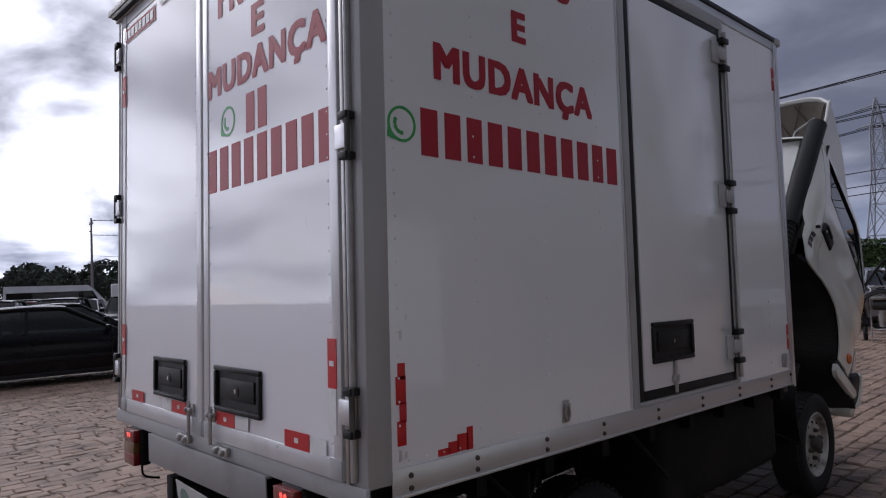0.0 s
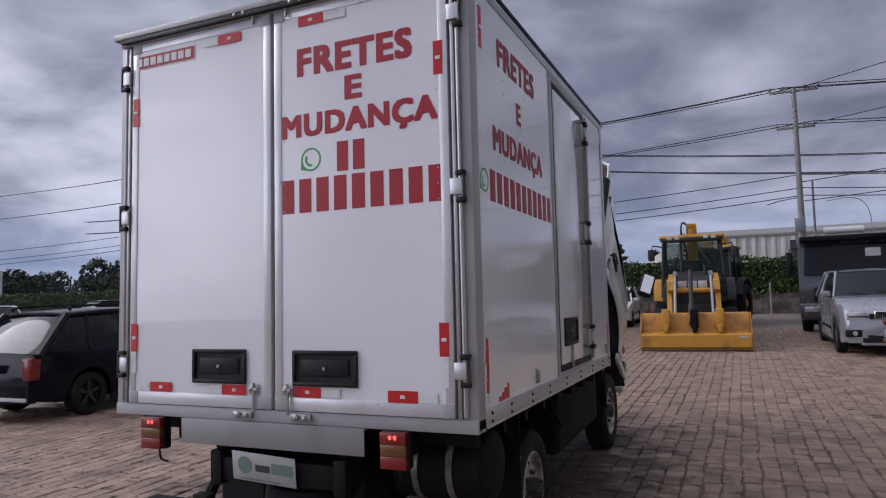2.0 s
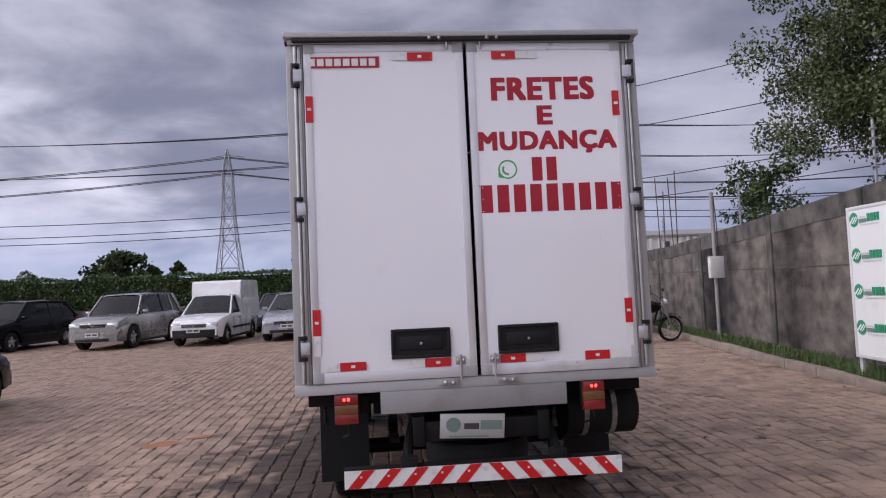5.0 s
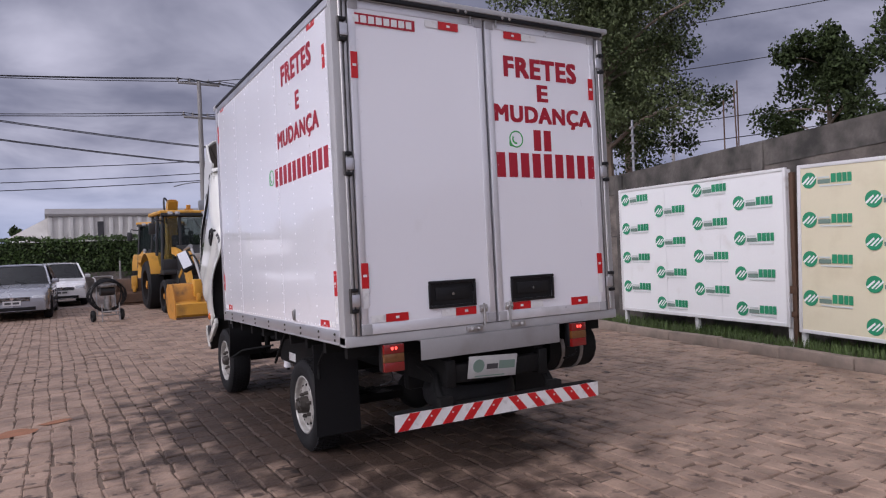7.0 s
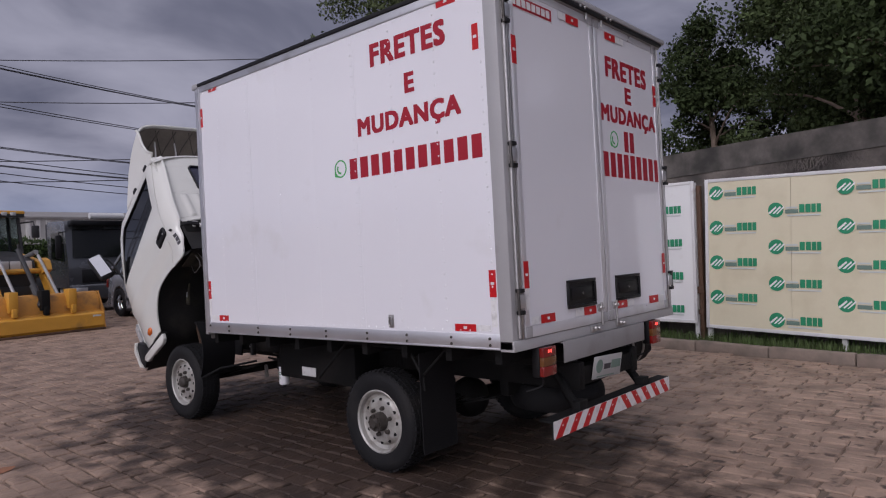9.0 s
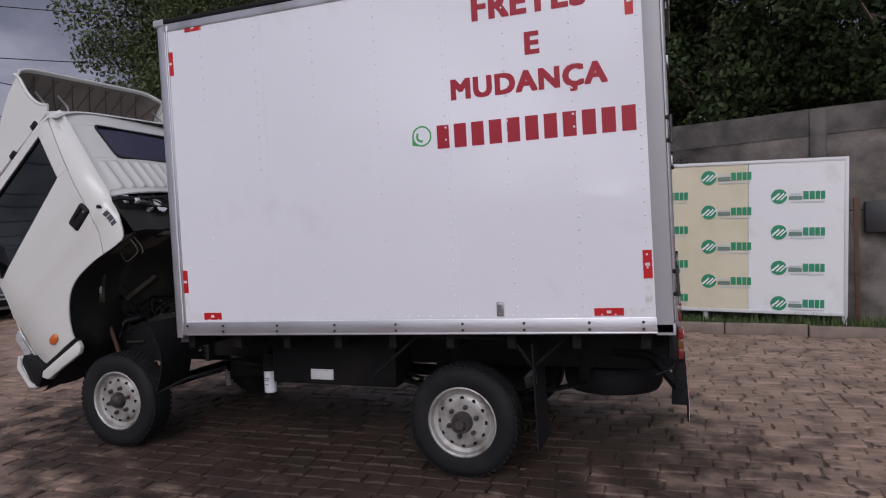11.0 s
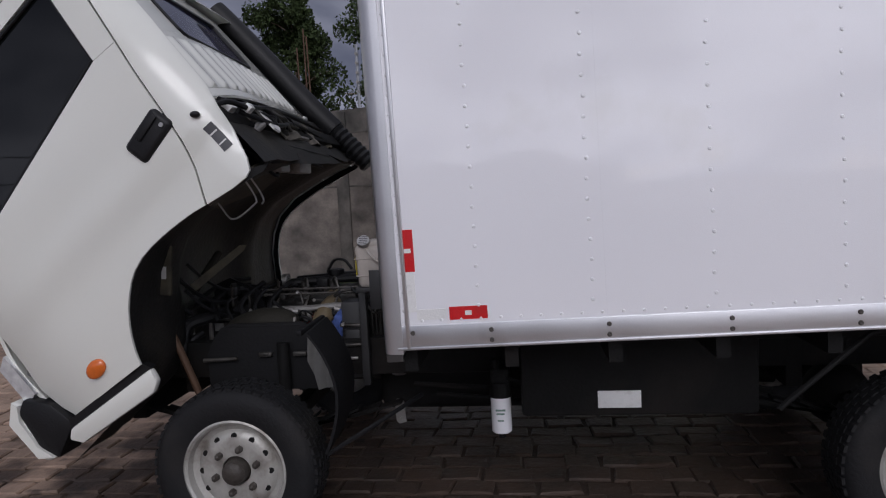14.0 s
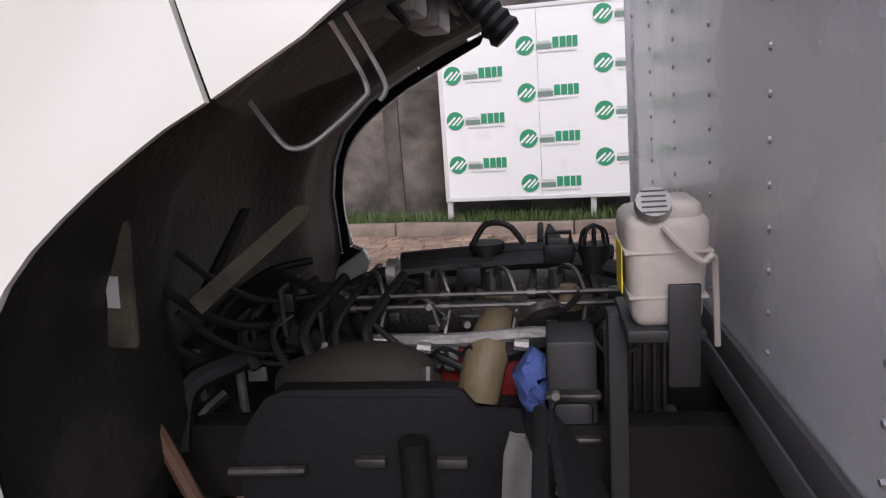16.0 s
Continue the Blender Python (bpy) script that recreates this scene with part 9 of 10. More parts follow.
lorry = thing("tractor_truck", "dark grey cab-over tractor truck parked by the wall", "truck", m=pose(5.02, 20.4, 0, 0, 0, 176))
bm = bmesh.new()
sheet(bm, [(-1.0, 0.75), (1.02, 0.75), (1.06, 1.35), (1.00, 1.60), (0.78, 2.60), (0.68, 2.78), (-0.95, 2.82), (-1.0, 2.7)], lambda y, z: (-1.22, y, z), 0.3, 1, (2.44, 0, 0))
bmesh.ops.bevel(bm, geom=[e for e in bm.edges if e.calc_face_angle(0) > 0.6], offset=0.07, segments=3, profile=0.5, affect="EDGES")
part("cab_shell", bm, P_GREY, lorry)
part("windscreen", sheet(bmesh.new(), [(-1.08, 0), (1.08, 0), (1.02, 1), (-1.02, 1)], lambda x, t: (x, 1.035 - 0.20 * t + 0.02 * (1 - x * x), 1.66 + 0.86 * t), 0.2, 1, (0, -0.02, 0)), M_CARGLASS, lorry, "dark windscreen")
part("sun_visor", bx(bmesh.new(), -1.15, 1.15, 0.78, 1.12, 2.60, 2.78, 0.04, 3), P_BLACK, lorry, "dark sun visor")
part("light_bar", cy(bmesh.new(), (-0.5, 0.75, 2.93), (0.5, 0.75, 2.93), 0.10, n=14), M_FARW, lorry, "pale roof light bar")
part("front_bumper", bx(bmesh.new(), -1.22, 1.22, 0.95, 1.20, 0.38, 0.85, 0.06, 3), P_GREY, lorry)
part("grille", bx(bmesh.new(), -0.85, 0.85, 1.02, 1.075, 0.90, 1.30, 0.02), M_BLACK, lorry)
part("screen_paper", bx(bmesh.new(), -0.85, -0.48, 0.905, 0.91, 2.15, 2.38, m=Matrix.Translation((0, 0.04, 0))), M_PLATE, lorry, "paper in the windscreen")
part("chassis", bx(bmesh.new(), -0.45, 0.45, -5.2, 0.9, 0.55, 0.85, 0.02), M_CHASSIS, lorry)
for s in (-1, 1):
    part("side_window", sheet(bmesh.new(), [(-0.55, 1.65), (0.72, 1.55), (0.60, 2.45), (-0.55, 2.45)], lambda y, z: (s * 1.224, y, z), 0.4, 1, (s * 0.006, 0, 0)), M_GLASSD, lorry)
    part("mirror", bx(bmesh.new(), s * 1.34, s * 1.52, 0.85, 0.97, 1.65, 2.35, 0.05, 2), M_BLACK, lorry)
    part("mirror_arm", tube(bmesh.new(), [(s * 1.2, 0.8, 2.45), (s * 1.42, 0.92, 2.42), (s * 1.42, 0.92, 2.2)], 0.02, 6), M_BLACK, lorry)
    part("headlamp", bx(bmesh.new(), s * 0.75, s * 1.12, 1.17, 1.22, 0.60, 0.76, 0.02), M_LAMPC, lorry)
    simple_wheel(lorry, s * 1.05, 0.15, 0.50, 0.28, s, 8)
    for y in (-3.2, -4.5):
        simple_wheel(lorry, s * 1.05, y, 0.50, 0.30, s, 8)
        simple_wheel(lorry, s * 0.72, y, 0.50, 0.28, s, 8)
    part("mudguard", sheet(bmesh.new(), [(0, -0.16), (1, -0.16), (1, 0.16), (0, 0.16)], lambda u, v: (s * (1.05 + v), 0.15 + 0.60 * math.cos(u * 3.14), 0.50 + 0.60 * math.sin(u * 3.14)), 0.12, 1, (0, 0, 0.012)), M_BLACK, lorry)

# pale lorries far off
for x, y in ((-25.6, 27.5), (-28.6, 27.0)):
    lf = thing("white_lorry", "white lorry parked far off by the hedge", "truck", "far lorries", pose(x, y, 0, 0, 0, 195))
    bm = bmesh.new()
    sheet(bm, [(-1.0, 0.7), (0.95, 0.7), (1.0, 1.3), (0.72, 2.2), (0.5, 2.35), (-1.0, 2.35)], lambda yy, z: (-1.0, yy, z), 0.3, 1, (2.0, 0, 0))
    part("cab", bm, P_WHITE, lf)
    part("windscreen", sheet(bmesh.new(), [(-0.88, 0), (0.88, 0), (0.85, 1), (-0.85, 1)], lambda xx, t: (xx, 1.015 - 0.27 * t, 1.35 + 0.75 * t), 0.3, 1, (0, -0.02, 0)), M_CARGLASS, lf)
    for s in (-1, 1):
        part("side_window", sheet(bmesh.new(), [(-0.4, 1.4), (0.75, 1.35), (0.55, 2.1), (-0.4, 2.1)], lambda yy, z: (s * 1.004, yy, z), 0.4, 1, (s * 0.006, 0, 0)), M_CARGLASS, lf)
        simple_wheel(lf, s * 0.85, 0.0, 0.42, 0.25, s)
        simple_wheel(lf, s * 0.85, -3.2, 0.42, 0.25, s)
    part("flat_bed", bx(bmesh.new(), -1.05, 1.05, -5.0, -1.1, 0.85, 1.15, 0.02), P_WHITE, lf)
mini = thing("minibus", "white minibus parked far off", "van", m=pose(-37.8, 8.5, 0, 0, 0, -12))
bm = bmesh.new()
sheet(bm, [(-2.6, 0.35), (2.4, 0.35), (2.55, 0.8), (2.3, 1.1), (1.6, 1.95), (1.3, 2.2), (-2.5, 2.25)], lambda yy, z: (-0.95, yy, z), 0.4, 1, (1.9, 0, 0))
part("body", bm, P_WHITE, mini)
for s in (-1, 1):
    part("side_glass", sheet(bmesh.new(), [(-2.4, 1.2), (1.9, 1.2), (1.5, 1.9), (-2.4, 1.9)], lambda yy, z: (s * 0.954, yy, z), 0.5, 1, (s * 0.006, 0, 0)), M_GLASSD, mini, "dark side glass")
    for yy in (1.6, -1.6):
        simple_wheel(mini, s * 0.85, yy, 0.34, 0.22, s)
mixer = thing("tank_lorry", "white tank lorry far off by the fence", "truck", m=pose(-66, 24.0, 0, 0, 0, -20))
part("tank", ball(bmesh.new(), (0, 0, 2.0), 1.2, 18, (1, 1.9, 1)), M_FARW, mixer)
part("cab", bx(bmesh.new(), -1.1, 1.1, -4.2, -2.6, 0.6, 2.7, 0.15), M_FARW, mixer)
part("frame_bed", bx(bmesh.new(), -1.0, 1.0, -4, 2.4, 0.0, 0.9), M_CHASSIS, mixer)


# ---------------------------------------------------------------- backhoe loaders
def backhoe(m, label, bucket=True, glass_m=M_CARGLASS, bucket_m=None):
    """A backhoe loader with its front towards -y."""
    b = thing("backhoe_loader", label, "loader", "loaders in the yard", m)
    if bucket:
        prof = [(0.00, 0.03), (0.02, 0.0), (0.62, 0.02), (0.86, 0.16), (0.96, 0.40), (0.92, 0.66), (0.78, 0.82), (0.70, 0.84)]
        inner = [(0.68, 0.80), (0.76, 0.78), (0.87, 0.63), (0.90, 0.40), (0.82, 0.20), (0.60, 0.06)]
        bm = bmesh.new()
        prism(bm, [(-1.17, y, z) for y, z in prof + inner], (2.34, 0, 0))
        bk = part("bucket", bm, bucket_m or M_YELW, b, "worn front bucket")
        # clam shell lip in front of the bowl
        bm = bmesh.new()
        prism(bm, [(-1.17, y, z) for y, z in ((0.0, 0.02), (-0.06, 0.10), (-0.05, 0.36), (0.02, 0.40), (0.06, 0.36), (0.02, 0.12), (0.04, 0.02))], (2.34, 0, 0))
        part("bucket_lip", bm, bucket_m or M_YEL, bk)
        bm = bmesh.new()
        prism(bm, [(-1.16, y, z) for y, z in ((0.02, 0.40), (0.14, 0.44), (0.20, 0.78), (0.26, 0.84), (0.40, 0.86), (0.36, 0.80), (0.28, 0.76), (0.22, 0.42), (0.10, 0.34))], (2.32, 0, 0))
        part("clam_back", bm, bucket_m or M_YELW, bk)
        part("cutting_edge", bx(bmesh.new(), -1.18, 1.18, -0.10, 0.08, 0.0, 0.045, 0.006), M_RUST, bk, "rusty cutting edge")
        for s in (-1, 1):
            bm = bmesh.new()
            prism(bm, [(s * 1.17, y, z) for y, z in ((-0.06, 0.0), (0.62, 0.0), (0.86, 0.14), (0.97, 0.40), (0.92, 0.68), (0.78, 0.84), (0.24, 0.86), (0.0, 0.46))], (s * 0.03, 0, 0))
            part("bucket_side", bm, bucket_m or M_YELW, bk)
        part("bucket_sticker", bx(bmesh.new(), 0.92, 1.10, -0.062, -0.058, 0.30, 0.34), M_PLATE, bk)
        for x in (-0.62, 0.0, 0.55):
            bm = bmesh.new()
            bx(bm, x - 0.09, x + 0.09, 0.04, 0.30, 0.52, 0.95, 0.02)
            bx(bm, x - 0.05, x + 0.05, -0.02, 0.10, 0.42, 0.60, 0.02)
            part("bucket_lug", bm, M_YEL if x else M_CHASSIS, bk)
    for s in (-1, 1):
        bm = bmesh.new()
        prism(bm, [(s * 0.50, y, z) for y, z in ((0.55, 0.60), (0.80, 0.62), (1.55, 1.55), (2.55, 1.75), (3.0, 1.80), (3.0, 1.62), (2.5, 1.55), (1.75, 1.38), (0.95, 0.42), (0.70, 0.40))], (s * 0.12, 0, 0))
        part("loader_arm", bm, M_YEL, b, "yellow loader arm")
        bm = bmesh.new()
        prism(bm, [(s * 0.46, y, z) for y, z in ((1.15, 1.38), (1.25, 1.60), (1.45, 1.66), (1.60, 1.52), (1.40, 1.28))], (s * 0.14, 0, 0))
        part("arm_plate", bm, M_YEL, b)
        bm = bmesh.new()
        cy(bm, (s * 0.42, 1.55, 1.80), (s * 0.42, 2.9, 1.55), 0.055, n=10)
        cy(bm, (s * 0.42, 0.45, 0.80), (s * 0.42, 1.45, 1.72), 0.035, n=10)
        part("tilt_ram", bm, M_STEEL, b)
        bm = bmesh.new()
        cy(bm, (s * 0.40, 2.0, 1.45), (s * 0.40, 3.0, 0.95), 0.06, n=10)
        part("lift_ram", bm, M_YEL, b)
        simple_wheel(b, s * 0.86, 2.35, 0.46, 0.30, s, 0, M_YELW)
        simple_wheel(b, s * 0.86, 4.55, 0.72, 0.44, s, 0, M_YELW)
        bm = bmesh.new()
        sheet(bm, [(0, -0.24), (1, -0.24), (1, 0.24), (0, 0.24)], lambda u, v: (s * (0.84 + v), 4.50 - 0.95 * math.cos(0.35 + u * 2.2), 0.75 + 0.90 * math.sin(0.35 + u * 2.2)), 0.12, 1, (0, 0, 0.03))
        part("rear_fender", bm, M_MACHB if s > 0 else M_YEL, b, "rear fender")
    bm = bmesh.new()
    sheet(bm, [(1.60, 1.02), (3.35, 1.02), (3.35, 1.86), (2.9, 1.84), (2.0, 1.70), (1.68, 1.60), (1.58, 1.35)], lambda y, z: (-0.42, y, z), 0.3, 1, (0.84, 0, 0))
    bmesh.ops.bevel(bm, geom=[e for e in bm.edges if e.calc_face_angle(0) > 0.8], offset=0.05, segments=2, profile=0.5, affect="EDGES")
    hood = part("hood", bm, M_MACHB, b, "black engine hood")
    for k in range(3):
        part("hood_mark", bx(bmesh.new(), -0.36 + k * 0.24, -0.36 + k * 0.24 + 0.21, 1.55, 1.60, 1.40, 1.60, 0.005), M_PLATE, hood, "white plain mark")
    part("front_grille", bx(bmesh.new(), -0.36, 0.36, 1.60, 1.66, 1.00, 1.34, 0.01), M_MACHB, b)
    part("front_frame", bx(bmesh.new(), -0.42, 0.42, 1.50, 3.2, 0.62, 1.02, 0.03), M_MACHB, b)
    part("centre_ram", cy(cy(bmesh.new(), (-0.05, 0.25, 0.80), (-0.05, 1.30, 1.85), 0.05, n=10), (-0.05, 0.15, 0.60), (-0.05, 0.55, 1.05), 0.075, n=10), M_MACHB, b, "black centre cylinder")
    part("cross_tube", cy(bmesh.new(), (-0.56, 1.45, 1.36), (0.56, 1.45, 1.36), 0.06, n=10), M_YEL, b)
    part("chassis_frame", bx(bmesh.new(), -0.45, 0.45, 3.0, 5.6, 0.55, 1.15, 0.03), M_MACHB, b)
    part("cab_floor", bx(bmesh.new(), -0.82, 0.82, 3.2, 4.95, 1.02, 1.16, 0.03), M_MACHB, b)
    part("cab_side_lower", bx(bmesh.new(), -0.80, 0.80, 3.25, 3.45, 1.14, 1.47, 0.03), M_MACHB, b)
    # cab posts and panes
    corners = {(-1, 0): ((-0.82, 3.30, 1.15), (-0.74, 3.42, 2.76)), (1, 0): ((0.82, 3.30, 1.15), (0.74, 3.42, 2.76)),
               (-1, 1): ((-0.82, 4.95, 1.15), (-0.74, 4.85, 2.76)), (1, 1): ((0.82, 4.95, 1.15), (0.74, 4.85, 2.76)),
               (-1, 2): ((-0.83, 4.10, 1.15), (-0.75, 4.10, 2.76)), (1, 2): ((0.83, 4.10, 1.15), (0.75, 4.10, 2.76))}
    for a, c in corners.values():
        part("cab_post", tube(bmesh.new(), [a, c], 0.042, 6), M_MACHB, b)
    part("front_pane", prism(bmesh.new(), [(-0.78, 3.31, 1.45), (0.78, 3.31, 1.45), (0.72, 3.42, 2.72), (-0.72, 3.42, 2.72)], (0, 0.008, 0)), glass_m, b, "cab front glass")
    part("rear_pane", prism(bmesh.new(), [(-0.78, 4.93, 1.45), (0.78, 4.93, 1.45), (0.72, 4.85, 2.72), (-0.72, 4.85, 2.72)], (0, 0.008, 0)), glass_m, b)
    for s in (-1, 1):
        part("side_pane", prism(bmesh.new(), [(s * 0.815, 3.36, 1.25), (s * 0.815, 4.90, 1.45), (s * 0.74, 4.82, 2.72), (s * 0.74, 3.46, 2.72)], (s * 0.006, 0, 0)), glass_m, b)
        part("mirror", bx(bmesh.new(), s * 0.98, s * 1.16, 3.18, 3.25, 2.18, 2.50, 0.03), M_MACHB, b)
        part("mirror_arm", tube(bmesh.new(), [(s * 0.68, 3.40, 2.55), (s * 1.02, 3.20, 2.60), (s * 1.05, 3.22, 2.45)], 0.02, 6), M_MACHB, b)
        for k in range(2):
            part("work_lamp", bx(bmesh.new(), s * (0.30 + k * 0.2), s * (0.44 + k * 0.2), 3.20, 3.27, 2.74, 2.83, 0.015), M_LAMPC, b)
    bm = bmesh.new()
    bx(bm, -0.85, 0.85, 3.22, 5.05, 2.76, 2.87, 0.045, 3)
    part("cab_roof", bm, M_YEL, b, "yellow cab roof")
    part("divider_post", tube(bmesh.new(), [(-0.30, 3.31, 1.45), (-0.28, 3.415, 2.74)], 0.035, 6), M_MACHB, b)
    part("roof_bracket", bx(bx(bmesh.new(), -0.12, 0.12, 3.40, 3.6, 2.87, 2.91, 0.015), -0.06, 0.06, 3.45, 3.53, 2.90, 3.04, 0.02), M_YELW, b)
    for sx in (-0.24, 0.12):
        part("dash_paper", bx(bmesh.new(), sx + 0.25, sx + 0.42, 3.36, 3.37, 1.52, 1.66, 0.004), M_PLATE, b)
    part("roof_front_band", bx(bmesh.new(), -0.82, 0.82, 3.205, 3.30, 2.70, 2.79, 0.01), M_MACHB, b)
    bm = bmesh.new()
    bx(bm, -0.26, 0.26, 4.2, 4.7, 1.35, 1.55, 0.05)
    bx(bm, -0.25, 0.25, 4.62, 4.78, 1.5, 2.2, 0.05)
    part("seat", bm, M_SEAT, b)
    part("steering_column", tube(bmesh.new(), [(0, 3.5, 1.3), (0, 3.75, 1.85)], 0.04, 6), M_SEAT, b)
    part("steering_wheel", tube(bmesh.new(), [(0.2 * math.cos(t), 3.78 + 0.08 * math.sin(t), 1.87 + 0.18 * math.sin(t)) for t in [k * math.tau / 16 for k in range(16)]], 0.015, 6, True), M_SEAT, b)
    part("wiper", tube(bmesh.new(), [(0.10, 3.38, 2.66), (0.45, 3.33, 2.05)], 0.012, 5), M_MACHB, b)
    part("exhaust", cy(bmesh.new(), (0.30, 2.2, 1.6), (0.30, 2.2, 2.0), 0.035, n=8), M_MACHB, b)
    # folded rear boom and hoses
    bm = bmesh.new()
    prism(bm, [(-0.15, y, z) for y, z in ((5.6, 0.8), (6.0, 0.7), (6.25, 1.9), (6.05, 2.9), (5.75, 3.35), (5.5, 3.30), (5.72, 2.8), (5.85, 1.9))], (0.30, 0, 0))
    part("rear_boom", bm, M_YEL, b, "folded yellow rear boom")
    bm = bmesh.new()
    prism(bm, [(-0.12, y, z) for y, z in ((5.6, 3.36), (5.9, 3.15), (6.7, 1.3), (6.5, 1.1))], (0.24, 0, 0))
    part("dipper", bm, M_YEL, b)
    part("rear_bucket", prism(bmesh.new(), [(-0.4, y, z) for y, z in ((6.2, 1.3), (6.8, 1.2), (6.9, 0.6), (6.5, 0.25), (6.2, 0.4), (6.5, 0.7))], (0.8, 0, 0)), M_RUST, b)
    part("boom_hose", tube(bmesh.new(), smooth_line([(-0.2, 5.6, 2.6), (-0.3, 5.4, 3.1), (-0.25, 5.6, 3.4), (-0.1, 5.8, 3.3)]), 0.03, 6), M_MACHB, b)
    for s in (-1, 1):
        part("stabiliser", bx(bmesh.new(), s * 0.5, s * 0.75, 5.2, 5.45, 0.30, 1.5, 0.03), M_MACHB, b)
    return b


backhoe(pose(1.17, 13.70, 0, 0, 0, 3), "yellow backhoe loader with its worn front bucket on the paving", True, glass("clear_cab_glass", (0.80, 0.85, 0.85), see=0.86))
backhoe(pose(0.2, 19.6, 0, 0, 0, -12) @ pose(0, 1.0, 0), "second yellow backhoe loader with green-tinted cab glass", True, glass("green_cab_glass", (0.45, 0.62, 0.55), see=0.6), M_RUST)


# ---------------------------------------------------------------- motorcycle
def motorcycle(m):
    b = thing("motorcycle", "black motorcycle with chrome exhaust on its side stand", "motorcycle", m=m)
    for y, n in ((-0.64, "rear"), (0.66, "front")):
        root = new("wheel")
        root.parent, root.location = b, (0, y, 0.30)
        part("tyre", lathe(bmesh.new(), [(0.24, -0.035), (0.28, -0.05), (0.302, -0.02), (0.302, 0.02), (0.28, 0.05), (0.24, 0.035)], 30), M_RUBBER, root)
        part("rim", lathe(bmesh.new(), [(0.235, -0.02), (0.25, -0.03), (0.25, 0.03), (0.235, 0.02)], 30), M_STEEL, root)
        bm = bmesh.new()
        for k in range(16):
            t = k * math.tau / 16
            tube(bm, [(0.02 * (-1) ** k, 0.03 * math.cos(t + .4), 0.03 * math.sin(t + .4)), (0, 0.24 * math.cos(t), 0.24 * math.sin(t))], 0.004, 4)
        cy(bm, (-0.06, 0, 0), (0.06, 0, 0), 0.06, n=12)
        tagged(part("spokes", bm, M_STEEL, root), kind="stuff")
    part("fuel_tank", ball(bmesh.new(), (0, 0.14, 0.82), 0.20, 16, (0.72, 1.45, 0.70)), P_BLACK, b)
    bm = bmesh.new()
    sheet(bm, [(-0.72, -0.13), (-0.05, -0.11), (-0.05, 0.11), (-0.72, 0.13)], lambda y, x: (x, y, 0.80 + 0.10 * ((y + 0.25) / 0.4) ** 2 * (y < -0.25) - 0.5 * x * x), 0.06, 1, (0, 0, -0.09))
    part("seat", bm, M_BLACK, b, "black seat")
    part("tail", bx(bmesh.new(), -0.10, 0.10, -0.98, -0.62, 0.68, 0.84, 0.04), P_BLACK, b)
    part("tail_lamp", bx(bmesh.new(), -0.07, 0.07, -1.02, -0.97, 0.74, 0.82, 0.015), M_LENS, b)
    part("rear_fender", sheet(bmesh.new(), [(0, -0.07), (1, -0.07), (1, 0.07), (0, 0.07)], lambda u, v: (v, -0.64 - 0.36 * math.cos(0.5 + u * 1.6), 0.32 + 0.36 * math.sin(0.5 + u * 1.6)), 0.1, 1, (0, 0, 0.008)), M_BLACK, b)
    part("front_fender", sheet(bmesh.new(), [(0, -0.06), (1, -0.06), (1, 0.06), (0, 0.06)], lambda u, v: (v, 0.66 - 0.34 * math.cos(0.6 + u * 1.8), 0.30 + 0.34 * math.sin(0.6 + u * 1.8)), 0.1, 1, (0, 0, 0.008)), P_BLACK, b)
    bm = bmesh.new()
    bx(bm, -0.14, 0.14, -0.16, 0.20, 0.26, 0.48, 0.05)
    cy(bm, (0, 0.12, 0.44), (0, 0.20, 0.68), 0.09, n=12)
    part("engine", bm, M_ALUC, b, "grey engine")
    part("side_cover", bx(bmesh.new(), -0.12, 0.12, -0.45, -0.12, 0.48, 0.72, 0.05), P_BLACK, b)
    bm = bmesh.new()
    tube(bm, smooth_line([(-0.16, 0.22, 0.45), (-0.17, 0.16, 0.26), (-0.17, -0.15, 0.26), (-0.18, -0.40, 0.33)]), 0.025, 8)
    tube(bm, [(-0.18, -0.38, 0.32), (-0.19, -0.55, 0.36), (-0.20, -0.98, 0.46)], [0.03, 0.05, 0.055], 12)
    part("exhaust", bm, M_CHROME, b, "chrome exhaust")
    bm = bmesh.new()
    for x in (-0.09, 0.09):
        tube(bm, [(x, 0.66, 0.30), (x, 0.46, 0.85), (x, 0.40, 1.02)], 0.022, 8)
    part("fork", bm, M_STEEL, b)
    part("handlebar", tube(bmesh.new(), smooth_line([(-0.36, 0.22, 1.06), (-0.22, 0.36, 1.08), (0, 0.40, 1.02), (0.22, 0.36, 1.08), (0.36, 0.22, 1.06)]), 0.014, 8), M_MACHB, b)
    part("headlamp", ball(bmesh.new(), (0, 0.52, 0.90), 0.10, 14, (1, 0.8, 1)), M_LAMPC, b)
    for s in (-1, 1):
        part("mirror", ball(tube(bmesh.new(), [(s * 0.26, 0.32, 1.08), (s * 0.30, 0.30, 1.22)], 0.008, 6), (s * 0.32, 0.30, 1.26), 0.06, 10, (1, 0.3, 0.7)), M_BLACK, b)
        part("shock", cy(bmesh.new(), (s * 0.12, -0.62, 0.34), (s * 0.12, -0.42, 0.70), 0.03, n=8), M_STEEL, b)
        part("indicator", ball(bmesh.new(), (s * 0.17, -0.90, 0.76), 0.03, 8), M_AMBER, b)
    part("frame", tube(bmesh.new(), smooth_line([(0, 0.40, 0.92), (0, 0.28, 0.55), (0, 0.10, 0.24), (0, -0.25, 0.26), (0, -0.64, 0.30)]), 0.025, 8), M_BLACK, b)
    part("side_stand", tube(bmesh.new(), [(-0.12, -0.15, 0.28), (-0.24, -0.12, 0.01), (-0.27, -0.06, 0.005)], 0.012, 6), M_MACHB, b)
    return b


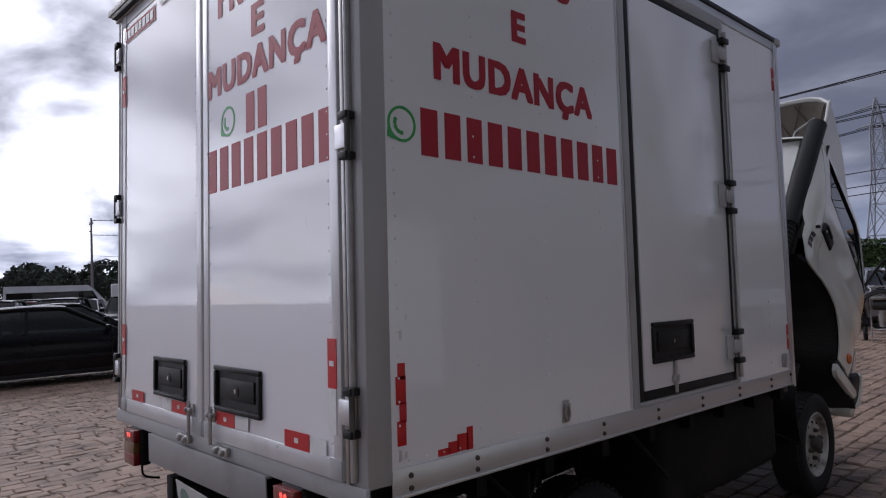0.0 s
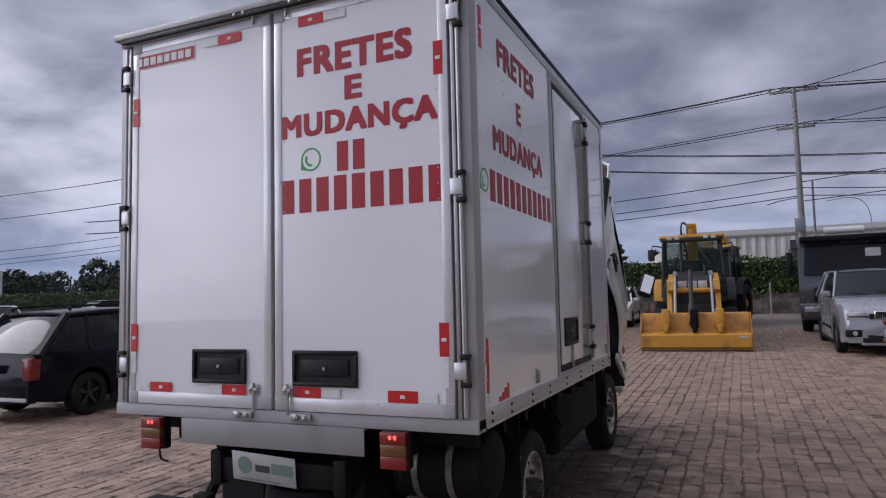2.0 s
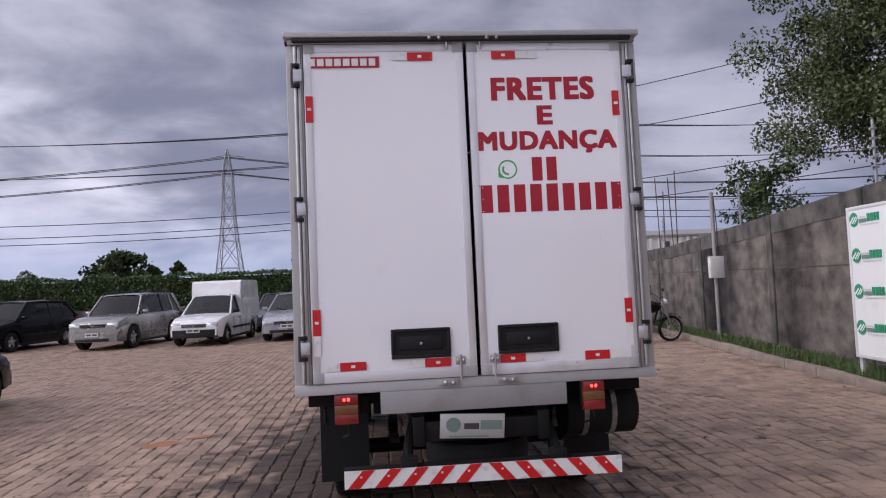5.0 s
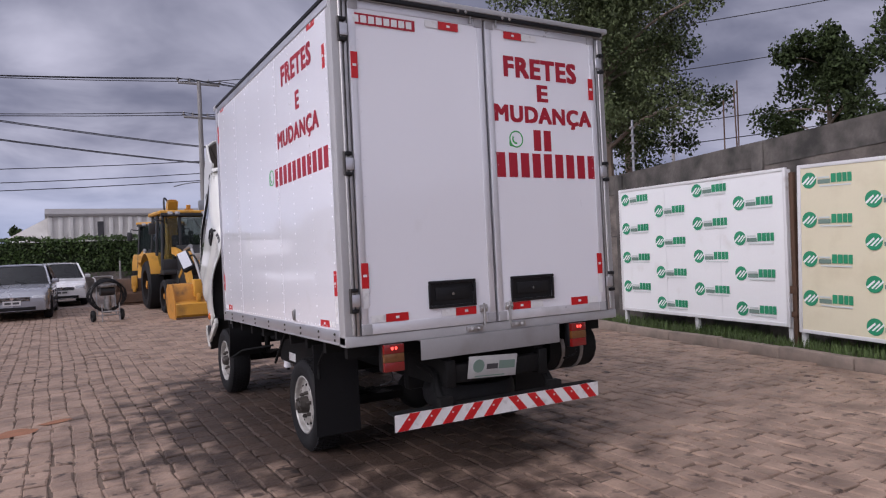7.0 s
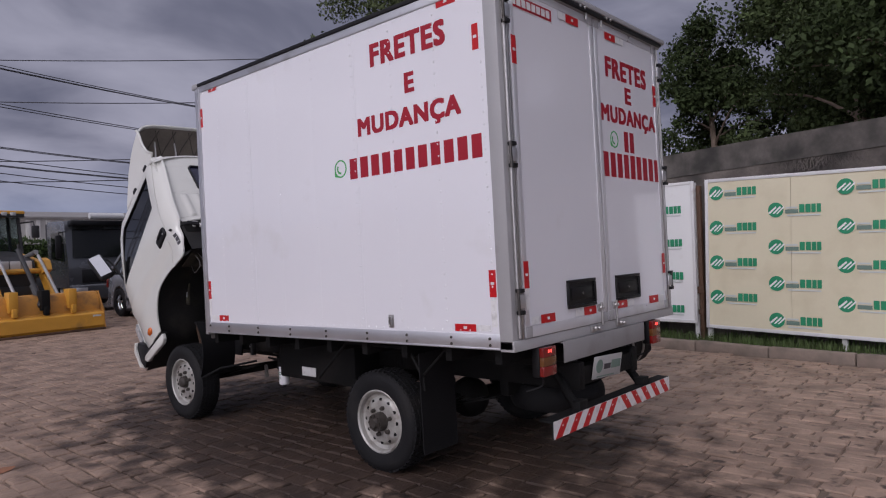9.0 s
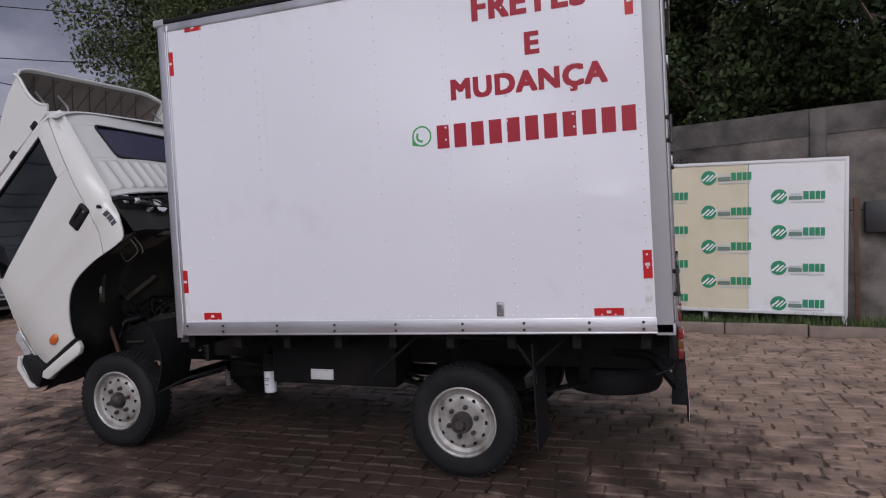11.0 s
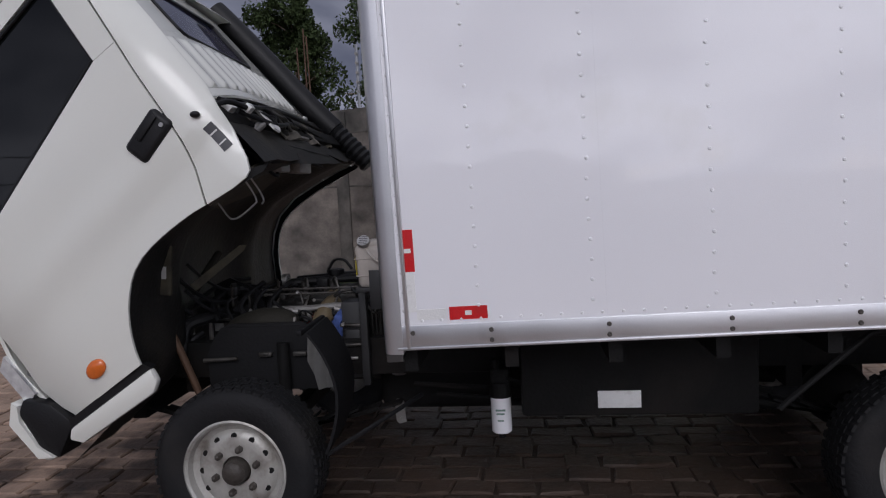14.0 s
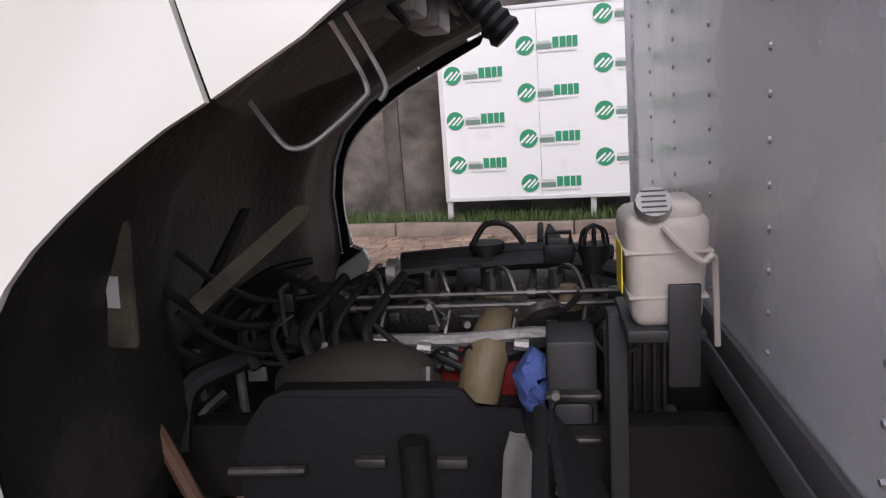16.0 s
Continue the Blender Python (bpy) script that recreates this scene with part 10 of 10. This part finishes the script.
motorcycle(pose(5.42, 11.22, 0, 0, 7, -86))


# ---------------------------------------------------------------- hose trolley beside the loader
def hose_trolley(m):
    b = thing("hose_trolley", "two-wheeled pressure washer trolley hung with coiled dark hose", "trolley", m=m)
    for s in (-1, 1):
        bm = lathe(bmesh.new(), [(0.06, -0.03), (0.13, -0.035), (0.145, 0), (0.13, 0.035), (0.06, 0.03)], 20, Matrix.Translation((s * 0.33, 0, 0.145)))
        part("wheel", bm, M_RUBBER, b)
        part("upright", tube(bmesh.new(), [(s * 0.22, 0.05, 0.15), (s * 0.21, 0.10, 0.9), (s * 0.20, 0.22, 1.05)], 0.016, 6), M_STEEL, b)
        part("leg", tube(bmesh.new(), [(s * 0.20, -0.30, 0.01), (s * 0.20, -0.28, 0.45)], 0.014, 6), M_STEEL, b)
    part("axle", cy(bmesh.new(), (-0.33, 0, 0.145), (0.33, 0, 0.145), 0.014, n=8), M_STEEL, b)
    part("base_bar", tube(bmesh.new(), [(-0.2, -0.28, 0.25), (0.2, -0.28, 0.25)], 0.014, 6), M_STEEL, b)
    part("pump", cy(bmesh.new(), (0, -0.05, 0.20), (0, -0.05, 0.62), 0.085, n=14), M_ALUC, b, "grey pump cylinder")
    part("motor", cy(bmesh.new(), (-0.16, -0.02, 0.74), (0.16, -0.02, 0.74), 0.11, n=14), M_MACHB, b)
    part("top_cover", bx(bmesh.new(), -0.20, 0.20, -0.16, 0.14, 0.84, 0.92, 0.03), M_ALUC, b)
    for k in range(7):
        r = 0.36 + 0.018 * (k % 3)
        ph = k * 0.9
        bm = bmesh.new()
        tube(bm, [((r + 0.03 * math.sin(3 * t + ph)) * math.cos(t) * 1.05, -0.12 + 0.035 * k, 0.64 + (r + 0.02 * math.sin(2 * t + ph)) * math.sin(t)) for t in [j * math.tau / 28 for j in range(28)]], 0.016, 6, True)
        part("hose_coil", bm, M_BLACK, b, "coiled dark hose")
    part("handle", tube(bmesh.new(), smooth_line([(-0.20, 0.22, 1.05), (-0.20, 0.3, 1.10), (0.20, 0.3, 1.10), (0.20, 0.22, 1.05)]), 0.014, 6), M_STEEL, b)
    return b


hose_trolley(pose(-1.40, 14.95, 0, 0, 0, 12))
# a stray scrap of rubber on the stones
bm = bmesh.new()
tube(bm, smooth_line([(0, 0, 0.012), (0.06, 0.04, 0.018), (0.09, 0.12, 0.012), (0.07, 0.20, 0.014)]), 0.010, 6)
tagged(part("rubber_scrap", bm, M_BLACK, None, m=pose(-1.50, -1.35, 0.004)), "curled scrap of black rubber on the paving", "litter")
